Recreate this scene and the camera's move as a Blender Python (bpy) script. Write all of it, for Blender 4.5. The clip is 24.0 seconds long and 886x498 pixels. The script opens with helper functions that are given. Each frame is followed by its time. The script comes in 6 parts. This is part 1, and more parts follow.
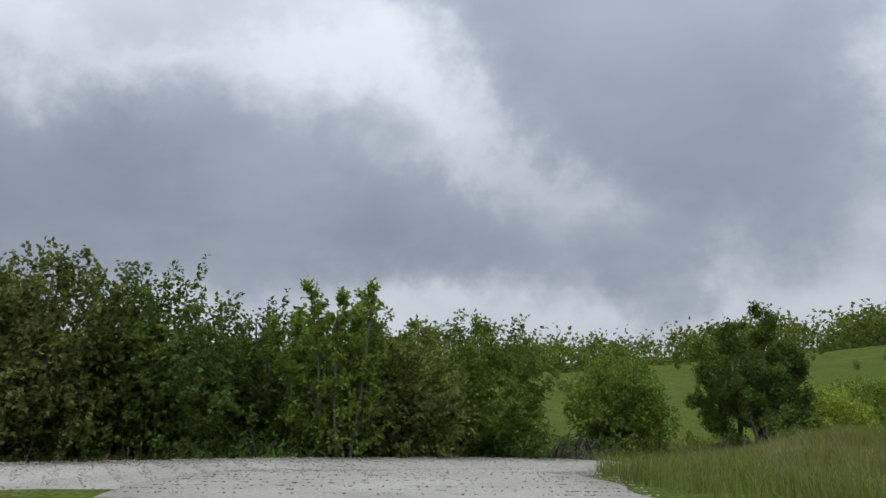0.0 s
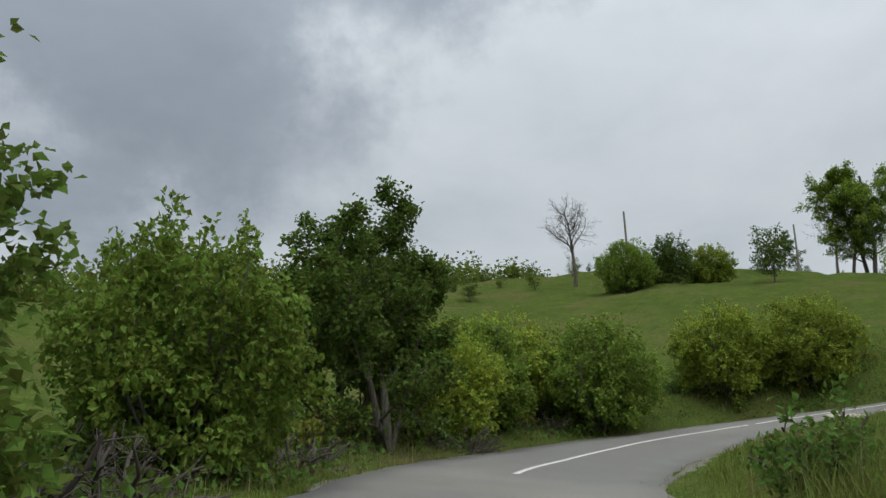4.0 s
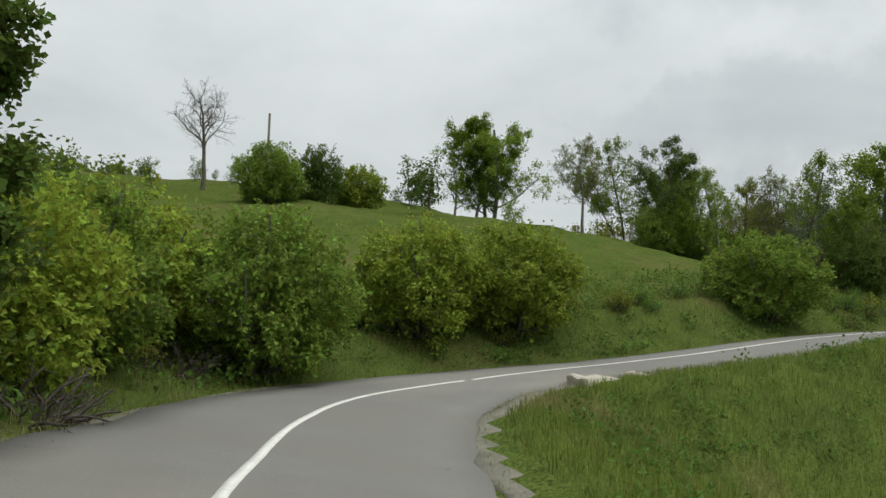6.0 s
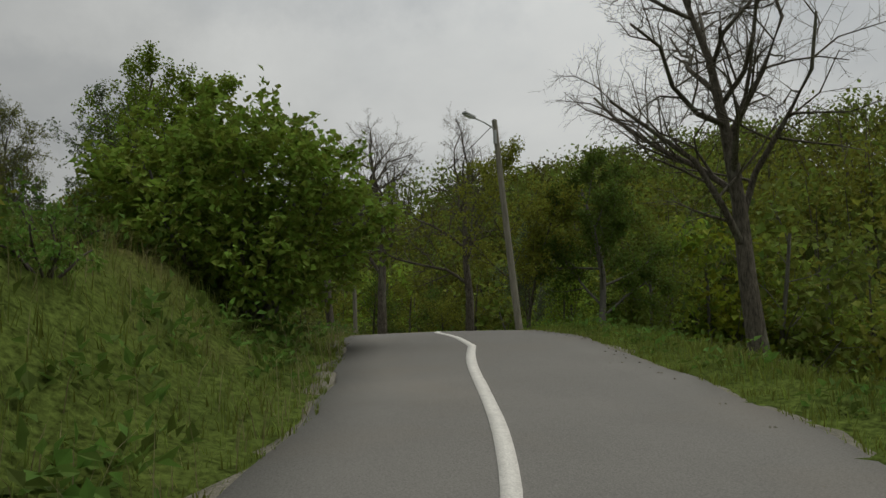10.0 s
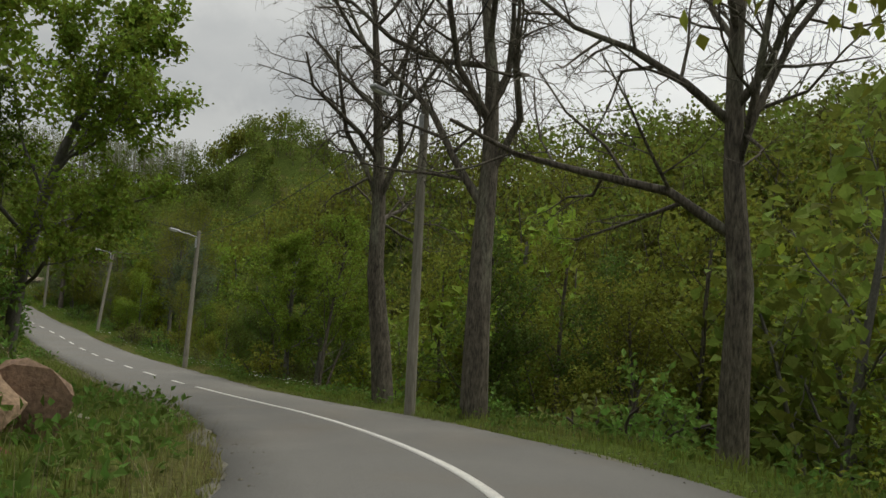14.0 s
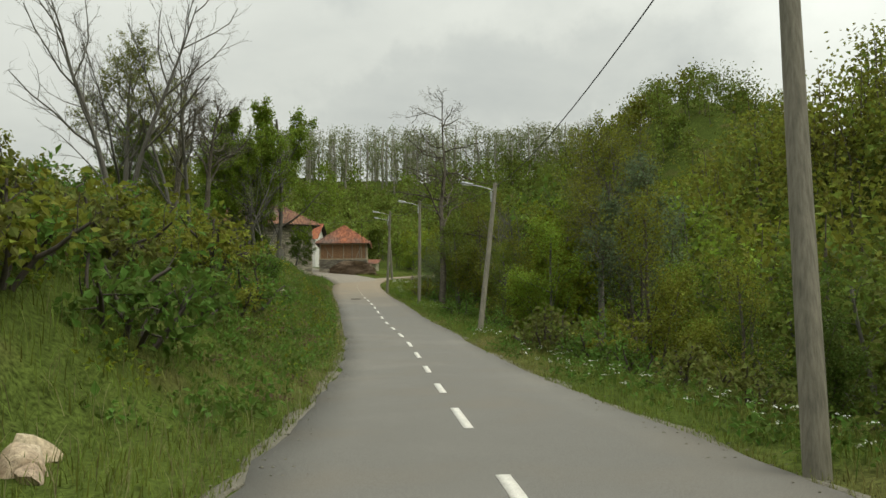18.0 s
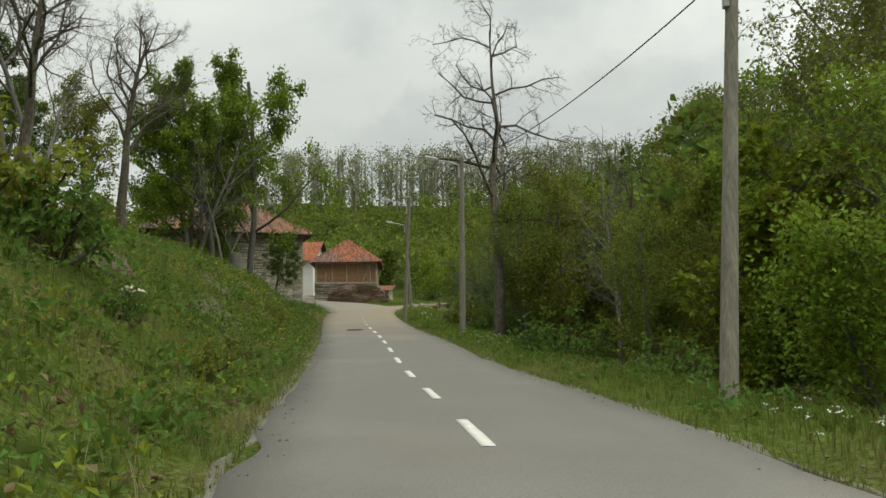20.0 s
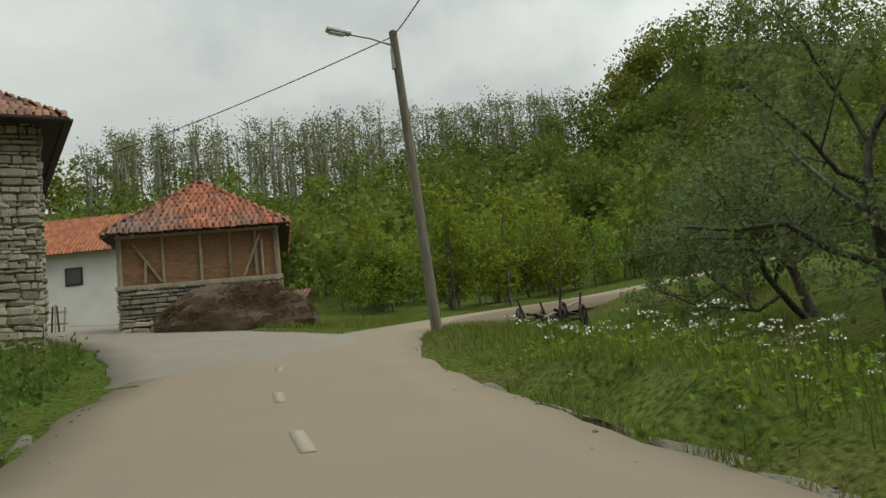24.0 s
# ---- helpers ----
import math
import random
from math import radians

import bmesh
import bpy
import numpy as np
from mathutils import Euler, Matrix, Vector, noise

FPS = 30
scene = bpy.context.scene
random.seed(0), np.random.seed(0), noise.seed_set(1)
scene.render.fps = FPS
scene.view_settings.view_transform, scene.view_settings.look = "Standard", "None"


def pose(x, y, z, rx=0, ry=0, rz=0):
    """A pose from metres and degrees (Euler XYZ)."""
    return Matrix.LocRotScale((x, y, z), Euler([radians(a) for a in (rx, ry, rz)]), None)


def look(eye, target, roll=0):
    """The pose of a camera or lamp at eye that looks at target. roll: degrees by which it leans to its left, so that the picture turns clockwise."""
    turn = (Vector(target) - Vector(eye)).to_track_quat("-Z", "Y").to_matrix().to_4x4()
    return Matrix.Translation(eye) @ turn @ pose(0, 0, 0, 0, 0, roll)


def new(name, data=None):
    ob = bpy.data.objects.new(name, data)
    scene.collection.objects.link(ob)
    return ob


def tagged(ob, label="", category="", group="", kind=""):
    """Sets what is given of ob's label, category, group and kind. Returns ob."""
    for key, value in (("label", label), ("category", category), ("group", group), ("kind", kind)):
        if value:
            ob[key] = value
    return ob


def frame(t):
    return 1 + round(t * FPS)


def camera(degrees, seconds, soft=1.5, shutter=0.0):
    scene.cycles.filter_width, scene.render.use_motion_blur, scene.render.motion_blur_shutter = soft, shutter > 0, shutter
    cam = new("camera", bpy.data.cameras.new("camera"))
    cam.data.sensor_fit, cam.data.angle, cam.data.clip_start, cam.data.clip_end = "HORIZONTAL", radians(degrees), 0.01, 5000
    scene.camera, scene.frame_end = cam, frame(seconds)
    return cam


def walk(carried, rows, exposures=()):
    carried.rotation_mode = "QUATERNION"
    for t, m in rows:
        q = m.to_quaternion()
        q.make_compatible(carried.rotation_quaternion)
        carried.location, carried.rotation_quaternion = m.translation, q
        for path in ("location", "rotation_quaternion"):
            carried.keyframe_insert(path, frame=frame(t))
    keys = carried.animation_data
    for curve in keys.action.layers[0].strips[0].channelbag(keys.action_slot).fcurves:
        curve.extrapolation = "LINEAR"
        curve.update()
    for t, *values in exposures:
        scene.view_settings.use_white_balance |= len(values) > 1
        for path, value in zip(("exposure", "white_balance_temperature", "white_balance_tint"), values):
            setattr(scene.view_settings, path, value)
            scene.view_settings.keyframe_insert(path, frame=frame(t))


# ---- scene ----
cam = camera(56.0, 24.0)
PATH = [
    (0.0, 0.000, 0.000, 0.000, 105.80, -0.47, 0.00),
    (0.5, -0.216, 2.728, 0.328, 102.82, -2.38, -0.96),
    (1.0, -0.431, 5.288, 0.663, 102.62, -1.78, -3.07),
    (1.5, -0.593, 7.643, 0.941, 103.14, -0.52, -7.18),
    (2.0, -0.595, 9.947, 1.206, 104.91, 2.25, -10.77),
    (2.5, -0.384, 12.061, 1.364, 104.87, 3.78, -17.82),
    (3.0, 0.094, 14.123, 1.509, 104.81, 4.75, -28.24),
    (3.5, 0.733, 16.332, 1.530, 103.13, 3.56, -33.48),
    (5.5, 6.586, 25.377, 1.870, 97.02, -3.08, -57.67),
    (6.0, 8.928, 27.483, 1.877, 97.02, -2.33, -65.81),
    (6.5, 11.377, 29.538, 1.870, 96.16, -1.53, -72.09),
    (7.0, 13.932, 31.373, 1.857, 95.87, 0.23, -79.29),
    (7.5, 16.753, 33.091, 1.869, 95.73, -0.36, -86.26),
    (8.0, 19.734, 34.408, 1.934, 96.04, 0.30, -93.66),
    (8.5, 22.874, 35.219, 2.024, 96.02, 1.11, -102.67),
    (9.0, 26.120, 35.527, 2.137, 96.21, 2.01, -110.93),
    (9.5, 29.366, 35.132, 2.384, 96.65, 1.92, -118.19),
    (11.5, 41.966, 29.043, 4.297, 99.05, 1.82, -126.00),
    (12.0, 44.970, 26.690, 4.502, 96.63, -0.94, -123.30),
    (12.5, 48.004, 24.635, 4.824, 96.15, -1.08, -122.42),
    (13.0, 51.057, 22.571, 5.017, 96.39, -1.60, -120.48),
    (13.5, 53.979, 20.766, 5.173, 96.43, -1.77, -117.57),
    (14.0, 57.359, 19.117, 5.253, 95.52, -2.61, -111.12),
    (14.5, 60.704, 17.824, 5.171, 92.40, -3.29, -105.04),
    (15.0, 64.384, 16.772, 5.123, 90.38, -4.07, -98.78),
    (15.5, 68.390, 16.134, 4.961, 90.75, -4.18, -96.16),
    (16.0, 72.600, 15.997, 4.796, 91.81, -3.10, -91.94),
    (16.5, 77.318, 16.305, 4.543, 93.05, -1.15, -86.60),
    (17.0, 82.399, 16.671, 4.339, 93.70, -0.34, -85.88),
    (17.5, 87.787, 17.460, 4.152, 94.30, 0.08, -84.61),
    (19.5, 112.540, 21.826, 4.192, 97.13, 2.13, -83.32),
    (20.0, 119.027, 23.097, 4.400, 97.96, 1.04, -82.77),
    (20.5, 125.580, 24.310, 4.887, 99.07, -1.75, -80.84),
    (21.0, 132.229, 25.619, 5.249, 99.54, -2.18, -80.59),
    (21.5, 138.774, 27.006, 5.590, 100.20, -2.15, -80.08),
    (22.0, 145.177, 28.486, 6.169, 100.54, -1.13, -79.44),
    (22.5, 151.217, 29.908, 6.699, 100.42, 0.17, -80.08),
    (23.0, 156.944, 31.559, 7.166, 100.15, 1.44, -81.31),
    (23.5, 162.413, 33.075, 7.605, 99.78, 3.20, -83.77),
    (24.0, 167.301, 34.520, 8.229, 98.47, 6.18, -91.05),
]
# the film camera's own brightness and white balance: darker under the trees at the crest, lighter after it
EXPOSURE = [(0.0, -0.02, 6250, 9), (3.5, -0.15, 6300, 7), (5.5, 0.1, 6600, 4), (8.2, 0.08, 6800, 4), (9.0, -0.5, 6900, 5), (9.5, -0.65, 7000, 6), (11.5, -0.85, 7000, 8), (12.5, -0.78, 7000, 8), (13.4, -0.42, 7100, 8),
            (14.0, -0.2, 7050, 7), (14.5, 0.25, 7600, 4), (15.0, 0.7, 8200, 3), (16.0, 0.38, 8200, 2), (17.0, 0.2, 7600, 1), (19.5, 0.08, 7200, 1), (21.0, 0.2, 7000, 2), (23.0, 0.2, 6950, 3), (24.0, -0.1, 7050, 1)]
walk(cam, [(t, pose(*p)) for t, *p in PATH], EXPOSURE)

# ---- sky and sun: overcast, soft light from all round ----
SUN_EL, SUN_ROT = 52.0, 200.0


def make_world():
    w = bpy.data.worlds.new("overcast")
    scene.world = w
    w.use_nodes = True
    nt = w.node_tree
    nt.nodes.clear()
    N, L = nt.nodes.new, nt.links.new
    out, bg = N("ShaderNodeOutputWorld"), N("ShaderNodeBackground")
    sky = N("ShaderNodeTexSky")
    sky.sky_type, sky.sun_disc = "NISHITA", False
    sky.sun_elevation, sky.sun_rotation = radians(SUN_EL), radians(SUN_ROT)
    skyk = N("ShaderNodeVectorMath")
    skyk.operation = "SCALE"
    skyk.inputs["Scale"].default_value = 0.10
    L(sky.outputs[0], skyk.inputs[0])
    tc = N("ShaderNodeTexCoord")
    sep = N("ShaderNodeSeparateXYZ")
    L(tc.outputs["Generated"], sep.inputs[0])

    def math_node(op, a, b=None, c=None):
        n = N("ShaderNodeMath")
        n.operation = op
        for i, v in enumerate((a, b, c)):
            if v is None:
                continue
            if isinstance(v, (int, float)):
                n.inputs[i].default_value = v
            else:
                L(v, n.inputs[i])
        return n.outputs[0]

    zc = math_node("MAXIMUM", sep.outputs[2], 0.0)
    den = math_node("ADD", zc, 0.22)
    u, v = math_node("DIVIDE", sep.outputs[0], den), math_node("DIVIDE", sep.outputs[1], den)
    flat = N("ShaderNodeCombineXYZ")
    L(u, flat.inputs[0]), L(v, flat.inputs[1])

    def clouds(scale, detail, rough, off, distort):
        n = N("ShaderNodeTexNoise")
        n.inputs["Scale"].default_value, n.inputs["Detail"].default_value = scale, detail
        n.inputs["Roughness"].default_value, n.inputs["Distortion"].default_value = rough, distort
        add = N("ShaderNodeVectorMath")
        add.operation = "ADD"
        add.inputs[1].default_value = off
        L(flat.outputs[0], add.inputs[0])
        L(add.outputs[0], n.inputs["Vector"])
        return n.outputs[0]

    big, small = clouds(0.85, 5.0, 0.5, (3.1, 0.6, 0.0), 0.35), clouds(2.6, 6.0, 0.55, (7.7, 2.2, 0.0), 0.2)
    # heavy cloud masses, as soft ellipses in azimuth (north to east) and height, degrees; their edges torn by noise
    az = math_node("MULTIPLY", math_node("ARCTAN2", sep.outputs[0], sep.outputs[1]), 57.2958)
    el = math_node("MULTIPLY", math_node("ARCSINE", sep.outputs[2]), 57.2958)
    torn = N("ShaderNodeTexNoise")
    torn.inputs["Scale"].default_value, torn.inputs["Detail"].default_value, torn.inputs["Roughness"].default_value = 4.2, 7.0, 0.6
    L(tc.outputs["Generated"], torn.inputs["Vector"])
    tsep = N("ShaderNodeSeparateColor")
    L(torn.outputs["Color"], tsep.inputs[0])
    az = math_node("ADD", az, math_node("MULTIPLY_ADD", tsep.outputs[0], 22.0, -11.0))
    el = math_node("ADD", el, math_node("MULTIPLY_ADD", tsep.outputs[1], 12.0, -6.0))
    wisp = N("ShaderNodeTexNoise")
    wisp.inputs["Scale"].default_value, wisp.inputs["Detail"].default_value, wisp.inputs["Roughness"].default_value = 13.0, 6.0, 0.62
    L(tc.outputs["Generated"], wisp.inputs["Vector"])
    wsep = N("ShaderNodeSeparateColor")
    L(wisp.outputs["Color"], wsep.inputs[0])
    az = math_node("ADD", az, math_node("MULTIPLY_ADD", wsep.outputs[0], 9.0, -4.5))
    el = math_node("ADD", el, math_node("MULTIPLY_ADD", wsep.outputs[1], 6.0, -3.0))
    total = None
    for a0, e0, ra, re, tilt, k in ((14, 29, 21, 9.5, -30, 0.9), (15, 15, 5, 4, 0, 0.5), (34, 35, 15, 8, 0, 0.7), (-13, 19, 17, 7, 0, 0.7), (2, 17, 11, 4.5, -8, 0.55), (-33, 17, 14, 8, 0, 0.8), (-20, 31, 12, 3, 10, 0.25),
                                    (100, 30, 40, 7, 0, 0.25), (88, 16, 16, 3.5, 8, 0.22), (160, 26, 22, 12, 0, 0.3), (-75, 30, 25, 18, 0, 0.6), (-130, 40, 30, 20, 0, 0.5)):
        da, de = math_node("SUBTRACT", az, float(a0)), math_node("SUBTRACT", el, float(e0))
        ct, st = math.cos(radians(tilt)), math.sin(radians(tilt))
        p = math_node("ADD", math_node("MULTIPLY", da, ct / ra), math_node("MULTIPLY", de, st / ra))
        q = math_node("ADD", math_node("MULTIPLY", da, -st / re), math_node("MULTIPLY", de, ct / re))
        rng_node = N("ShaderNodeMapRange")
        rng_node.interpolation_type = "SMOOTHSTEP"
        rng_node.inputs["From Min"].default_value, rng_node.inputs["From Max"].default_value = 1.75, 0.15
        rng_node.inputs["To Max"].default_value = k
        L(math_node("ADD", math_node("MULTIPLY", p, p), math_node("MULTIPLY", q, q)), rng_node.inputs["Value"])
        total = rng_node.outputs[0] if total is None else math_node("SUBTRACT", math_node("ADD", total, rng_node.outputs[0]), math_node("MULTIPLY", total, rng_node.outputs[0]))
    veil = math_node("ADD", math_node("MULTIPLY", big, 0.40), math_node("MULTIPLY", small, 0.26))
    dark = math_node("ADD", math_node("MULTIPLY", total, 0.47), veil)
    ramp = N("ShaderNodeValToRGB")
    e = ramp.color_ramp.elements
    e[0].position, e[0].color = 0.22, (0.70, 0.725, 0.76, 1)
    e[1].position, e[1].color = 0.95, (0.165, 0.190, 0.225, 1)
    for at, c in ((0.36, (0.60, 0.625, 0.66)), (0.62, (0.335, 0.365, 0.415))):
        m = e.new(at)
        m.color = (*c, 1)
    L(dark, ramp.inputs[0])
    # overcast skies are brightest overhead
    top = math_node("ADD", 0.92, math_node("MULTIPLY", math_node("POWER", zc, 2.4), 2.5))
    # the cloud deck is thinner towards the south-east
    thin = N("ShaderNodeMapRange")
    thin.interpolation_type = "SMOOTHSTEP"
    thin.inputs["From Min"].default_value, thin.inputs["From Max"].default_value = 90.0, 125.0
    thin.inputs["To Min"].default_value, thin.inputs["To Max"].default_value = 1.0, 1.45
    L(az, thin.inputs["Value"])
    top = math_node("MULTIPLY", top, thin.outputs[0])
    deck = N("ShaderNodeVectorMath")
    deck.operation = "SCALE"
    L(ramp.outputs[0], deck.inputs[0]), L(top, deck.inputs["Scale"])
    blend = N("ShaderNodeMix")
    blend.data_type = "RGBA"
    blend.inputs["Factor"].default_value = 0.93
    L(skyk.outputs[0], blend.inputs["A"]), L(deck.outputs[0], blend.inputs["B"])
    L(blend.outputs["Result"], bg.inputs[0])
    bg.inputs[1].default_value = 1.0
    L(bg.outputs[0], out.inputs[0])


make_world()
sun = new("sun", bpy.data.lights.new("sun", "SUN"))
sun.data.energy, sun.data.angle, sun.data.color = 1.25, radians(40), (1.0, 0.97, 0.92)
sun.rotation_euler = (radians(90 - SUN_EL), 0, radians(180 - SUN_ROT))

# ---- materials ----
def material(name, base, second=None, scale=4.0, fine=60.0, rough=0.85, bump=0.3, metal=0.0, spots=0.5, random_obj=0.0, island=0.0,
             spec=0.3, stretch=(1, 1, 1), transl=0.0, third=None):
    """Two colours mixed by noise at two scales, fine relief, optional variation by object or by island, optional light through leaves."""
    m = bpy.data.materials.new(name)
    m.use_nodes = True
    nt = m.node_tree
    N, L = nt.nodes.new, nt.links.new
    b = nt.nodes["Principled BSDF"]
    b.inputs["Roughness"].default_value, b.inputs["Metallic"].default_value = rough, metal
    b.inputs["Specular IOR Level"].default_value = spec
    second = second or tuple(c * 0.6 for c in base)
    geo = N("ShaderNodeNewGeometry")
    mapping = N("ShaderNodeMapping")
    mapping.inputs["Scale"].default_value = stretch
    L(geo.outputs["Position"], mapping.inputs[0])

    def noise_at(s, detail=4.0, rgh=0.55):
        n = N("ShaderNodeTexNoise")
        n.inputs["Scale"].default_value, n.inputs["Detail"].default_value, n.inputs["Roughness"].default_value = s, detail, rgh
        L(mapping.outputs[0], n.inputs["Vector"])
        return n

    def mixed(fac, a, c):
        n = N("ShaderNodeMix")
        n.data_type = "RGBA"
        L(fac, n.inputs["Factor"])
        for key, v in (("A", a), ("B", c)):
            if isinstance(v, tuple):
                n.inputs[key].default_value = (*v, 1)
            else:
                L(v, n.inputs[key])
        return n.outputs["Result"]

    def contrast(sock, lo, hi):
        n = N("ShaderNodeMapRange")
        n.inputs["From Min"].default_value, n.inputs["From Max"].default_value = lo, hi
        L(sock, n.inputs["Value"])
        return n.outputs["Result"]

    large, small = noise_at(scale, 5), noise_at(fine, 4, 0.65)
    w = 0.5 * spots
    col = mixed(contrast(large.outputs[0], 0.5 - 0.28, 0.5 + 0.28), base, second)
    if third:
        col = mixed(contrast(noise_at(scale * 0.23, 4, 0.6).outputs[0], 0.52, 0.68), col, third)
    hsv = N("ShaderNodeHueSaturation")
    L(col, hsv.inputs["Color"])
    val = N("ShaderNodeMath")
    val.operation = "MULTIPLY_ADD"
    L(contrast(small.outputs[0], 0.32, 0.68), val.inputs[0])
    val.inputs[1].default_value, val.inputs[2].default_value = 2 * w, 1 - w
    src = val.outputs[0]
    for amount, sock in ((random_obj, "obj"), (island, "isl")):
        if amount:
            if sock == "obj":
                rnd = N("ShaderNodeObjectInfo").outputs["Random"]
            else:
                rnd = geo.outputs["Random Per Island"]
            f = N("ShaderNodeMath")
            f.operation = "MULTIPLY_ADD"
            L(rnd, f.inputs[0])
            f.inputs[1].default_value, f.inputs[2].default_value = 2 * amount, 1 - amount
            g = N("ShaderNodeMath")
            g.operation = "MULTIPLY"
            L(src, g.inputs[0]), L(f.outputs[0], g.inputs[1])
            src = g.outputs[0]
            h = N("ShaderNodeMath")
            h.operation = "MULTIPLY_ADD"
            L(rnd, h.inputs[0])
            h.inputs[1].default_value, h.inputs[2].default_value = 0.06 * amount * 2, 0.5 - 0.06 * amount
            L(h.outputs[0], hsv.inputs["Hue"])
    L(src, hsv.inputs["Value"])
    L(hsv.outputs[0], b.inputs["Base Color"])
    if bump:
        bn = N("ShaderNodeBump")
        bn.inputs["Strength"].default_value, bn.inputs["Distance"].default_value = bump, 0.02
        L(small.outputs[0], bn.inputs["Height"])
        L(bn.outputs[0], b.inputs["Normal"])
    if transl:
        t = N("ShaderNodeBsdfTranslucent")
        ms = N("ShaderNodeMixShader")
        ms.inputs[0].default_value = transl
        tint = N("ShaderNodeHueSaturation")
        tint.inputs["Value"].default_value = 1.3
        L(hsv.outputs[0], tint.inputs["Color"])
        L(tint.outputs[0], t.inputs["Color"])
        o = nt.nodes["Material Output"]
        L(b.outputs[0], ms.inputs[1]), L(t.outputs[0], ms.inputs[2]), L(ms.outputs[0], o.inputs[0])
    return m


def leaf_mat(name, base, second, **k):
    return material(name, base, second, scale=0.9, fine=9.0, rough=0.7, bump=0, island=0.4, random_obj=0.15, spots=0.3, transl=0.36, spec=0.10, **k)


M_HAZEL = leaf_mat("hazel_leaf", (0.185, 0.250, 0.040), (0.130, 0.190, 0.034))
M_HAZELY = leaf_mat("young_hazel_leaf", (0.250, 0.295, 0.040), (0.175, 0.225, 0.034))
M_DARK = leaf_mat("dark_leaf", (0.102, 0.146, 0.028), (0.070, 0.105, 0.022))
M_ROUND = leaf_mat("dense_bush_leaf", (0.125, 0.175, 0.032), (0.085, 0.125, 0.025))
M_RUSSET = leaf_mat("russet_leaf", (0.150, 0.160, 0.042), (0.100, 0.120, 0.032))
M_OLIVE = leaf_mat("young_wood_leaf", (0.195, 0.205, 0.032), (0.135, 0.150, 0.026))
M_FRESH = leaf_mat("fresh_leaf", (0.190, 0.255, 0.034), (0.140, 0.195, 0.030))
M_GREYLEAF = leaf_mat("grey_green_leaf", (0.130, 0.160, 0.085), (0.090, 0.120, 0.060))
M_YELLOWLEAF = leaf_mat("yellow_green_leaf", (0.220, 0.240, 0.025), (0.150, 0.190, 0.025))
M_APPLE = leaf_mat("apple_leaf", (0.150, 0.185, 0.075), (0.105, 0.140, 0.055))
M_FARWOOD = leaf_mat("far_wood_leaf", (0.150, 0.185, 0.034), (0.100, 0.132, 0.027))
# olive leaf darkened: the backlit slope's shade is put into its colour
M_SLOPESHADE = leaf_mat("shaded_slope_leaf", (0.105, 0.105, 0.024), (0.065, 0.070, 0.018))
M_FARGROVE = leaf_mat("grove_leaf", (0.170, 0.185, 0.085), (0.130, 0.150, 0.070))
M_BARK = material("bark", (0.135, 0.118, 0.092), (0.058, 0.050, 0.040), scale=7, fine=24, bump=1.0, stretch=(1, 1, 0.22), spots=1.2, third=(0.150, 0.148, 0.110), spec=0.1)
M_BARKG = material("grey_bark", (0.150, 0.140, 0.120), (0.080, 0.075, 0.065), scale=6, fine=40, bump=0.6, stretch=(1, 1, 0.25), spots=0.7)
M_GROVEBARK = material("pale_grove_bark", (0.300, 0.280, 0.240), (0.190, 0.180, 0.155), scale=3, fine=20, bump=0)
M_TWIG = material("twig_bark", (0.085, 0.070, 0.058), (0.055, 0.045, 0.040), scale=3, fine=30, bump=0)
M_GRASSG = material("meadow", (0.078, 0.104, 0.024), (0.046, 0.064, 0.016), scale=0.9, fine=14, bump=1.0, rough=1.0, spots=1.3, third=(0.090, 0.086, 0.032), spec=0.0)
M_BLADE = leaf_mat("grass_blade", (0.140, 0.168, 0.032), (0.094, 0.120, 0.024), third=(0.178, 0.162, 0.062))
M_DRY = leaf_mat("dry_grass", (0.250, 0.215, 0.120), (0.170, 0.150, 0.080))
M_DRYLEAF = leaf_mat("withered_leaf", (0.165, 0.120, 0.070), (0.105, 0.080, 0.050))
M_WEED = leaf_mat("weed_leaf", (0.120, 0.190, 0.036), (0.085, 0.145, 0.030))
M_ROAD = material("worn_asphalt", (0.172, 0.165, 0.150), (0.136, 0.131, 0.120), scale=0.5, fine=70, bump=0.4, rough=0.95, spots=0.5, third=(0.198, 0.187, 0.166), spec=0.15)


def dusty(m, dust, x0, x1):
    """Earth carried over the surface, growing from x0 to x1, in ragged patches."""
    nt = m.node_tree
    N, L = nt.nodes.new, nt.links.new
    b = nt.nodes["Principled BSDF"]
    src = b.inputs["Base Color"].links[0].from_socket
    geo, sep, fade, tex, add, mix = N("ShaderNodeNewGeometry"), N("ShaderNodeSeparateXYZ"), N("ShaderNodeMapRange"), N("ShaderNodeTexNoise"), N("ShaderNodeMath"), N("ShaderNodeMix")
    L(geo.outputs["Position"], sep.inputs[0])
    L(sep.outputs[0], fade.inputs["Value"])
    fade.inputs["From Min"].default_value, fade.inputs["From Max"].default_value = x0, x1
    fade.inputs["To Min"].default_value, fade.inputs["To Max"].default_value = -0.5, 0.55
    tex.inputs["Scale"].default_value, tex.inputs["Detail"].default_value = 0.5, 6.0
    L(geo.outputs["Position"], tex.inputs["Vector"])
    add.operation, add.use_clamp = "ADD", True
    L(fade.outputs[0], add.inputs[0]), L(tex.outputs[0], add.inputs[1])
    mix.data_type = "RGBA"
    mix.inputs["B"].default_value = (*dust, 1)
    L(add.outputs[0], mix.inputs["Factor"]), L(src, mix.inputs["A"])
    L(mix.outputs["Result"], b.inputs["Base Color"])


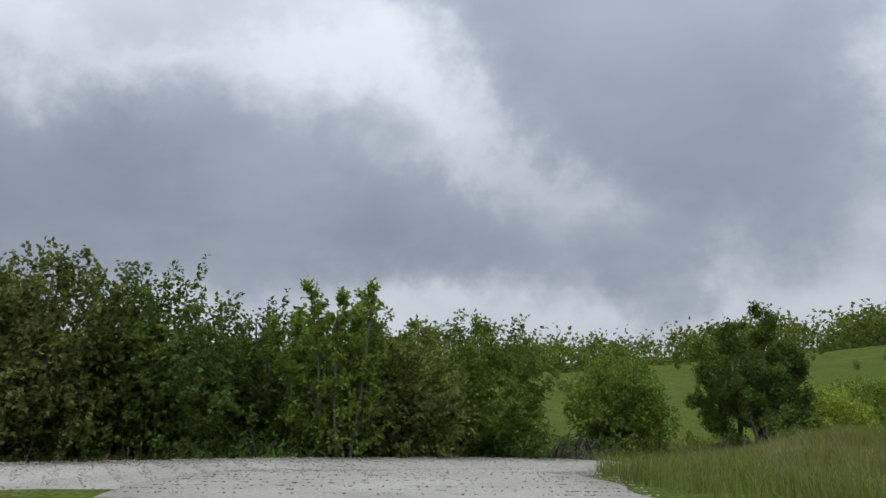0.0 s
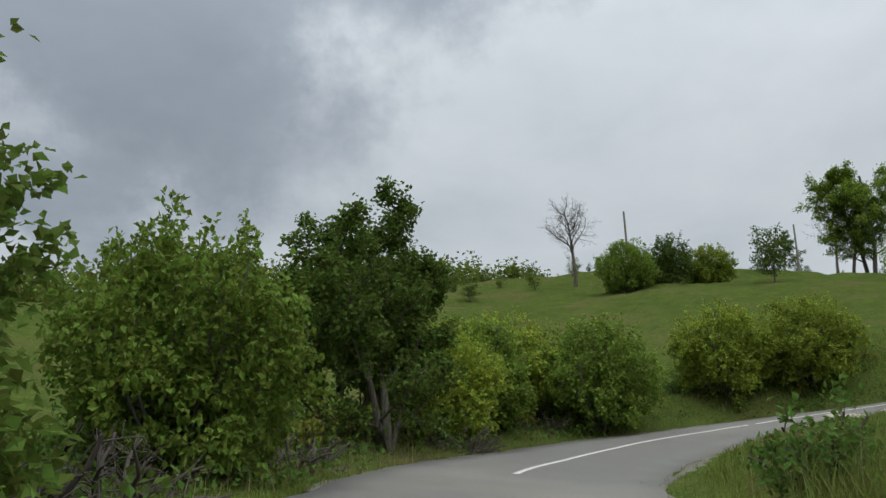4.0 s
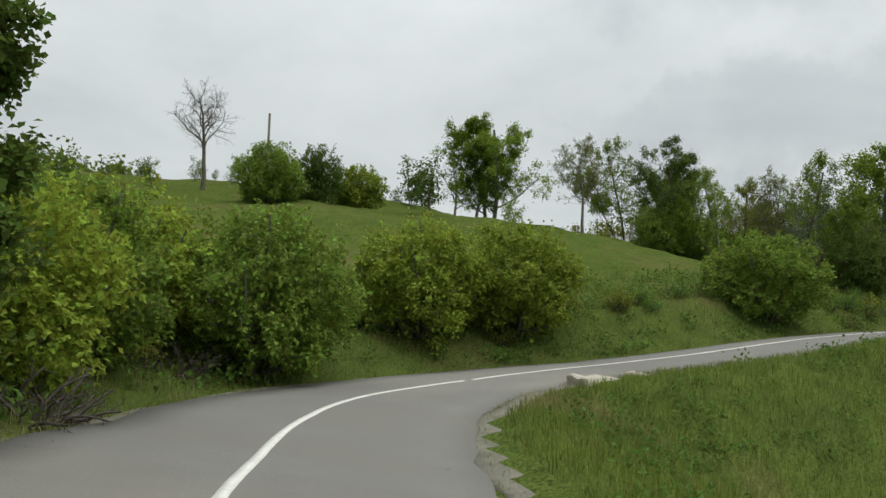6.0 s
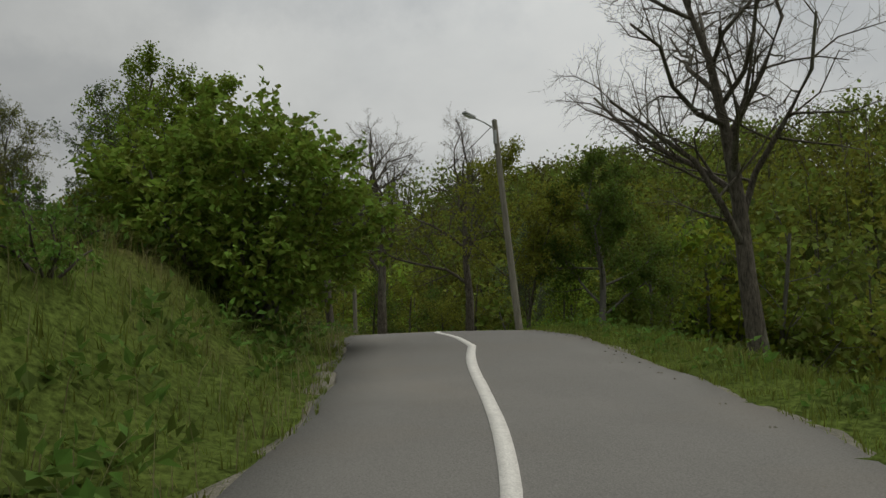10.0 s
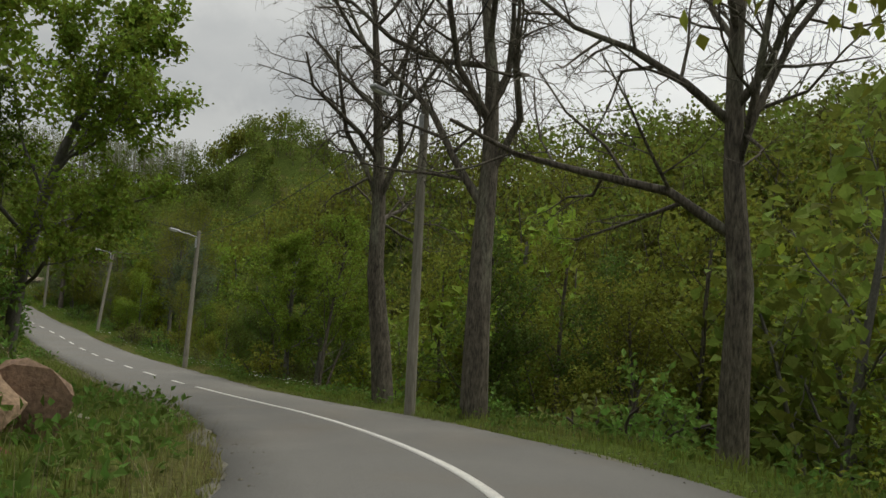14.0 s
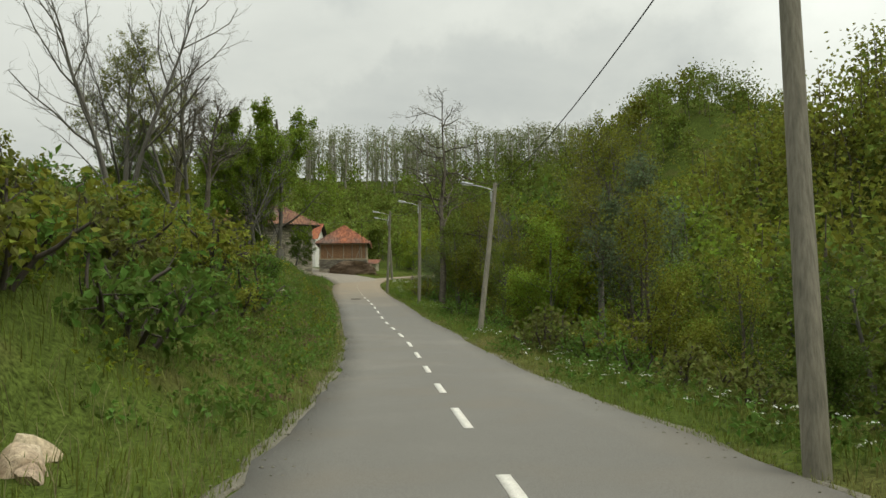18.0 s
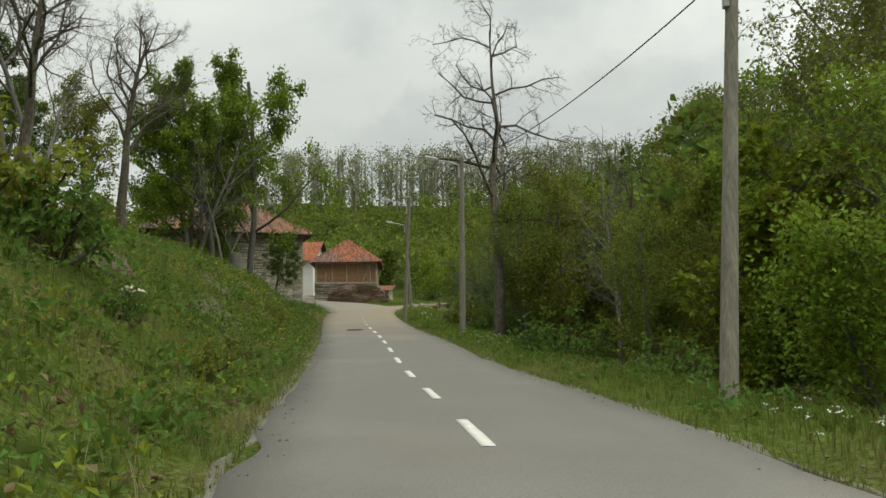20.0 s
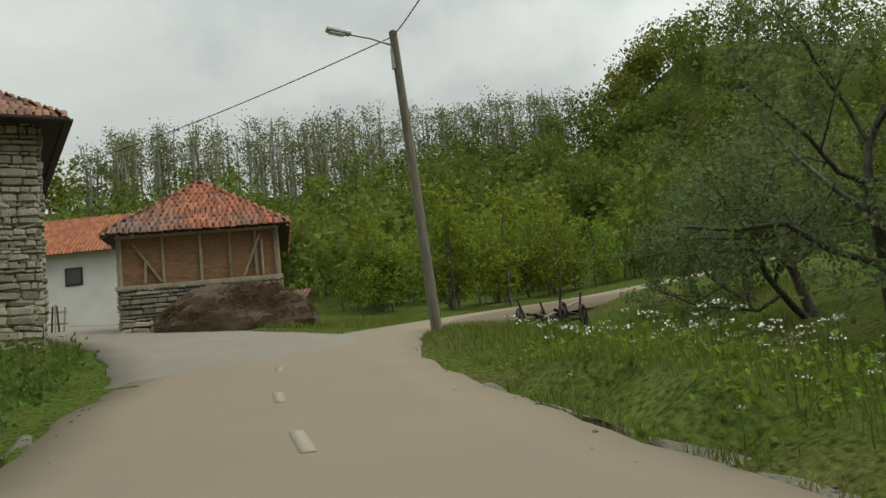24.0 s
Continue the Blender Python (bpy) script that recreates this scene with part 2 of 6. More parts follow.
dusty(M_ROAD, (0.240, 0.198, 0.148), 150, 178)
M_WORNPAINT = material("worn_road_paint", (0.400, 0.370, 0.315), (0.290, 0.262, 0.218), scale=7, fine=60, bump=0.1, rough=0.9, spots=0.7)
dusty(M_WORNPAINT, (0.240, 0.198, 0.148), 166, 186)
M_GRAVEL = material("gravel", (0.310, 0.294, 0.264), (0.225, 0.212, 0.190), scale=0.7, fine=34, bump=0.9, rough=0.95, spots=0.8, third=(0.36, 0.345, 0.32))
M_SHOULDER = material("shoulder_gravel", (0.185, 0.168, 0.135), (0.085, 0.082, 0.055), scale=1.4, fine=26, bump=0.9, spots=0.9)
M_DUST = material("earth_dust", (0.230, 0.202, 0.165), (0.195, 0.172, 0.142), scale=0.6, fine=80, bump=0.4, spots=0.5)
M_PAINT = material("road_paint", (0.640, 0.620, 0.570), (0.470, 0.455, 0.420), scale=6, fine=70, bump=0.15, rough=0.8, spots=0.5)
M_POLE = material("weathered_pole_wood", (0.235, 0.215, 0.170), (0.160, 0.150, 0.118), scale=5, fine=26, bump=0.5, stretch=(1, 1, 0.07), spots=0.6)
M_CONC = material("pale_limestone", (0.430, 0.385, 0.310), (0.270, 0.245, 0.200), scale=2.5, fine=24, bump=0.8, spots=0.6)
M_STONE = material("wall_stone", (0.420, 0.380, 0.300), (0.255, 0.232, 0.190), scale=1.6, fine=20, bump=0.9, random_obj=0.3, island=0.3, spots=0.6)
M_MORTAR = material("dark_mortar", (0.165, 0.145, 0.115), (0.090, 0.080, 0.066), scale=4, fine=30, bump=0.8)
M_PALEROCK = material("pale_rock", (0.520, 0.440, 0.320), (0.330, 0.240, 0.160), scale=3.0, fine=18, bump=1.0, random_obj=0.2, spots=0.7)
M_ROCK = material("red_limestone_rock", (0.270, 0.190, 0.130), (0.160, 0.092, 0.056), scale=1.3, fine=16, bump=1.0, random_obj=0.25, spots=0.7)
M_REDSOIL = material("red_soil", (0.140, 0.060, 0.030), (0.060, 0.036, 0.024), scale=2.6, fine=11, bump=1.0, spots=1.2, third=(0.085, 0.060, 0.038), spec=0.05)
M_SOIL = material("bank_soil", (0.110, 0.085, 0.058), (0.070, 0.062, 0.040), scale=1.8, fine=18, bump=1.0, spots=0.8)
M_TILE = material("old_clay_tile", (0.330, 0.105, 0.052), (0.160, 0.075, 0.055), scale=1.1, fine=26, bump=0.5, random_obj=0.35, island=0.35, spots=0.6, third=(0.13, 0.10, 0.085))
M_TILEN = material("new_clay_tile", (0.360, 0.125, 0.062), (0.270, 0.100, 0.055), scale=1.5, fine=26, bump=0.4, random_obj=0.2, island=0.2, spots=0.4)
M_TILEF = material("faded_clay_tile", (0.250, 0.115, 0.070), (0.150, 0.085, 0.062), scale=1.0, fine=26, bump=0.5, random_obj=0.35, island=0.35, spots=0.6, third=(0.14, 0.115, 0.10))
M_DAUB = material("brown_daub", (0.345, 0.200, 0.108), (0.215, 0.122, 0.068), scale=2.4, fine=12, bump=1.0, stretch=(1, 1, 5), spots=0.8)
M_TIMBER = material("grey_timber", (0.400, 0.335, 0.245), (0.250, 0.205, 0.150), scale=3, fine=22, bump=0.6, stretch=(1, 1, 0.2), random_obj=0.25, spots=0.5)
M_DARKWOOD = material("dark_old_wood", (0.060, 0.048, 0.040), (0.035, 0.030, 0.026), scale=4, fine=24, bump=0.6, random_obj=0.2)
M_WHITEWASH = material("whitewash", (0.740, 0.730, 0.700), (0.600, 0.585, 0.550), scale=0.9, fine=16, bump=0.3, spots=0.25)
M_DUNG = material("old_manure", (0.140, 0.094, 0.058), (0.072, 0.052, 0.036), scale=3, fine=20, bump=1.0, spots=0.9)
M_STRAW = leaf_mat("rotten_straw", (0.185, 0.128, 0.080), (0.110, 0.078, 0.050))
M_GLASS = material("dark_pane", (0.03, 0.035, 0.04), (0.02, 0.024, 0.03), rough=0.1, bump=0, spec=0.6)
M_METAL = material("grey_lamp_metal", (0.420, 0.430, 0.430), (0.330, 0.340, 0.340), rough=0.45, metal=0.6, bump=0)
M_WIRE = material("black_cable", (0.030, 0.030, 0.032), (0.022, 0.022, 0.024), rough=0.6, bump=0)
M_LENS = material("lamp_lens", (0.620, 0.630, 0.620), (0.560, 0.570, 0.560), rough=0.25, bump=0)
M_WHITEFLOWER = material("white_petals", (0.780, 0.780, 0.740), (0.680, 0.690, 0.640), rough=0.7, bump=0, island=0.1)
M_YELLOWFLOWER = material("yellow_petals", (0.620, 0.500, 0.030), (0.520, 0.420, 0.030), rough=0.7, bump=0, island=0.15)
M_IRON = material("cast_iron", (0.125, 0.118, 0.106), (0.095, 0.090, 0.082), rough=0.7, metal=0.3, bump=0.4)

# ---- mesh helpers ----
rng = np.random.default_rng(7)


def mesh_tris(name, verts, faces, mats, smooth=False, index=None):
    """A mesh from arrays: faces all have the same number of corners."""
    me = bpy.data.meshes.new(name)
    verts, faces = np.asarray(verts, np.float32), np.asarray(faces, np.int32)
    k = faces.shape[1]
    me.vertices.add(len(verts))
    me.vertices.foreach_set("co", verts.ravel())
    me.loops.add(faces.size)
    me.loops.foreach_set("vertex_index", faces.ravel())
    me.polygons.add(len(faces))
    me.polygons.foreach_set("loop_start", np.arange(0, faces.size, k, dtype=np.int32))
    for m in mats if isinstance(mats, (list, tuple)) else [mats]:
        me.materials.append(m)
    if index is not None:
        me.polygons.foreach_set("material_index", np.asarray(index, np.int32))
    me.polygons.foreach_set("use_smooth", np.full(len(faces), smooth))
    me.update(calc_edges=True)
    return me


def part(name, bm, mat, parent=None, label=""):
    """Links a bmesh as one mesh object under a thing or a part."""
    me = bpy.data.meshes.new(name)
    bm.to_mesh(me)
    bm.free()
    me.materials.append(mat)
    ob = new(name, me)
    ob.parent = parent
    return tagged(ob, label)


def mpart(name, me, parent=None, label="", m=None):
    """Links a ready mesh as a part."""
    ob = new(name, me)
    ob.parent = parent
    if m is not None:
        ob.matrix_basis = m
    return tagged(ob, label)


def empty(name, m, label, category, group="", kind=""):
    ob = new(name)
    ob.matrix_basis = m
    ob.empty_display_size = 0.2
    return tagged(ob, label, category, group, kind)


def box(bm, sx, sy, sz, m=None, bevel=0.0, jit=0.0, seed=0):
    """A box with rounded or uneven edges, its base at z = 0."""
    r = bmesh.ops.create_cube(bm, size=1.0)
    vs = r["verts"]
    rr = random.Random(seed)
    for v in vs:
        v.co.x *= sx
        v.co.y *= sy
        v.co.z = (v.co.z + 0.5) * sz
        if jit:
            v.co += Vector((rr.uniform(-jit, jit), rr.uniform(-jit, jit), rr.uniform(-jit, jit)))
    if bevel:
        es = list({e for v in vs for e in v.link_edges})
        r = bmesh.ops.bevel(bm, geom=es, offset=bevel, segments=1, affect="EDGES")
        vs = list({v for f in r["faces"] for v in f.verts} | {v for v in vs if v.is_valid})
    if m is not None:
        bmesh.ops.transform(bm, matrix=m, verts=vs)
    return vs


def tubes(branches, sides=5):
    """Vertices and quads of tapering tubes along polylines: a list of (points, radii)."""
    V, Fq, n0 = [], [], 0
    ang = np.arange(sides) * 2 * np.pi / sides
    ring = np.stack([np.cos(ang), np.sin(ang)], 1)
    for pts, rad in branches:
        pts, rad = np.asarray(pts, float), np.asarray(rad, float)
        n = len(pts)
        d = np.gradient(pts, axis=0)
        d /= np.linalg.norm(d, axis=1)[:, None] + 1e-9
        ref = np.where(np.abs(d[:, 2:3]) > 0.9, np.array([[1.0, 0, 0]]), np.array([[0, 0, 1.0]]))
        a = np.cross(d, ref)
        a /= np.linalg.norm(a, axis=1)[:, None] + 1e-9
        b = np.cross(d, a)
        V.append((pts[:, None] + rad[:, None, None] * (ring[None, :, 0:1] * a[:, None] + ring[None, :, 1:2] * b[:, None])).reshape(-1, 3))
        i, j = np.meshgrid(np.arange(n - 1), np.arange(sides), indexing="ij")
        j2 = (j + 1) % sides
        Fq.append(np.stack([i * sides + j, i * sides + j2, (i + 1) * sides + j2, (i + 1) * sides + j], -1).reshape(-1, 4) + n0)
        n0 += n * sides
    return np.concatenate(V), np.concatenate(Fq)


# ---- the lie of the land: the road, the hill north of it, the stream valley south of it ----
# the road's middle line: x, y
ROAD = np.array([(-60, -6), (-30, 4.5), (-16, 10), (-9, 12.8), (-2.5, 16.0), (3.7, 21.4), (8.5, 26.6), (12.0, 30.1), (15.3, 32.8), (21.5, 36.3), (26.6, 37.4), (31.2, 36.0),
                 (36.9, 31.6), (42.5, 28.2), (48, 24.4), (56.4, 19.1), (60.4, 17.0), (64.8, 15.6), (70.8, 15.1), (77.7, 15.3), (88.3, 16.7), (100, 18.4),
                 (119.7, 21.9), (133.1, 25.0), (153.2, 30.0), (168, 34.0), (180, 36.8), (187.5, 36.6), (193.5, 34.2), (200, 29.8), (207, 25.0), (213, 20.0), (219, 13.6), (224, 6), (228, -5), (234, -24)], float)
# its height, by x
RZX = np.array([-60, -5, 2, 9, 16, 24, 30, 36, 42, 48, 54, 60, 66, 72, 78, 84, 92, 102, 112, 120, 126, 132, 139, 145, 151, 157, 162, 168, 182, 193, 200, 207, 213, 219, 224, 228, 234])
RZZ = np.array([-1.5, 0.1, 0.4, 0.55, 0.57, 0.70, 1.1, 1.95, 2.95, 3.5, 3.87, 3.94, 3.75, 3.52, 3.22, 2.98, 2.80, 2.78, 2.86, 3.15, 3.6, 3.95, 4.3, 4.85, 5.4, 5.9, 6.4, 7.0, 8.75, 9.9, 10.5, 11.2, 12.0, 13.0, 13.9, 15.0, 17.0])


def smooth_line(pts, step=0.5):
    """A smooth curve through points."""
    P = np.asarray(pts, float)
    P = np.vstack([2 * P[0] - P[1], P, 2 * P[-1] - P[-2]])
    out = []
    for i in range(1, len(P) - 2):
        n = max(2, int(np.linalg.norm(P[i + 1] - P[i]) / step))
        u = np.linspace(0, 1, n, endpoint=False)[:, None]
        a, b, c, d = P[i - 1], P[i], P[i + 1], P[i + 2]
        out.append(0.5 * (2 * b + (c - a) * u + (2 * a - 5 * b + 4 * c - d) * u**2 + (3 * b - a - 3 * c + d) * u**3))
    return np.vstack([*out, P[-2:-1]])


def smooth_height(x):
    """The road's height at x, without kinks."""
    return sum(np.interp(x + o, RZX, RZZ) for o in (-4, -2, 0, 2, 4)) / 5


CL = smooth_line(ROAD)
CLZ = smooth_height(CL[:, 0])
CLT = np.gradient(CL, axis=0)
CLT /= np.linalg.norm(CLT, axis=1)[:, None]
CLN = np.stack([-CLT[:, 1], CLT[:, 0]], 1)
# from the middle line to the asphalt's north and south edges, and to the painted line
EDGE_N = np.interp(CL[:, 0], [-5, 14, 20, 27, 30, 36, 39, 43, 47, 51, 90, 105, 180], [2.75, 2.4, 2.1, 1.9, 1.6, 1.4, 1.0, 1.2, 2.0, 2.6, 2.6, 2.5, 2.45])
EDGE_S = np.interp(CL[:, 0], [2, 12, 18, 22, 26, 29, 34, 40, 50, 60, 70, 75, 85, 95, 105, 118, 125, 133, 180], [1.7, 2.8, 3.3, 3.5, 3.4, 3.2, 2.9, 2.95, 2.45, 2.5, 2.2, 2.0, 2.2, 2.6, 2.5, 2.3, 2.1, 2.4, 2.4])
LINE_X = [11, 17, 21.5, 26, 30, 33, 36, 44, 50, 53, 56, 59, 61.5, 64, 74, 78, 82, 87, 100, 127, 140, 158, 180]
LINE_OFF = [0.0, -0.42, -0.57, -0.5, -0.75, -0.55, -0.45, -0.65, 0.19, 0.13, 0.04, -0.03, 0.04, 0.18, 0.24, 0.2, 0.04, -0.08, 0.12, 0.18, 0.12, -0.03, -0.03]
# what the sides do, by x: rise of the bank on the north side, slope of the hill above it, drop on the south side, slope beyond
SIDE = np.array([(-60, 0.1, 0.06, 0.3, -0.03), (0, 0.1, 0.075, 0.1, -0.03), (10, 0.2, 0.13, 0.7, -0.04), (20, 0.5, 0.20, 1.5, -0.04), (30, 1.1, 0.25, 2.2, -0.08),
                 (42, 1.8, 0.285, 2.8, -0.22), (52, 1.6, 0.30, 2.0, -0.30), (64, 1.8, 0.28, 1.6, -0.30), (78, 2.1, 0.26, 1.5, -0.30), (102, 2.1, 0.26, 1.4, -0.30),
                 (120, 2.5, 0.33, 1.0, -0.30), (140, 2.8, 0.34, 0.9, -0.26), (158, 2.8, 0.35, 0.7, -0.16), (174, 2.5, 0.32, 0.8, -0.06), (180, 1.4, 0.26, 0.7, -0.03), (184, 0.6, 0.16, 0.3, -0.02), (188, 0.3, 0.10, 0.15, -0.02), (200, 0.2, 0.05, 0.3, 0.0), (275, 0.3, 0.04, 0.3, 0.0)], float)


def sstep(x, a, b):
    u = np.clip((np.asarray(x, float) - a) / (b - a), 0, 1)
    return u * u * (3 - 2 * u)


# side roads: middle line, half width
TRACK = smooth_line(np.array([(0.2, -60), (0.0, -20), (-0.3, 0), (-0.6, 9), (-0.4, 16), (1.5, 21)], float))
BRANCH_L = smooth_line(np.array([(178, 36.6), (186, 38.6), (194, 42.6), (203, 48.5), (210, 53), (222, 61), (238, 74)], float))


def crossfall(x):
    """How much the road leans up to its north side, by x."""
    return np.interp(x, [-30, -6, 8, 20, 32, 42], [0.08, 0.10, 0.10, 0.05, 0.03, 0.0])


def near_dist(P, line):
    """Distance to a line and the index of its nearest point."""
    d = np.full(len(P), 1e9)
    k = np.zeros(len(P), int)
    for i in range(0, len(P), 20000):
        p = P[i : i + 20000]
        q = (line**2).sum(1)[None] - 2 * p @ line.T
        j = q.argmin(1)
        k[i : i + 20000] = j
        d[i : i + 20000] = np.sqrt(((p - line[j]) ** 2).sum(1))
    return d, k


CLs, CLZs, CLNs, ENs, ESs = CL[::3], CLZ[::3], CLN[::3], EDGE_N[::3], EDGE_S[::3]
PAR = np.stack([np.interp(CLs[:, 0], SIDE[:, 0], SIDE[:, i]) for i in range(1, 5)], 1)


def wobble(x, y, s, seed=0.0):
    """Cheap smooth unevenness."""
    return (np.sin(x * s + 1.3 + seed) * np.cos(y * s * 1.17 + 0.4 - seed) + 0.6 * np.sin(x * s * 2.3 - y * s * 1.9 + 2.1 + seed) + 0.35 * np.cos(x * s * 4.1 + y * s * 3.7 + seed)) / 1.95


def land(x, y):
    """Height of the ground at points."""
    x, y = np.broadcast_arrays(np.asarray(x, float), np.asarray(y, float))
    shape = x.shape
    P = np.stack([x.ravel(), y.ravel()], 1)
    z = np.empty(len(P))
    for i in range(0, len(P), 8000):
        q = P[i : i + 8000]
        dd = np.maximum((q**2).sum(1)[:, None] + (CLs**2).sum(1)[None] - 2 * q @ CLs.T, 0)
        k = dd.argmin(1)
        d = np.sqrt(dd[np.arange(len(q)), k])
        w = 1 / (dd + 0.6) ** 2
        w /= w.sum(1)[:, None]
        rz, par = w @ CLZs, w @ PAR
        side = np.einsum("ij,ij->i", q - CLs[k], CLNs[k])
        e = np.maximum(d - np.where(side > 0, ENs[k], ESs[k]) - 0.5, 0)
        cut = sstep(CLs[k, 0], 56, 62) * (1 - sstep(CLs[k, 0], 100, 108))
        foot, brow = 0.2 + 1.5 * cut, 4.2 - 1.6 * sstep(CLs[k, 0], 22, 28) * (1 - sstep(CLs[k, 0], 50, 57))
        north = par[:, 0] * sstep((e - foot) / (brow - foot), 0, 1) + par[:, 1] * np.maximum(e - 3.0, 0) * (1 - 0.28 * sstep(e, 20, 110)) * (0.25 + 0.75 * sstep(e, 0, 9))
        north = np.where(e > 180, north * 0 + (par[:, 0] + par[:, 1] * 177 * 0.72) + 0.06 * (e - 180), north)
        down = -par[:, 2] * sstep(e, 0.3, 5.5) + par[:, 3] * np.minimum(np.maximum(e - 3.0, 0), 24)
        far_rise = 0.72 * np.maximum(e - 25, 0) * sstep(e, 23, 38) * sstep(q[:, 0], 20, 60)
        south = down + 34 * (1 - np.exp(-far_rise / 34)) * 1.15
        h = np.where(side > 0, north, south)
        # old terraces across the hill field
        h = h + np.where(side > 0, 0.55 * sstep(e, 22, 40) * np.sin(e / 2.1 + 0.6 * np.sin(q[:, 0] * 0.06)) * sstep(np.sin(e / 2.1 + 2.0), -0.2, 1.0), 0)
        rough = (0.10 * wobble(q[:, 0], q[:, 1], 0.9) + 0.35 * wobble(q[:, 0], q[:, 1], 0.21, 2.0)) * sstep(e, 0.5, 8)
        # the wooded ridge beyond the village, and the steep hillside south-east of it
        east = 46 * np.minimum(sstep(q[:, 0] - 0.12 * q[:, 1], 222, 395), 0.52) * (1 - 0.3 * sstep(q[:, 1], 92, 135)) + 8 * sstep(q[:, 0] - 1.3 * q[:, 1], 215, 320) * sstep(-q[:, 1], -20, 25)
        east += 15 * sstep(q[:, 0] - 0.35 * q[:, 1], 232, 300) * sstep(-q[:, 1], -6, 30)
        lean = crossfall(CLs[k, 0]) * np.clip(side, -3.3, 3.3)
        mound = 0.95 * np.exp(-(((q[:, 0] - 9.6) / 3.6) ** 2 + ((q[:, 1] - 20.3) / 4.2) ** 2) ** 2)
        mound += 0.5 * np.exp(-(((q[:, 0] - 7.4) / 2.6) ** 2 + ((q[:, 1] - 15.5) / 3.4) ** 2) ** 2)
        mound -= 1.1 * np.exp(-(((q[:, 0] - 191) / 8) ** 2 + ((q[:, 1] - 28.5) / 4) ** 2))
        z[i : i + 8000] = rz + lean + h + rough + mound + east * sstep(d, 5, 30) * (1 - 0.8 * sstep(-q[:, 1], 15, 70))
    z = z.reshape(shape)
    for line, hw in SIDES:
        d, k = near_dist(P, line[::2])
        zl = line_z(line)[::2][k].reshape(shape)
        f = (1 - sstep(d, hw + 0.3, hw + 6.0)).reshape(shape)
        z = z * (1 - f) + zl * f
    # the ground stays just under every road
    for line, hw in (*SIDES, (CL, 2.5)):
        d, k = near_dist(P, line[::2])
        zl = line_z(line)[::2][k].reshape(shape)
        if line is CL:
            side = np.einsum("ij,ij->i", P - CL[::2][k], CLN[::2][k])
            zl = zl + (crossfall(CL[::2][k, 0]) * side).reshape(shape)
            hw = np.where(side > 0, EDGE_N[::2][k], EDGE_S[::2][k])
        z = np.where((d < hw + 0.55 + (P[:, 0] < 8) * 1.1).reshape(shape), np.minimum(z, zl - 0.09), z)
    return z


def line_z(line):
    x, y = line[:, 0], line[:, 1]
    if line is TRACK:
        return np.interp(y, [-60, -20, 0, 5.3, 10, 14, 17, 21], [-6.5, -3.4, -1.30, -0.64, -0.09, 0.21, 0.30, 0.38])
    if line is CL:
        return CLZ
    return np.interp(x, [178, 186, 194, 203, 210, 222, 238], [8.25, 9.3, 10.3, 11.6, 12.6, 14.2, 17])


SIDES = ((TRACK, 3.3), (BRANCH_L, 2.8))


def land_at(x, y):
    return float(land(np.array([x]), np.array([y]))[0])


def axis_steps(lo, hi, step, far, grow):
    a = list(np.arange(lo, hi + step / 2, step))
    s = step
    while a[-1] < far[1]:
        s *= grow
        a.append(a[-1] + s)
    s = step
    while a[0] > far[0]:
        s *= grow
        a.insert(0, a[0] - s)
    return np.array(a)


def build_ground():
    xs = axis_steps(-14, 214, 0.6, (-1500, 2200), 1.09)
    ys = axis_steps(-6, 58, 0.6, (-1500, 1800), 1.09)
    X, Y = np.meshgrid(xs, ys, indexing="ij")
    Z = land(X, Y)
    nx, ny = X.shape
    i, j = np.meshgrid(np.arange(nx - 1), np.arange(ny - 1), indexing="ij")
    F = np.stack([i * ny + j, (i + 1) * ny + j, (i + 1) * ny + j + 1, i * ny + j + 1], -1).reshape(-1, 4)
    me = mesh_tris("ground", np.stack([X, Y, Z], -1).reshape(-1, 3), F, M_GRASSG, smooth=True)
    return tagged(new("ground", me), "rolling green meadow ground with rough grassy banks", "ground", kind="structure")


def ribbon(name, line, zs, left, right, mat, thick=0.12, crown=0.04, across=6, lift=0.0, ragged=0.0, seed=0, fall=0.0):
    """A strip of road: top with a slight crown, and side faces down into the ground."""
    r = np.random.default_rng(seed)
    T = np.gradient(line, axis=0)
    T /= np.linalg.norm(T, axis=1)[:, None]
    Nn = np.stack([-T[:, 1], T[:, 0]], 1)
    n = len(line)
    lo, hi = -right * np.ones(n), left * np.ones(n)
    if ragged:
        k = np.ones(3) / 3
        lo = lo + ragged * np.convolve(r.normal(size=n + 2), k, "valid")
        hi = hi + ragged * np.convolve(r.normal(size=n + 2), k, "valid")
    u = np.linspace(0, 1, across + 1)
    off = lo[:, None] * (1 - u) + hi[:, None] * u
    xy = line[:, None] + Nn[:, None] * off[..., None]
    z = zs[:, None] + lift - crown * ((u - 0.5) * 2) ** 2 + np.reshape(fall * np.ones(n), (-1, 1)) * off
    top = np.concatenate([xy, z[..., None]], -1)
    skirt_a, skirt_b = top[:, :1].copy(), top[:, -1:].copy()
    skirt_a[..., 2] -= thick
    skirt_b[..., 2] -= thick
    V = np.concatenate([skirt_a, top, skirt_b], 1)
    w = V.shape[1]
    i, j = np.meshgrid(np.arange(n - 1), np.arange(w - 1), indexing="ij")
    F = np.stack([i * w + j, i * w + j + 1, (i + 1) * w + j + 1, (i + 1) * w + j], -1).reshape(-1, 4)
    return mesh_tris(name, V.reshape(-1, 3), F[:, ::-1], mat, smooth=True)


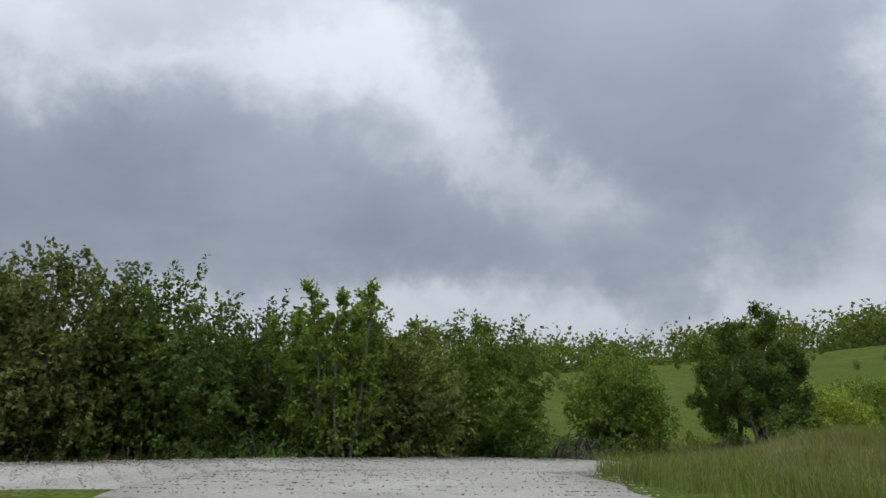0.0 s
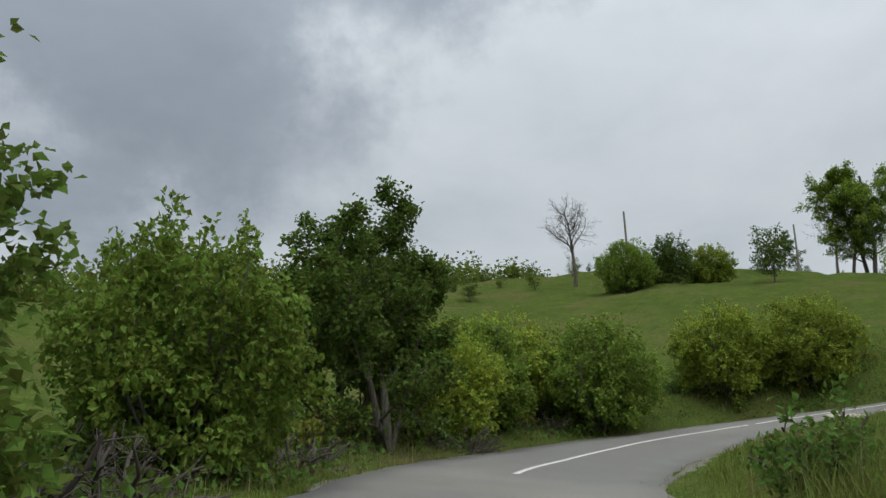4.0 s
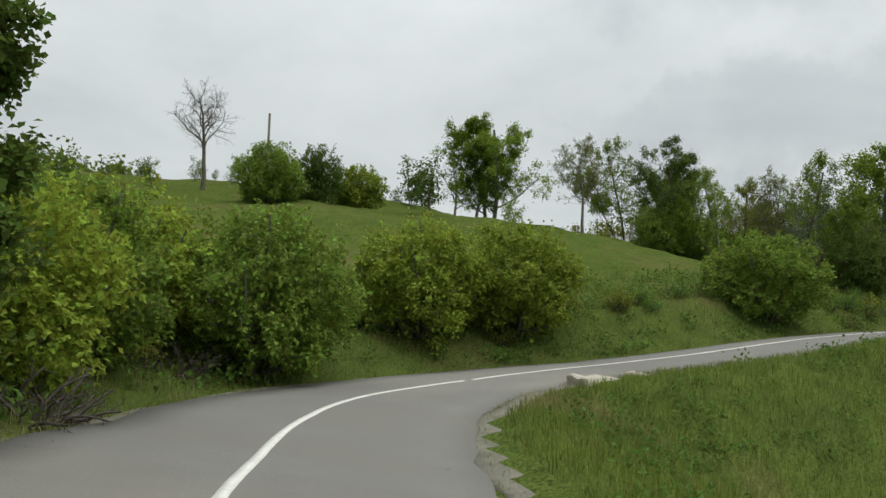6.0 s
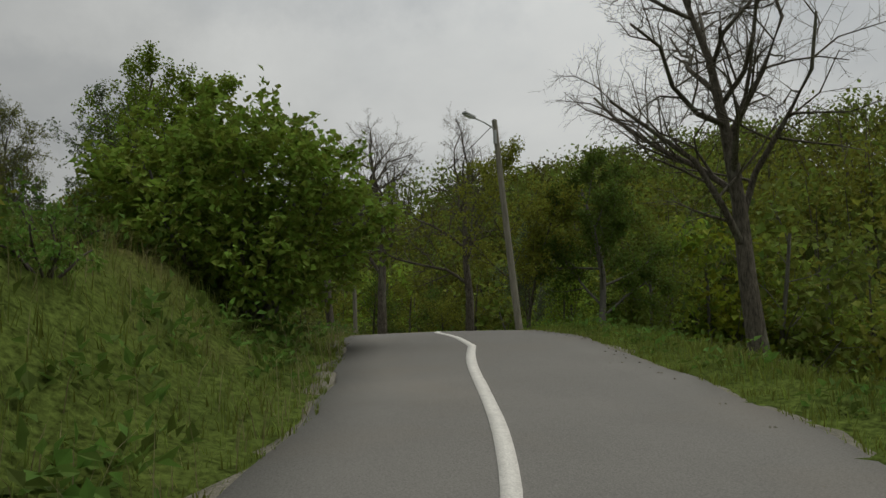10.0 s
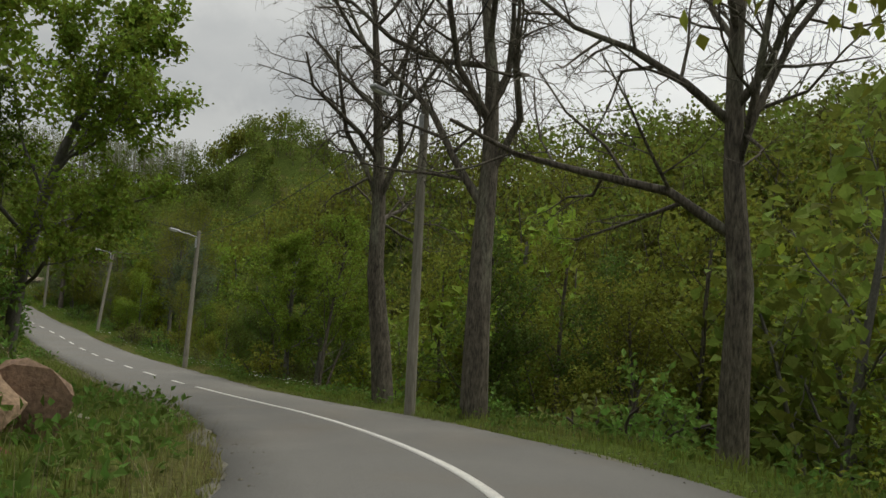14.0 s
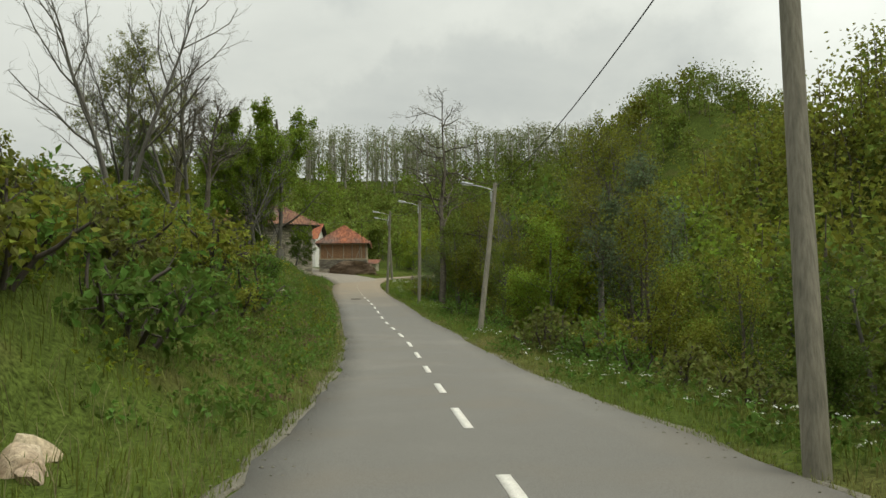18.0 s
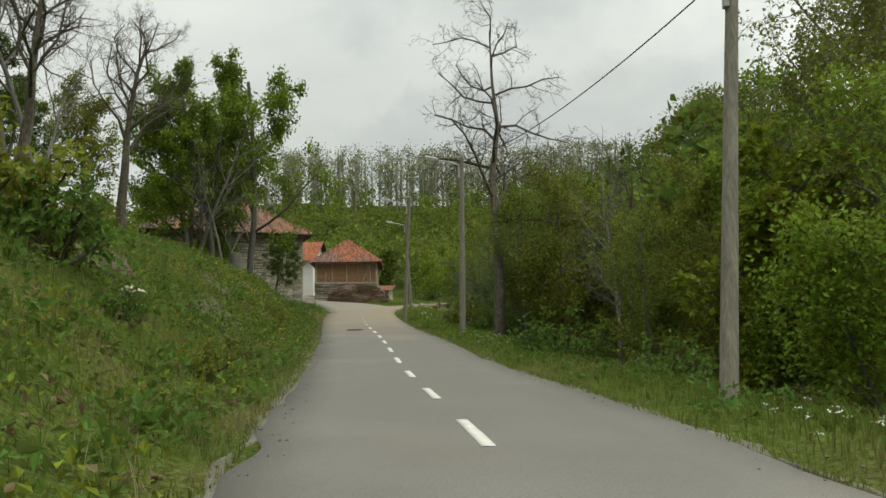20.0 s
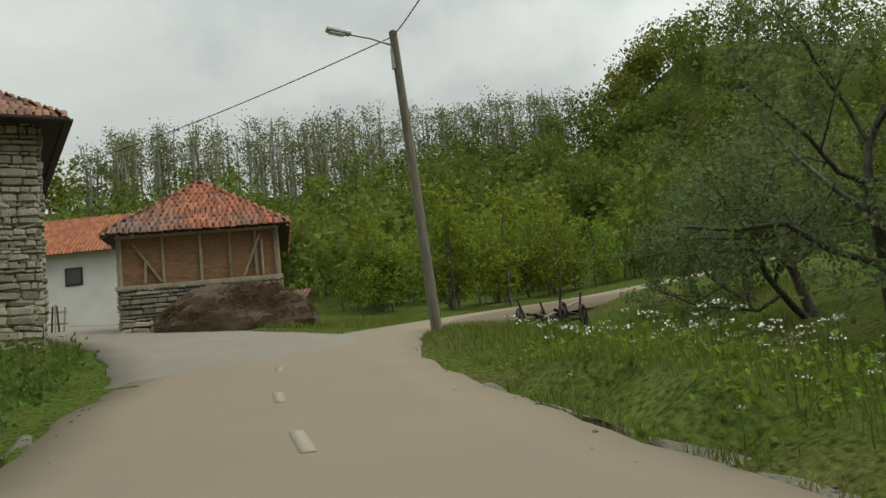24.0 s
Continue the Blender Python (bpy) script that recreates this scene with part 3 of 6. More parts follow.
build_ground()
asph = CL[:, 0] > 5.5
road = new("road", ribbon("road", CL[asph], CLZ[asph], EDGE_N[asph], EDGE_S[asph], M_ROAD, thick=0.4, ragged=0.11, seed=1, fall=crossfall(CL[asph, 0])))
tagged(road, "narrow pale worn asphalt country road", "road", kind="structure")
gl = CL[CL[:, 0] < 8.0]
ob = new("road", ribbon("gravel_road", gl, smooth_height(gl[:, 0]) - 0.008, 3.4, np.interp(gl[:, 0], [-4, 2, 8], [3.3, 1.7, 2.4]), M_GRAVEL, thick=0.14, crown=0.03, ragged=0.12, seed=2, fall=crossfall(gl[:, 0])))
tagged(ob, "loose pale grey gravel road surface at the hedge", "road", kind="structure")
ob = new("road", ribbon("gravel_track", TRACK, line_z(TRACK) - 0.016, 3.4, np.interp(TRACK[:, 1], [8, 14, 20], [3.3, 2.9, 2.4]), M_GRAVEL, thick=0.14, crown=0.03, ragged=0.12, seed=3))
tagged(ob, "pale gravel side track climbing to the road", "road", kind="structure")
ob = new("road", ribbon("village_lane", BRANCH_L, line_z(BRANCH_L) - 0.012 - 0.13 * (1 - sstep(BRANCH_L[:, 0], 180, 185)), 2.3 + 0.6 * sstep(BRANCH_L[:, 0], 179, 188), 2.3 + 0.7 * sstep(BRANCH_L[:, 0], 179, 186), M_DUST, thick=0.4, crown=0.02, ragged=0.1, seed=5))
tagged(ob, "dusty earthen village lane between the old houses", "road", kind="structure")


def marking(s0, s1, width=0.13):
    """A painted stripe on the road between two distances along it."""
    s = np.arange(s0, s1 + 0.01, min(0.5, (s1 - s0) / 3))
    x, y, z = (np.interp(s, S, v) for v in (CL[:, 0], CL[:, 1], CLZ))
    nx, ny = (np.interp(s, S, CLN[:, i]) for i in (0, 1))
    off = np.interp(x, LINE_X, LINE_OFF)
    line = np.stack([x + nx * off, y + ny * off], 1)
    return ribbon("dash", line, z + 0.006 + crossfall(x) * off, width / 2, width / 2, M_PAINT if x[0] < 163 else M_WORNPAINT, thick=0.01, crown=0.0, across=1, ragged=0.004, seed=int(s0 * 10), fall=crossfall(x))


S = np.r_[0, np.cumsum(np.linalg.norm(np.diff(CL, axis=0), axis=1))]


def s_at(x):
    return float(np.interp(x, CL[:, 0], S))


DASHES = [(89.2, 91.6), (94.3, 96.8), (99.3, 101.7), (104.5, 107), (109.5, 111.9), (114.3, 116.7), (118.8, 121.1), (122.8, 125), (127, 129.2), (131.5, 133.8), (136.2, 138.4), (140.8, 143.1),
          (145, 147.2), (149.2, 151.3), (153.3, 155.5), (157.4, 159.4), (161.3, 163.2), (165.1, 167), (168.2, 169.1), (171, 171.9), (173.9, 174.9), (176.8, 177.7), (180.2, 181.1), (184, 184.8), (187.3, 188.1), (190, 190.8)]


def stripes():
    for x0, x1 in [(13.0, 30.0), (30.0, 55.0), (55.0, 87.6)] + DASHES:
        mpart("road_marking", marking(s_at(x0), s_at(x1)), road, "worn white painted centre line")


stripes()
# crumbled gravel shoulders along both edges of the asphalt
for sgn in (1, -1):
    for a, b in ((9.0, 177.0),):
        sel = (CL[:, 0] > a) & (CL[:, 0] < b)
        wide = (EDGE_N if sgn > 0 else EDGE_S)[sel]
        edge = CL[sel] + CLN[sel] * (sgn * (wide + 0.08))[:, None]
        ob = new("road_shoulder", ribbon("shoulder", edge, CLZ[sel] + crossfall(CL[sel, 0]) * sgn * wide - 0.05, 0.12, 0.12 + (sgn < 0) * 0.55 * sstep(CL[sel, 0], 14, 20) * (1 - sstep(CL[sel, 0], 29, 32)), M_SHOULDER, thick=0.35, crown=0.02, across=3, ragged=0.16, seed=int(a) + sgn, fall=crossfall(CL[sel, 0])))
        tagged(ob, "crumbled gravel and dry soil along the asphalt edge", "shoulder", kind="structure")

# ---- plants: skeletons of branches, with leaves as small folded blades ----
def unit(v):
    v = np.asarray(v, float)
    return v / (np.linalg.norm(v, axis=-1, keepdims=True) + 1e-9)


def leaf_mesh(pos, along, length, width, r, droop=0.3):
    """Four-cornered folded leaves at pos, growing along the given ways."""
    n = len(pos)
    along = unit(along + r.normal(0, 0.45, (n, 3)) - np.array([0, 0, droop]))
    side = unit(np.cross(along, unit(r.normal(0, 0.6, (n, 3)) + np.array([0, 0, 1.0]))))
    up = np.cross(side, along)
    ln = length * r.uniform(0.6, 1.25, (n, 1))
    wd = width * r.uniform(0.7, 1.2, (n, 1))
    mid = pos + along * ln * 0.45
    a, c = pos, pos + along * ln - up * ln * 0.12
    b, d = mid + side * wd * 0.5 + up * wd * 0.16, mid - side * wd * 0.5 + up * wd * 0.16
    V = np.stack([a, b, c, d], 1).reshape(-1, 3)
    k = np.arange(n)[:, None] * 4
    return V, np.concatenate([k + [0, 1, 2], k + [0, 2, 3]], 0)


def grow(r, p, d, length, rad, lvl, cfg, out, tips):
    n = (6, 4, 3, 2, 2)[lvl] if len(cfg["kids"]) > 2 else (5, 3, 2)[lvl]
    pts, dirs = [p], []
    d = unit(d)
    for _ in range(n):
        d = unit(d + r.normal(0, cfg["wob"][lvl], 3) + np.array([0, 0, cfg["up"][lvl]]))
        p = p + d * length / n
        pts.append(p)
        dirs.append(d)
    last = lvl == len(cfg["kids"])
    out[lvl].append((np.array(pts), np.linspace(rad, rad * (0.3 if last else cfg["taper"][lvl]), n + 1)))
    if last:
        tips.append((np.array(pts), d))
        return
    k = cfg["kids"][lvl]
    az = r.uniform(0, 6.28)
    for c in range(k):
        u = cfg["start"][lvl] + (1 - cfg["start"][lvl]) * (c + r.uniform(0, 0.9)) / k
        i = min(int(u * n), n - 1)
        q = pts[i] + (pts[i + 1] - pts[i]) * (u * n - i)
        az += 2.4 + r.normal(0, 0.35)
        dd = dirs[i]
        ref = np.array([1.0, 0, 0]) if abs(dd[2]) > 0.8 else np.array([0, 0, 1.0])
        a = unit(np.cross(dd, ref))
        b = np.cross(dd, a)
        ang = radians(cfg["ang"][lvl] + r.normal(0, 9))
        nd = dd * math.cos(ang) + (a * math.cos(az) + b * math.sin(az)) * math.sin(ang)
        shrink = 1 - cfg["fall"][lvl] * (u - cfg["start"][lvl]) / (1.001 - cfg["start"][lvl])
        grow(r, q, nd, length * cfg["ratio"][lvl] * shrink * r.uniform(0.75, 1.2), max(rad * (1 - 0.6 * u) * cfg["thin"][lvl], cfg["least"]), lvl + 1, cfg, out, tips)


def cfg(kids, ang, ratio, up, wob, start, fall=None, taper=None, thin=None, least=0.006):
    n = len(kids)
    return dict(kids=kids, ang=ang, ratio=ratio, up=up, wob=wob, start=start, fall=fall or [0.5] * n, taper=taper or [0.45] * n, thin=thin or [0.55] * n, least=least)


def make_plant(seed, stems, conf, leaves_per_tip, leaf, mats, name, sides=(7, 5, 4, 3, 3), droop=0.3, spread=0.05, dome=None, shoots=0.08):
    """Meshes of wood and leaves. stems: (place, way, length, radius). leaf: (length, width). dome: rounded outer sprays (radius, middle, height, sprays, leaves)."""
    r = np.random.default_rng(seed)
    out, tips = {i: [] for i in range(6)}, []
    for p, d, ln, rad in stems:
        grow(r, np.array(p, float), np.array(d, float), ln, rad, 0, conf, out, tips)
    def wood_of(levels, tag):
        V, F, n0 = [], [], 0
        for lvl in levels:
            if out[lvl]:
                v, f = tubes(out[lvl], sides[lvl])
                V.append(v), F.append(f + n0)
                n0 += len(v)
        return mesh_tris(name + tag, np.concatenate(V), np.concatenate(F), mats[0], smooth=True)

    wood = wood_of(range(6) if leaves_per_tip else range(1), "_wood")
    if not leaves_per_tip:
        many = len(out[1]) > 30
        if many:
            return wood_of(range(6), "_stems"), None, []
        limbs = [mesh_tris(name + "_limb", *tubes([b], sides[1]), mats[0], smooth=True) for b in out[1]]
        return wood, wood_of(range(2, 6), "_twigs"), limbs
    if leaves_per_tip:
        k = leaves_per_tip
        P, D = [], []
        for pts, d in tips:
            u = r.uniform(0.05, 1.0, k) * (len(pts) - 1)
            i = np.minimum(u.astype(int), len(pts) - 2)
            q = pts[i] + (pts[i + 1] - pts[i]) * (u - i)[:, None]
            P.append(q + r.normal(0, spread, (k, 3)))
            D.append(unit(pts[i + 1] - pts[i]) * 0.7 + unit(r.normal(0, 1, (k, 3))) * 0.8)
        if dome:
            rad, mid, high, m, per = dome
            a, w = r.uniform(0, 6.28, m), r.uniform(-0.75, 1, m)
            n = np.stack([np.sqrt(1 - w * w) * np.cos(a), np.sqrt(1 - w * w) * np.sin(a), w], 1)
            lump = 1 + 0.17 * np.sin(3 * a + 5 * w + seed) + 0.13 * np.sin(7 * a - 6 * w) + r.normal(0, 0.06, m)
            c = n * lump[:, None] * np.array([rad, rad, high]) + np.array([0, 0, mid])
            c, n = c[c[:, 2] > 0.1], n[c[:, 2] > 0.1]
            way = unit(n + r.normal(0, 0.35, n.shape) + np.array([0, 0, 0.35]))
            long = (r.uniform(0, 1, len(c)) < shoots) & (n[:, 2] > 0.1)
            way[long] = unit(way[long] * 0.5 + np.array([0, 0, 1.0]))
            u = r.uniform(-0.24, 0.16, (len(c), per, 1)) + np.where(long, 1.0, 0.0)[:, None, None] * r.uniform(0, 0.45, (len(c), per, 1))
            P.append((c[:, None] + way[:, None] * u + r.normal(0, 0.05, (len(c), per, 3))).reshape(-1, 3))
            D.append((way[:, None] * 0.6 + unit(r.normal(0, 1, (len(c), per, 3))) * 0.8).reshape(-1, 3))
        v, f = leaf_mesh(np.concatenate(P), np.concatenate(D), leaf[0], leaf[1], r, droop)
        crown = mesh_tris(name + "_leaves", v, f, mats[1])
    return wood, crown, []


def bush_stems(seed, n, height, lean, foot=0.45):
    r = np.random.default_rng(seed)
    st = []
    for i in range(n):
        a = i * 2.4 + r.uniform(-0.4, 0.4)
        k = math.sqrt((i + 0.5) / n)
        st.append(((foot * k * math.cos(a), foot * k * math.sin(a), -0.15), (lean * k * math.cos(a), lean * k * math.sin(a), 1.0),
                   height * r.uniform(0.75, 1.05) * (1 - 0.22 * k), 0.045))
    return st


C_HAZEL = cfg([10, 5], [62, 45], [0.40, 0.5], [0.05, 0.07, 0.08], [0.08, 0.15, 0.2], [0.03, 0.12], fall=[0.62, 0.3], thin=[0.4, 0.5])
C_TREE = cfg([12, 6, 4], [55, 48, 45], [0.46, 0.46, 0.5], [0.03, 0.08, 0.08, 0.02], [0.07, 0.14, 0.18, 0.2], [0.22, 0.2, 0.2], fall=[0.55, 0.3, 0.3], thin=[0.45, 0.5, 0.5])
C_OAK = cfg([12, 9, 7, 6], [42, 44, 46, 46], [0.46, 0.50, 0.46, 0.50], [0.03, 0.15, 0.07, 0.04, 0.03], [0.10, 0.33, 0.32, 0.34, 0.34], [0.40, 0.14, 0.12, 0.1],
            fall=[0.42, 0.3, 0.3, 0.2], taper=[0.2, 0.35, 0.35, 0.35], thin=[0.45, 0.5, 0.5, 0.6], least=0.0048)
C_BUD = cfg([11, 6, 4], [42, 42, 45], [0.40, 0.46, 0.5], [0.03, 0.09, 0.08, 0.02], [0.06, 0.13, 0.18, 0.22], [0.28, 0.2, 0.2], fall=[0.5, 0.3, 0.3], thin=[0.4, 0.5, 0.5])
C_SHRUB = cfg([3, 2], [48, 45], [0.5, 0.6], [0.0, 0.05, 0.02], [0.16, 0.2, 0.25], [0.15, 0.1], fall=[0.3, 0.2], thin=[0.5, 0.6])
C_LITE = cfg([10, 4], [46, 45], [0.42, 0.5], [0.04, 0.1, 0.05], [0.07, 0.15, 0.2], [0.2, 0.2], fall=[0.5, 0.3], thin=[0.4, 0.5], least=0.012)
PLANTS = {}


def plant_kind(key, name, label, category, wood_crown, woodname="trunk", crownname="crown"):
    PLANTS[key] = [name, label, category, wood_crown, woodname, crownname, None]


HZ = ("hazel_bush", "dense bright green hazel bush with upright leafy shoots", "bush")
for i, (mat, lean, h) in enumerate(((M_HAZEL, 0.75, 4.1), (M_HAZELY, 0.85, 3.9), (M_HAZEL, 0.6, 4.6))):
    plant_kind("hazel%d" % i, *HZ, make_plant(20 + i, bush_stems(20 + i, 17, h, lean), C_HAZEL, 11, (0.135, 0.105), (M_BARKG, mat), "hazel", sides=(5, 3, 3, 3, 3), spread=0.07, dome=(0.46 * h, 0.40 * h, 0.45 * h, 1000, 13)), "stem_clump", "crown")
plant_kind("spire", "hazel_bush", "tall hazel bush with long upright leafy spires against the sky", "bush",
           make_plant(31, bush_stems(31, 20, 5.1, 0.36), cfg([16, 4], [44, 40], [0.22, 0.6], [0.08, 0.2, 0.15], [0.06, 0.14, 0.2], [0.03, 0.1], fall=[0.8, 0.3], thin=[0.4, 0.5]), 17, (0.125, 0.085), (M_BARKG, M_HAZEL), "spire", sides=(5, 3, 3, 3, 3)), "stem_clump", "crown")
plant_kind("round", "hazel_bush", "broad rounded dark green bush with dense glossy leaves", "bush",
           make_plant(38, bush_stems(38, 15, 2.9, 0.6), C_HAZEL, 9, (0.12, 0.10), (M_BARKG, M_ROUND), "round", sides=(5, 3, 3, 3, 3), spread=0.07, dome=(1.95, 1.9, 2.15, 1700, 13), shoots=0.0), "stem_clump", "crown")
for i, mat in enumerate((M_DARK, M_RUSSET)):
    plant_kind("thicket%d" % i, "hedge_bush", "dense dark green hedgerow thicket bush", "bush",
               make_plant(40 + i, bush_stems(40 + i, 17, 4.8, 0.5), C_HAZEL, 14, (0.14, 0.11), (M_BARK, mat), "thicket", sides=(5, 3, 3, 3, 3), spread=0.07, dome=(2.0, 2.0, 2.2, 650, 11)), "stem_clump", "crown")
plant_kind("cherry", "cherry_tree", "dark green slender cherry tree with open twiggy top", "tree",
           make_plant(51, [((0, 0, -0.2), (0.03, 0, 1), 5.6, 0.13), ((0.2, 0.1, -0.2), (0.42, 0.1, 1), 5.0, 0.09), ((-0.1, 0, -0.2), (-0.3, 0.05, 1), 4.4, 0.08)],
                      cfg([13, 5, 3], [45, 45, 45], [0.34, 0.45, 0.5], [0.05, 0.12, 0.1, 0.05], [0.06, 0.14, 0.2, 0.2], [0.12, 0.2, 0.2], fall=[0.5, 0.3, 0.3]), 34, (0.12, 0.095), (M_BARK, M_DARK), "cherry", spread=0.1))
for i, mat in enumerate((M_FRESH, M_DARK, M_FRESH)):
    plant_kind("tree%d" % i, "leafy_tree", "young broadleaf tree in fresh spring leaf", "tree",
               make_plant(60 + i, [((0, 0, -0.3), (0.05, 0.02, 1), 8.0, 0.17)], C_TREE, 56, (0.135, 0.105), (M_BARKG, mat), "tree", sides=(7, 4, 3, 3, 3), spread=0.13))
plant_kind("yellow", "yellow_green_tree", "low tree in bright yellow-green spring leaf", "tree",
           make_plant(66, [((0, 0, -0.3), (0.05, 0.02, 1), 5.0, 0.12), ((0.2, 0, -0.3), (0.4, 0.2, 1), 4.2, 0.09)], C_TREE, 13, (0.17, 0.13), (M_BARKG, M_YELLOWLEAF), "yellowtree"))
for i in range(2):
    plant_kind("oak%d" % i, "bare_oak", "large dark oak, almost leafless, with a wide web of twigs", "tree",
               make_plant(70 + i, [((0, 0, -0.4), (0.04, 0.03, 1), 10.8, 0.29)], C_OAK, 0, (0.06, 0.05), (M_BARK, M_OLIVE), "oak"))
plant_kind("oakbud", "budding_oak", "grey oak with a twiggy crown and first small leaves", "tree",
           make_plant(74, [((0, 0, -0.4), (0.02, 0.05, 1), 9.0, 0.2)], C_OAK, 3, (0.09, 0.07), (M_BARKG, M_OLIVE), "oakbud", sides=(7, 5, 3, 3, 3)))
for i, (mat, k) in enumerate(((M_OLIVE, 20), (M_FRESH, 20), (M_GREYLEAF, 12))):
    plant_kind("bud%d" % i, "woodland_tree", "slim woodland tree with thin olive-green spring foliage", "tree",
               make_plant(80 + i, [((0, 0, -0.3), (0.06, -0.03, 1), 8.0, 0.10), ((0.25, 0.1, -0.3), (0.22, 0.12, 1), 6.5, 0.07)], C_BUD, k, (0.14, 0.10), (M_BARK, mat), "bud", spread=0.12))
for i, mat in enumerate((M_WEED, M_OLIVE, M_RUSSET)):
    plant_kind("shrub%d" % i, "wild_shrub", "low wild shrub of tangled green shoots", "bush",
               make_plant(90 + i, bush_stems(90 + i, 9, 1.5, 0.9, 0.35), C_SHRUB, 14, (0.17, 0.11), (M_TWIG, mat), "shrub", sides=(4, 3, 3, 3, 3), spread=0.1), "stem_clump", "crown")
plant_kind("brush", "dry_brush", "tangle of bare grey-brown bramble stems", "bush",
           make_plant(97, bush_stems(97, 22, 1.5, 1.3, 0.8), cfg([6, 3], [50, 45], [0.5, 0.5], [-0.08, -0.02, 0.0], [0.25, 0.25, 0.25], [0.1, 0.1], thin=[0.5, 0.6], least=0.008), 0, (0, 0), (M_TWIG, M_WEED), "brush"), "stem_clump", "crown")
for i, (mat, k, bark) in enumerate(((M_OLIVE, 34, M_BARK), (M_FRESH, 34, M_BARKG), (M_OLIVE, 22, M_BARK), (M_DARK, 30, M_BARK), (M_FARWOOD, 32, M_BARKG), (M_YELLOWLEAF, 34, M_BARKG))):
    plant_kind("lite%d" % i, "woodland_tree", "woodland tree in thin olive-green spring leaf on the valley side", "tree",
               make_plant(110 + i, [((0, 0, -0.4), (0.06, -0.03, 1), 8.0, 0.12), ((0.2, 0, -0.4), (0.35, 0.2, 1), 5.0, 0.07)], C_LITE, 3 * k, (0.15, 0.11), (bark, mat), "lite", sides=(4, 3, 3, 3, 3), spread=0.26))
for i, (mat, bark) in enumerate(((M_FRESH, M_BARKG), (M_DARK, M_BARK), (M_FARWOOD, M_BARKG), (M_YELLOWLEAF, M_BARKG))):
    plant_kind("mini%d" % i, "small_tree", "small rounded tree in spring leaf", "tree",
               make_plant(140 + i, [((0, 0, -0.4), (0.06, -0.03, 1), 7.0, 0.12), ((0.2, 0, -0.4), (0.35, 0.2, 1), 5.0, 0.07)], cfg([8, 3], [50, 45], [0.42, 0.5], [0.04, 0.1, 0.05], [0.07, 0.15, 0.2], [0.15, 0.2], fall=[0.4, 0.3], thin=[0.4, 0.5], least=0.012), 20,
                          (0.38, 0.28), (bark, mat), "mini", sides=(4, 3, 3, 3, 3), spread=0.34))
C_APPLE = cfg([8, 6, 4], [58, 52, 48], [0.75, 0.5, 0.45], [0.0, 0.05, 0.06, 0.05], [0.2, 0.3, 0.3, 0.3], [0.3, 0.2, 0.2], fall=[0.35, 0.3, 0.3], taper=[0.3, 0.4, 0.4], thin=[0.6, 0.5, 0.5], least=0.007)
plant_kind("apple", "apple_tree", "old gnarled apple tree with crooked limbs and small pale leaves", "tree",
           make_plant(130, [((0, 0, -0.3), (0.2, 0.05, 1), 4.2, 0.15), ((0.1, 0.1, -0.2), (-0.5, 0.3, 1), 3.6, 0.1)], C_APPLE, 24, (0.11, 0.08), (M_BARK, M_APPLE), "apple", sides=(7, 5, 3, 3, 3), spread=0.12))
plant_kind("locust", "bare_tree", "tall slim grey tree with thin upright bare branches", "tree",
           make_plant(131, [((0, 0, -0.4), (0.1, 0.0, 1), 11.0, 0.15), ((0.2, 0.1, -0.4), (0.22, 0.1, 1), 8.0, 0.09)],
                      cfg([9, 6, 5], [34, 38, 40], [0.42, 0.45, 0.5], [0.03, 0.12, 0.08, 0.04], [0.09, 0.2, 0.25, 0.3], [0.32, 0.2, 0.15], fall=[0.4, 0.3, 0.3], taper=[0.15, 0.4, 0.4], thin=[0.5, 0.5, 0.55], least=0.007), 0, (0, 0), (M_BARKG, M_OLIVE), "locust"))
plant_kind("crooked", "bare_tree", "tall bare roadside tree with short crooked branches", "tree",
           make_plant(135, [((0, 0, -0.5), (-0.02, 0.05, 1), 12.5, 0.2)],
                      cfg([17, 7, 6, 3], [66, 50, 48, 45], [0.26, 0.5, 0.5, 0.5], [0.05, 0.04, 0.02, 0.0, 0.0], [0.10, 0.32, 0.34, 0.35, 0.35], [0.34, 0.15, 0.15, 0.1], fall=[0.45, 0.3, 0.3, 0.3], taper=[0.12, 0.4, 0.4, 0.4], thin=[0.42, 0.5, 0.55, 0.6], least=0.006), 0, (0, 0), (M_BARK, M_OLIVE), "crooked"))
count = [0]


def put(key, x, y, size=1.0, turn=None, z=None, tall=1.0, label="", group=""):
    """Sets a plant on the ground."""
    name, lab, cat, (wood, crown, limbs), wn, cn, first = PLANTS[key]
    count[0] += 1
    turn = (count[0] * 137.5) % 360 if turn is None else turn
    z = land_at(x, y) if z is None else z
    ob = empty(name, pose(x, y, z, 0, 0, turn), label or lab, cat, group)
    ob.scale = (size, size, size * tall)
    first = mpart(wn, wood, ob)
    if not crown:
        first["kind"] = "stuff"
    for me in limbs:
        mpart("limb", me, ob)
    if crown:
        mpart(cn, crown, ob)
    return ob

# ---- hedge and bushes of the first bend ----
HEDGE = [("thicket0", -17.5, 15.5, 1.02), ("thicket1", -14.3, 16.0, 0.98), ("thicket0", -11.6, 17.6, 1.04), ("thicket1", -8.9, 18.2, 0.98), ("thicket0", -6.9, 19.6, 0.95),
         ("spire", -2.6, 20.8, 1.05), ("thicket1", -1.4, 22.6, 0.86), ("round", 0.9, 25.9, 1.05), ("thicket1", -12.5, 20.5, 1.1), ("thicket0", -5.0, 23.0, 0.9)]
for k, x, y, s in HEDGE:
    put(k, x, y, s, group="roadside hedge")
put("hazel0", 6.4, 31.0, 0.84, tall=1.2, group="roadside hedge")
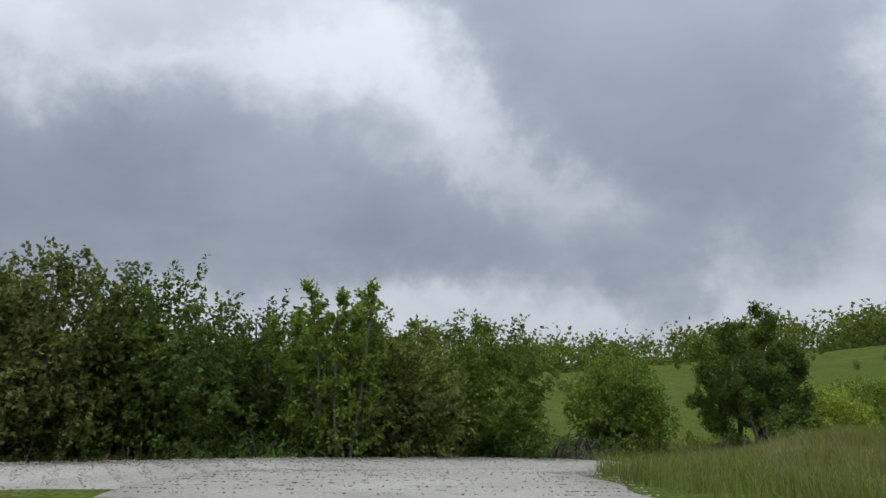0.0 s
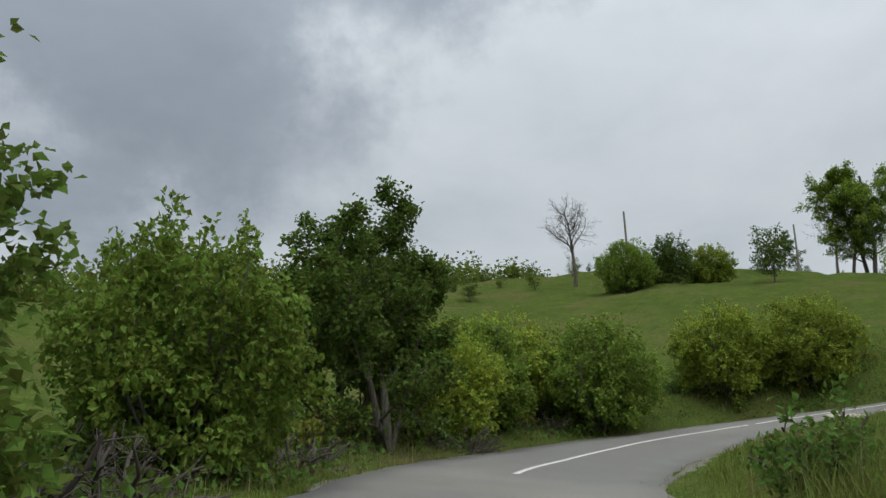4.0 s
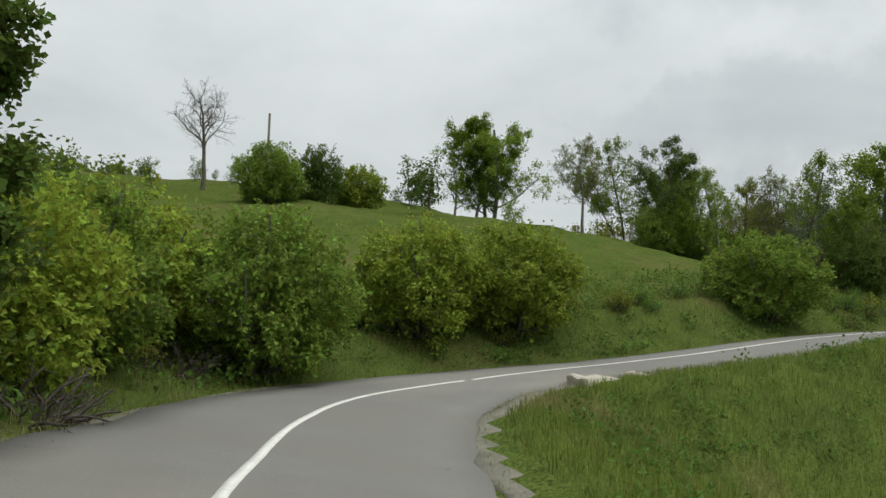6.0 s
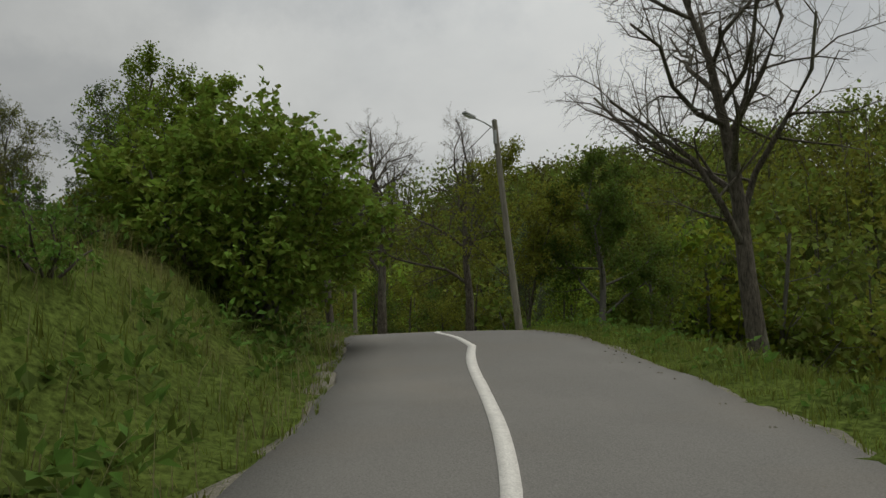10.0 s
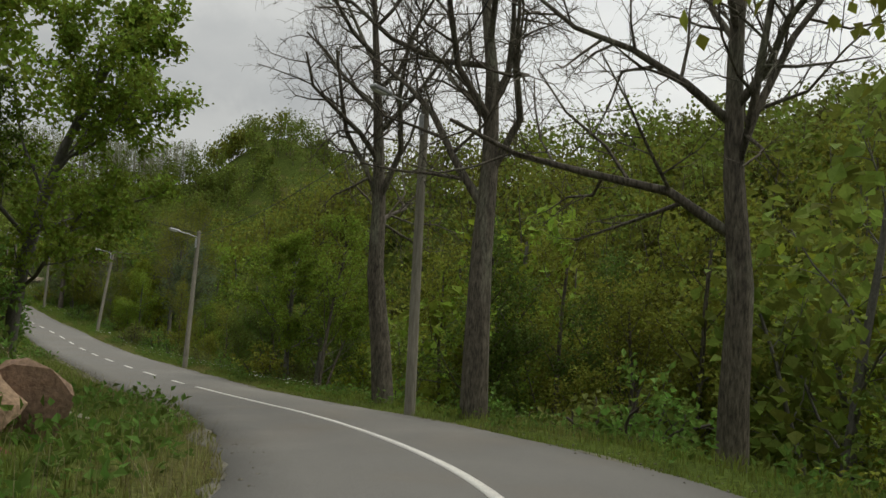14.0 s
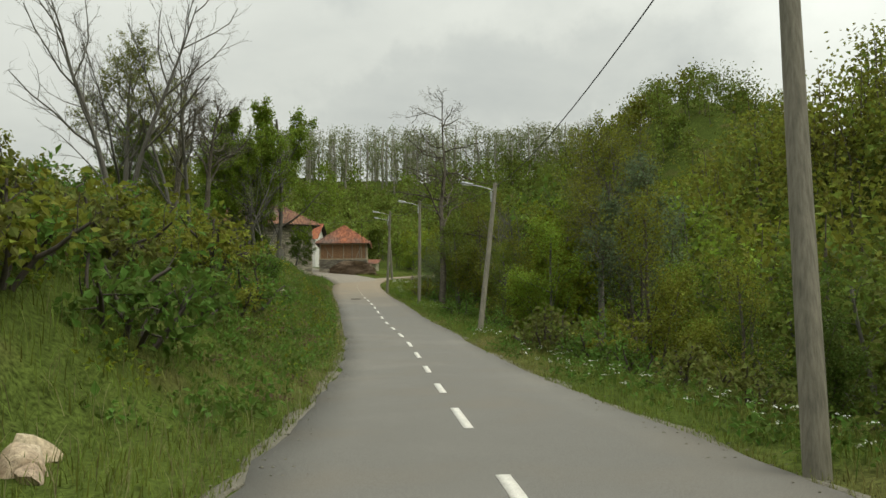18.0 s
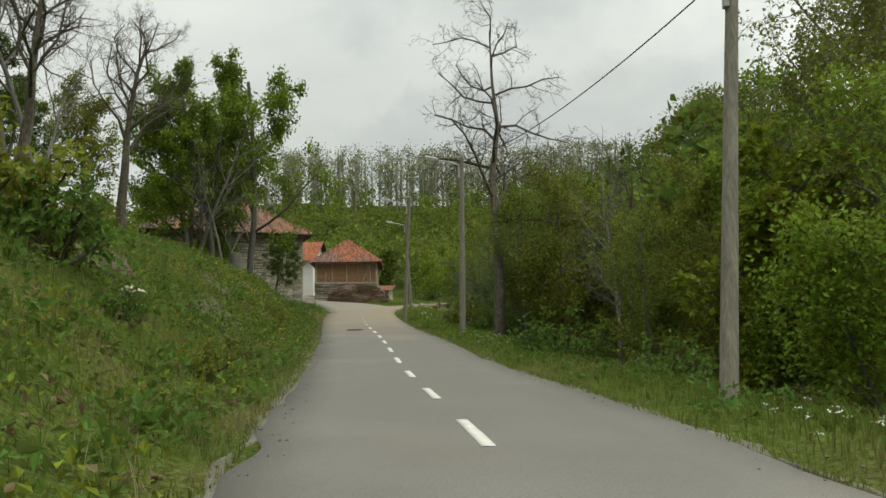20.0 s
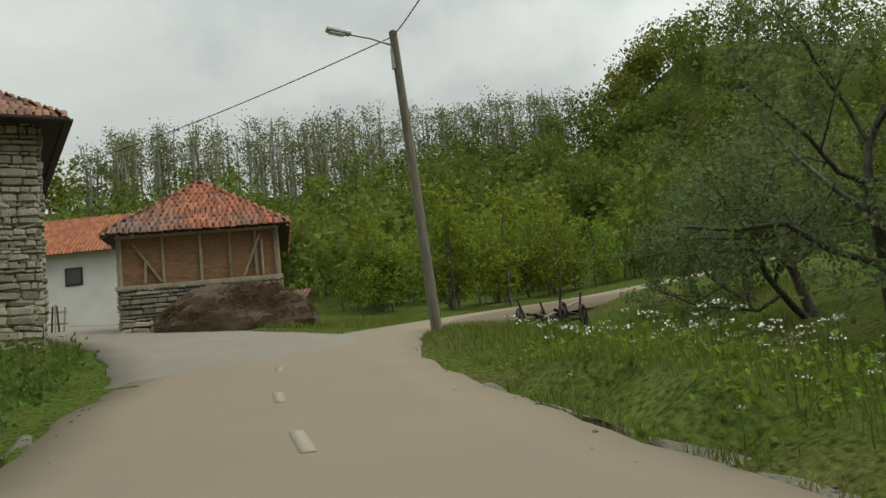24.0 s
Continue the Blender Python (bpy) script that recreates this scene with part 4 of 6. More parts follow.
put("cherry", 14.0, 36.6, 1.12, tall=1.0)
put("cherry", 13.0, 37.4, 1.0, tall=1.02)
for k, x, y, s in [("hazel1", 17.6, 39.2, 0.95), ("hazel0", 20.6, 41.4, 1.0), ("hazel1", 23.6, 43.0, 1.05), ("hazel0", 26.5, 40.6, 1.1), ("hazel1", 33.3, 39.4, 1.0), ("hazel1", 36.1, 37.0, 0.98)]:
    put(k, x, y, s, group="bushes along the bend")
put("hazel0", 46.2, 29.6, 1.05, tall=0.88, group="bushes along the bend")
# trees on the hill field
for k, x, y, s in [("oak0", 59, 71, 0.62), ("hazel0", 56, 62.5, 0.95), ("thicket0", 60.5, 61.5, 0.8), ("hazel1", 64, 60, 0.85), ("mini1", 63, 53.5, 0.5), ("mini1", 73, 60, 0.5), ("tree0", 109, 66, 1.6), ("tree2", 110.5, 67.5, 1.5), ("tree1", 107.5, 68, 1.2), ("mini0", 104, 62, 0.6), ("oak1", 128, 80, 0.9), ("tree1", 98, 72, 0.6), ("oakbud", 81, 31, 0.95),
                   ("tree1", 75, 39.5, 1.1), ("tree2", 79, 37, 1.1), ("bud0", 83, 33.5, 1.1), ("bud1", 73, 34, 0.9), ("bud2", 85, 29.5, 1.0), ("tree2", 82, 41, 1.0), ("bud1", 77, 42, 1.1), ("oak1", 88, 40, 0.8), ("oakbud", 71, 44, 0.75), ("thicket0", 76, 38, 1.0), ("hazel0", 79, 35.5, 1.05), ("thicket1", 82, 36, 1.05), ("hazel2", 73.5, 38.5, 0.9), ("thicket0", 86, 34, 1.0), ("hazel1", 90, 37, 1.1)]:
    put(k, x, y, s * (0.95 if 70 < x < 86 and y < 45 else 1.15))
# the wood round the crest and along the stream
for k, x, y, s in [("oak0", 45.2, 17.6, 1.05), ("tree1", 56.6, 11.7, 0.98), ("bud0", 60.6, 12.6, 0.95), ("bud2", 62.4, 10.6, 0.72), ("oak1", 68.4, 9.8, 1.0), ("oak0", 74.0, 11.9, 1.13), ("oak1", 79.5, 12.2, 1.12), ("tree0", 93.0, 12.4, 0.78), ("bud1", 90.4, 11.6, 0.85), ("tree1", 96.0, 10.5, 0.75)]:
    put(k, x, y, s)
put("tree0", 74.5, 23.2, 1.45)
put("tree2", 85.3, 22.2, 1.3)
put("tree0", 177.0, 44.5, 1.55, tall=1.3)
put("tree2", 174.0, 46.0, 1.3, tall=1.3)
put("tree0", 178.8, 47.0, 1.3, tall=1.15)
for k, x, y, s in [("hazel0", 80.5, 22.9, 0.42), ("thicket1", 83.0, 23.6, 0.5), ("hazel2", 86.0, 24.2, 0.5), ("thicket0", 88.6, 24.9, 0.42), ("hazel1", 91.0, 25.6, 0.46), ("thicket1", 93.8, 26.4, 0.5), ("hazel0", 97.2, 27.0, 0.5), ("thicket0", 100.5, 28.2, 0.55), ("hazel2", 89.5, 28.5, 0.8), ("bud0", 94.0, 31.0, 0.85), ("bud1", 87.5, 29.5, 0.75), ("oakbud", 99.5, 33.5, 0.9), ("thicket1", 104.5, 30.5, 0.8), ("tree2", 88.5, 26.5, 0.8), ("thicket0", 86.0, 25.0, 0.75), ("tree0", 92.5, 27.8, 0.8), ("thicket1", 94.5, 28.6, 0.85), ("tree1", 84.0, 25.2, 0.8), ("thicket0", 80.5, 24.6, 0.8), ("hazel1", 97.5, 27.6, 0.75), ("bud0", 101.0, 30.4, 0.95), ("tree2", 97.8, 31.2, 0.85), ("thicket0", 100.2, 29.8, 0.9)]:
    put(k, x, y, s, group="bushes above the cut bank")
put("thicket0", 62.0, 25.5, 0.85)
put("bud1", 63.5, 28.5, 0.9)
put("thicket1", 66.5, 25.5, 0.9)
put("bud2", 69.5, 27.0, 0.9)
put("oak1", 106, 29.5, 1.0)
for k, x, y, s in [("locust", 128, 36.5, 1.0), ("locust", 133, 38.5, 1.1), ("oakbud", 137.5, 41.0, 1.0), ("locust", 141, 38.5, 1.05), ("oak1", 147, 42.5, 0.95), ("locust", 150.5, 44.0, 1.15), ("oak0", 160.5, 45.5, 1.05), ("tree1", 152, 48, 0.8), ("tree1", 158.0, 51.0, 0.8),
                   ("locust", 169.8, 45.3, 0.9), ("locust", 168.6, 43.2, 0.7), ("tree1", 176.8, 49.0, 1.4), ("tree2", 173.2, 47.5, 1.3), ("tree1", 180.0, 43.6, 0.6), ("bud0", 166.5, 51.0, 1.15), ("hazel0", 176.5, 47.0, 0.8), ("yellow", 142.0, 15.8, 1.5), ("oakbud", 138.0, 15.0, 1.15), ("bud2", 131.5, 13.5, 1.2), ("bud0", 146.0, 17.0, 0.9), ("locust", 150.0, 20.6, 0.75), ("locust", 152.5, 18.6, 0.8), ("locust", 148.5, 17.6, 0.85),
                   ("apple", 186.0, 25.6, 1.0), ("apple", 182.3, 26.0, 1.15), ("apple", 176.5, 25.4, 1.05), ("apple", 171.5, 26.6, 0.95), ("apple", 178.0, 21.5, 1.1), ("apple", 192.5, 24.5, 0.9), ("apple", 167.0, 24.5, 1.0), ("apple", 163.0, 25.6, 0.9), ("tree2", 185.0, 20.5, 1.05), ("tree0", 174.0, 19.0, 1.1)]:
    put(k, x, y, s)
put("crooked", 156.6, 25.3, 1.45, turn=258, label="tall bare roadside tree with crooked grey branches")
r6 = np.random.default_rng(66)


def road_y(x):
    return float(np.interp(x, CL[:, 0], CL[:, 1]))


for i in range(150):
    x = 56 + 118 * (i + r6.uniform(0, 1)) / 150
    off = r6.uniform(8.0 if x < 86 else 5.8, 30)
    near = off < 13
    put("lite%d" % r6.integers(0, 5) if near else "mini%d" % (0, 1, 2, 2, 3)[r6.integers(0, 5)], x, road_y(x) - off, (r6.uniform(0.75, 1.1) if near else r6.uniform(1.1, 1.6)) * (0.72 if 92 < x < 150 else 1.0),
        label="" if near else "woodland tree in olive-green spring leaf on the valley side", group="trees of the stream valley")
for x, y in ((50.5, 28.8), (58.0, 24.2)):
    put("brush", x, y, 0.45)

# ---- street lamp poles and cables ----
def utility_pole(base, top, arm_way, rad=0.13, arm=1.1, lamp=True, label="weathered wooden utility pole with a small street lamp"):
    base, top = Vector(base), Vector(top)
    ob = empty("utility_pole", Matrix.Translation(base), label, "pole", "street lamp poles")
    d = top - base
    ln = d.length
    u = np.linspace(0, 1, 9)[:, None]
    pts = np.array(d)[None] * u
    pts = pts + np.concatenate([0.03 * np.sin(u * 3.0), 0 * u, 0 * u], 1)
    pts[0] -= np.array(d) / ln * 0.5
    v, f = tubes([(pts, np.linspace(rad, rad * 0.72, 9))], 14)
    mpart("shaft", mesh_tris("pole_shaft", v, f, M_POLE, smooth=True), ob)
    bm = bmesh.new()
    bmesh.ops.create_cone(bm, cap_ends=True, segments=14, radius1=rad * 0.76, radius2=rad * 0.3, depth=0.07, matrix=Matrix.Translation(d + Vector((0.004, 0, 0.0))))
    part("cap", bm, M_POLE, ob)
    if lamp:
        w = Vector(arm_way).normalized()
        a0 = d * (1 - 0.35 / ln)
        a1 = a0 + w * arm * 0.55 + Vector((0, 0, 0.16))
        a2 = a0 + w * arm + Vector((0, 0, 0.22))
        v, f = tubes([(np.array([a0, a1, a2]), np.array([0.025, 0.025, 0.025]))], 8)
        mpart("lamp_arm", mesh_tris("lamp_arm", v, f, M_METAL, smooth=True), ob)
        bm = bmesh.new()
        turn = math.degrees(math.atan2(w.y, w.x))
        m = Matrix.Translation(a2) @ pose(0, 0, 0, 0, -8, turn)
        vs = box(bm, 0.58, 0.2, 0.11, None, 0.03)
        for q in vs:
            k = 1 - 0.35 * max(0, -q.co.x / 0.29)
            q.co.y *= k
        bmesh.ops.transform(bm, matrix=m @ Matrix.Translation((0.24, 0, -0.03)), verts=bm.verts)
        head = part("lamp_head", bm, M_METAL, ob, "grey metal street lamp head")
        bm = bmesh.new()
        box(bm, 0.36, 0.15, 0.03, m @ Matrix.Translation((0.28, 0, -0.06)), 0.008)
        part("lens", bm, M_LENS, head)
        bm = bmesh.new()
        box(bm, 0.12, 0.09, 0.5, Matrix.Translation(d * (1 - 0.9 / ln) + w * (rad * 0.8)), 0.01)
        part("bracket", bm, M_METAL, ob)
    return ob


POLES = {
    "a": ((55.3, 16.7, 4.2), (55.8, 17.0, 11.4)), "b": ((75.3, 12.9, 3.3), (75.8, 12.7, 10.7)), "c": ((101.6, 15.9, 2.7), (102.7, 15.6, 9.8)),
    "d": ((130.5, 20.8, 3.6), (131.75, 20.05, 10.6)), "e": ((153.2, 26.6, 5.2), (153.3, 26.5, 13.1)), "f": ((168.9, 31.7, 7.0), (168.5, 31.3, 14.5)),
    "g": ((186.5, 34.2, 9.1), (185.8, 34.5, 16.2)), "h": ((207.5, 56.5, 12.6), (207.3, 56.5, 19.4))}
for k, (b, t) in POLES.items():
    utility_pole(b, t, (-0.35, 0.9, 0) if k != "a" else (-0.2, 0.95, 0), lamp=k != "h", label="" or ("weathered wooden utility pole carrying cables" if k == "h" else "weathered wooden utility pole with a small street lamp"))
for x, y in ((65, 69.5), (97, 69.5)):
    z = land_at(x, y)
    utility_pole((x, y, z), (x - 0.1, y, z + 6.3), (1, 0, 0), lamp=False, label="dark wooden power pole standing on the hill field")


def cable(a, b, sag, rad=0.014):
    a, b = np.array(a, float), np.array(b, float)
    u = np.linspace(0, 1, 22)[:, None]
    pts = a + (b - a) * u
    pts[:, 2] -= sag * 4 * (u * (1 - u))[:, 0]
    v, f = tubes([(pts - a, np.full(22, rad))], 5)
    ob = new("overhead_cable", mesh_tris("cable", v, f, M_WIRE, smooth=True))
    ob.matrix_basis = Matrix.Translation(a)
    return tagged(ob, "thin black overhead cable hung between poles", "cable", "overhead cables")


tops = {k: np.array(t) - np.array((0, 0, 0.12)) for k, (b, t) in POLES.items()}
for a, b in ("ab", "bc", "cd", "de", "ef", "fg", "gh"):
    cable(tops[a], tops[b], 0.55)
cable(tops["c"], (96, 33, 13.5), 0.4)

# ---- the village: timber-framed granary, stone house, white house ----
def quad_mesh(name, quads, mat):
    V = np.array([p for q in quads for p in q], float)
    F = np.arange(len(V)).reshape(-1, 4)
    return mesh_tris(name, V, F, mat)


def stone_mesh(seed):
    """One rough squared stone, 1 x 1 x 1 about its middle."""
    bm = bmesh.new()
    box(bm, 1, 1, 1, Matrix.Translation((0, 0, -0.5)), 0.14, 0.07, seed)
    me = bpy.data.meshes.new("stone")
    bm.to_mesh(me)
    bm.free()
    me.materials.append(M_STONE)
    return me


STONES = [stone_mesh(300 + i) for i in range(7)]


def mesh_arrays(me):
    """Corner places and triangles of a mesh."""
    me.calc_loop_triangles()
    co = np.empty(len(me.vertices) * 3)
    me.vertices.foreach_get("co", co)
    tri = np.empty(len(me.loop_triangles) * 3, np.int32)
    me.loop_triangles.foreach_get("vertices", tri)
    return co.reshape(-1, 3), tri.reshape(-1, 3)


def joined(name, pieces, mat, parent, label=""):
    """Many placed copies of small meshes as one mesh of kind stuff: (mesh, matrix)."""
    V, F, n0 = [], [], 0
    cache = {}
    for me, m in pieces:
        if me.name not in cache:
            cache[me.name] = mesh_arrays(me)
        co, tri = cache[me.name]
        a = np.array(m)
        V.append(co @ a[:3, :3].T + a[:3, 3])
        F.append(tri + n0)
        n0 += len(co)
    ob = mpart(name, mesh_tris(name, np.concatenate(V), np.concatenate(F), mat), parent, label)
    ob["kind"] = "stuff"
    return ob


def stone_wall(parent, origin, along, width, height, single, seed, course=0.19, proud=0.05, skip=None):
    """Courses of uneven stones on a wall's outer face; the first ones as pieces of their own, the rest joined."""
    r = random.Random(seed)
    along = Vector(along).normalized()
    out = along.cross(Vector((0, 0, 1)))
    rot = Matrix((along, out, Vector((0, 0, 1)))).transposed().to_4x4()
    z, pieces = 0.0, []
    while z < height - 0.05:
        h = min(course * r.uniform(0.4, 1.3), height - z)
        x = -r.uniform(0, 0.2)
        while x < width - 0.04:
            w = min(r.uniform(0.14, 0.3) if r.random() < 0.45 else r.uniform(0.3, 0.7), width - x)
            if x + w > 0.04 and not (skip and skip(x + w / 2, z + h / 2)):
                x0 = max(x, 0)
                c = Vector(origin) + along * ((x0 + x + w) / 2) + Vector((0, 0, z + h / 2)) + out * r.uniform(-0.03, 0.04)
                m = Matrix.Translation(c) @ rot @ Matrix.Diagonal(((x + w - x0) - 0.022, 0.22, (h - 0.018) * r.uniform(0.78, 1.0), 1)) @ pose(0, 0, 0, 0, r.uniform(-4, 4), 0)
                pieces.append((STONES[r.randrange(7)], m))
            x += w
        z += h
    for me, m in pieces[:single]:
        mpart("stone", me, parent, m=m)
    if pieces[single:]:
        joined("masonry", pieces[single:], M_STONE, parent)


def tile_mesh():
    """A half-round clay tile, 0.42 long down the slope, arched."""
    n, V = 5, []
    for y in (0.0, 0.44):
        for i in range(n):
            a = math.pi * i / (n - 1)
            k = 1.0 if y == 0 else 0.82
            V.append((0.1 * k * math.cos(a), -y, 0.075 * k * math.sin(a) + (0.018 if y == 0 else 0.0) * 0))
    for y in (0.0, 0.44):
        for i in range(n):
            a = math.pi * i / (n - 1)
            k = 1.0 if y == 0 else 0.82
            V.append((0.082 * k * math.cos(a), -y, 0.06 * k * math.sin(a)))
    F = []
    for i in range(n - 1):
        F += [(i, i + 1, n + i + 1, n + i), (2 * n + i + 1, 2 * n + i, 3 * n + i, 3 * n + i + 1), (i + 1, i, 2 * n + i, 2 * n + i + 1)]
    return mesh_tris("tile", V, F, M_TILE)


TILE, TILEN = tile_mesh(), None
TILEN = TILE.copy()
TILEN.materials[0] = M_TILEN
TILEF = TILE.copy()
TILEF.materials[0] = M_TILEF


def tile_slope(parent, a, b, c, d, tile, single, seed, worn=1.0, mat=M_TILE):
    """Rows of clay tiles on a roof slope: a, b along the eave, c, d along the ridge (d above a)."""
    r = random.Random(seed)
    a, b, c, d = (Vector(v) for v in (a, b, c, d))
    along = (b - a).normalized()
    up_mid = ((c + d) / 2 - (a + b) / 2)
    up = (up_mid - along * up_mid.dot(along)).normalized()
    nrm = along.cross(up).normalized()
    if nrm.z < 0:
        nrm = -nrm
    run = (d - a).dot(up)
    rot = Matrix((along, up, nrm)).transposed().to_4x4()
    rows = max(1, int(run / 0.33))
    pieces = []
    for k in range(rows):
        v = run * (k + 0.0) / rows
        lo = (d - a).dot(along) * v / run
        hi = (b - a).dot(along) + (c - b).dot(along) * v / run
        n = max(1, int((hi - lo) / 0.205))
        for i in range(n):
            u = lo + (hi - lo) * (i + 0.5) / n
            jit = worn * r.uniform(-0.025, 0.025)
            m = Matrix.Translation(a + along * (u + jit) + up * (v + 0.40 + worn * r.uniform(-0.04, 0.04)) + nrm * (0.03 + worn * r.uniform(-0.006, 0.012))) @ rot @ pose(0, 0, 0, 2.5 + worn * r.uniform(-2, 2), worn * r.uniform(-3, 3), worn * r.uniform(-4, 4))
            pieces.append((tile, m))
    for me, m in pieces[:single]:
        mpart("tile", me, parent, m=m)
    if pieces[single:]:
        joined("tiling", pieces[single:], mat, parent)


def granary():
    x0, x1, y0, y1 = 199.7, 205.7, 39.9, 45.9
    zb, zs, zt = 10.2, 12.72, 14.75
    ob = empty("granary", Matrix.Translation((199.7, 42.9, 0)) @ pose(0, 0, 0, 0, 0, 10) @ Matrix.Translation((-199.7, -42.9, 0)), "small timber-framed granary with brown daub walls on a stone footing", "granary")
    bm = bmesh.new()
    box(bm, x1 - x0 - 0.2, y1 - y0 - 0.2, zs - zb + 0.2, Matrix.Translation(((x0 + x1) / 2, (y0 + y1) / 2, zb - 0.2)))
    foot = part("footing", bm, M_MORTAR, ob, "rough grey stone footing")
    stone_wall(foot, (x0, y1, zb - 0.1), (0, -1, 0), y1 - y0, zs - zb + 0.05, 120, 11)
    stone_wall(foot, (x0, y0, zb - 0.1), (1, 0, 0), x1 - x0, zs - zb + 0.05, 30, 12)
    stone_wall(foot, (x1, y1, zb - 0.1), (-1, 0, 0), x1 - x0, zs - zb + 0.05, 30, 13)
    # daub wall, uneven
    bm = bmesh.new()
    box(bm, x1 - x0 - 0.1, y1 - y0 - 0.1, zt - zs, Matrix.Translation(((x0 + x1) / 2, (y0 + y1) / 2, zs)))
    bmesh.ops.subdivide_edges(bm, edges=bm.edges[:], cuts=14, use_grid_fill=True)
    for v in bm.verts:
        n = noise.noise(v.co * 1.7) * 0.035 + noise.noise(Vector((v.co.x * 3, v.co.y * 3, v.co.z * 14))) * 0.02
        dx, dy = v.co.x - (x0 + x1) / 2, v.co.y - (y0 + y1) / 2
        if abs(dx) > 2.9:
            v.co.x += n * (1 if dx > 0 else -1)
        if abs(dy) > 2.9:
            v.co.y += n * (1 if dy > 0 else -1)
    part("wall", bm, M_DAUB, ob, "cracked brown daub wall")

    def beam(p, q, w=0.13, name="timber", deep=0.12):
        p, q = Vector(p), Vector(q)
        bm = bmesh.new()
        m = look(p, q) @ pose(0, 0, 0, 0, 0, 0)
        box(bm, w, deep, (q - p).length, Matrix.Translation(p) @ (q - p).to_track_quat("Z", "X").to_matrix().to_4x4(), 0.015, 0.008, int(p.y * 7 + q.z * 3))
        part(name, bm, M_TIMBER, ob)

    f = x0 - 0.03
    for y in (y1 - 0.08, y1 - 1.65, 42.85, 41.75, 40.75, y0 + 0.08):
        beam((f, y, zs), (f, y + random.uniform(-0.05, 0.05), zt), 0.13 if abs(y - 43) > 2 else 0.11, "post")
    beam((f - 0.02, y0 - 0.15, zs - 0.02), (f - 0.02, y1 + 0.15, zs - 0.02), 0.16, "sill_beam")
    beam((f - 0.02, y0 - 0.1, zt - 0.05), (f - 0.02, y1 + 0.1, zt - 0.05), 0.15, "top_plate")
    for a, b in (((f - 0.01, y1 - 0.55, zt - 0.35), (f - 0.01, y1 - 1.55, zs + 0.12)), ((f - 0.01, y0 + 0.65, zt - 0.3), (f - 0.01, y0 + 1.35, zs + 0.1)), ((f - 0.01, y1 - 0.95, zs + 0.1), (f - 0.01, y1 - 1.0, zs + 0.95)), ((f - 0.01, y0 + 0.62, zs + 0.1), (f - 0.01, y0 + 0.6, zt - 0.5))):
        beam(a, b, 0.09, "brace")
    for x in (x0 + 0.05, x0 + 2, x0 + 4, x1 - 0.05):
        beam((x, y0 - 0.03, zs), (x, y0 - 0.03, zt), 0.12, "post", 0.1)
        beam((x, y1 + 0.03, zs), (x, y1 + 0.03, zt), 0.12, "post", 0.1)
    # roof: hipped, with a short ridge
    o, ze, zr = 0.55, zt - 0.02, 17.35
    A, B, C, D = (x0 - o, y1 + o, ze), (x0 - o, y0 - o, ze), (x1 + o, y0 - o, ze), (x1 + o, y1 + o, ze)
    R0, R1 = (202.4, 42.9, zr), (203.2, 42.9, zr)
    me = mesh_tris("roof_boards", np.array([A, B, C, D, R0, R1]), np.array([(0, 4, 1), (1, 4, 5), (1, 5, 2), (2, 5, 3), (3, 5, 4), (3, 4, 0), (0, 1, 2), (0, 2, 3)]), M_DARKWOOD)
    roof = mpart("roof", me, ob, "sagging hipped roof of old clay tiles")
    tile_slope(roof, B, A, R0, R0, TILE, 290, 21)
    tile_slope(roof, C, B, R0, R1, TILE, 0, 22)
    tile_slope(roof, A, D, R1, R0, TILE, 0, 23)
    for i in range(14):
        y = y0 - 0.45 + (y1 - y0 + 0.9) * i / 13
        beam((x0 - o + 0.05, y, ze - 0.09), (x0 + 0.5, y, ze + 0.2), 0.08, "rafter", 0.1)
    return ob


granary()


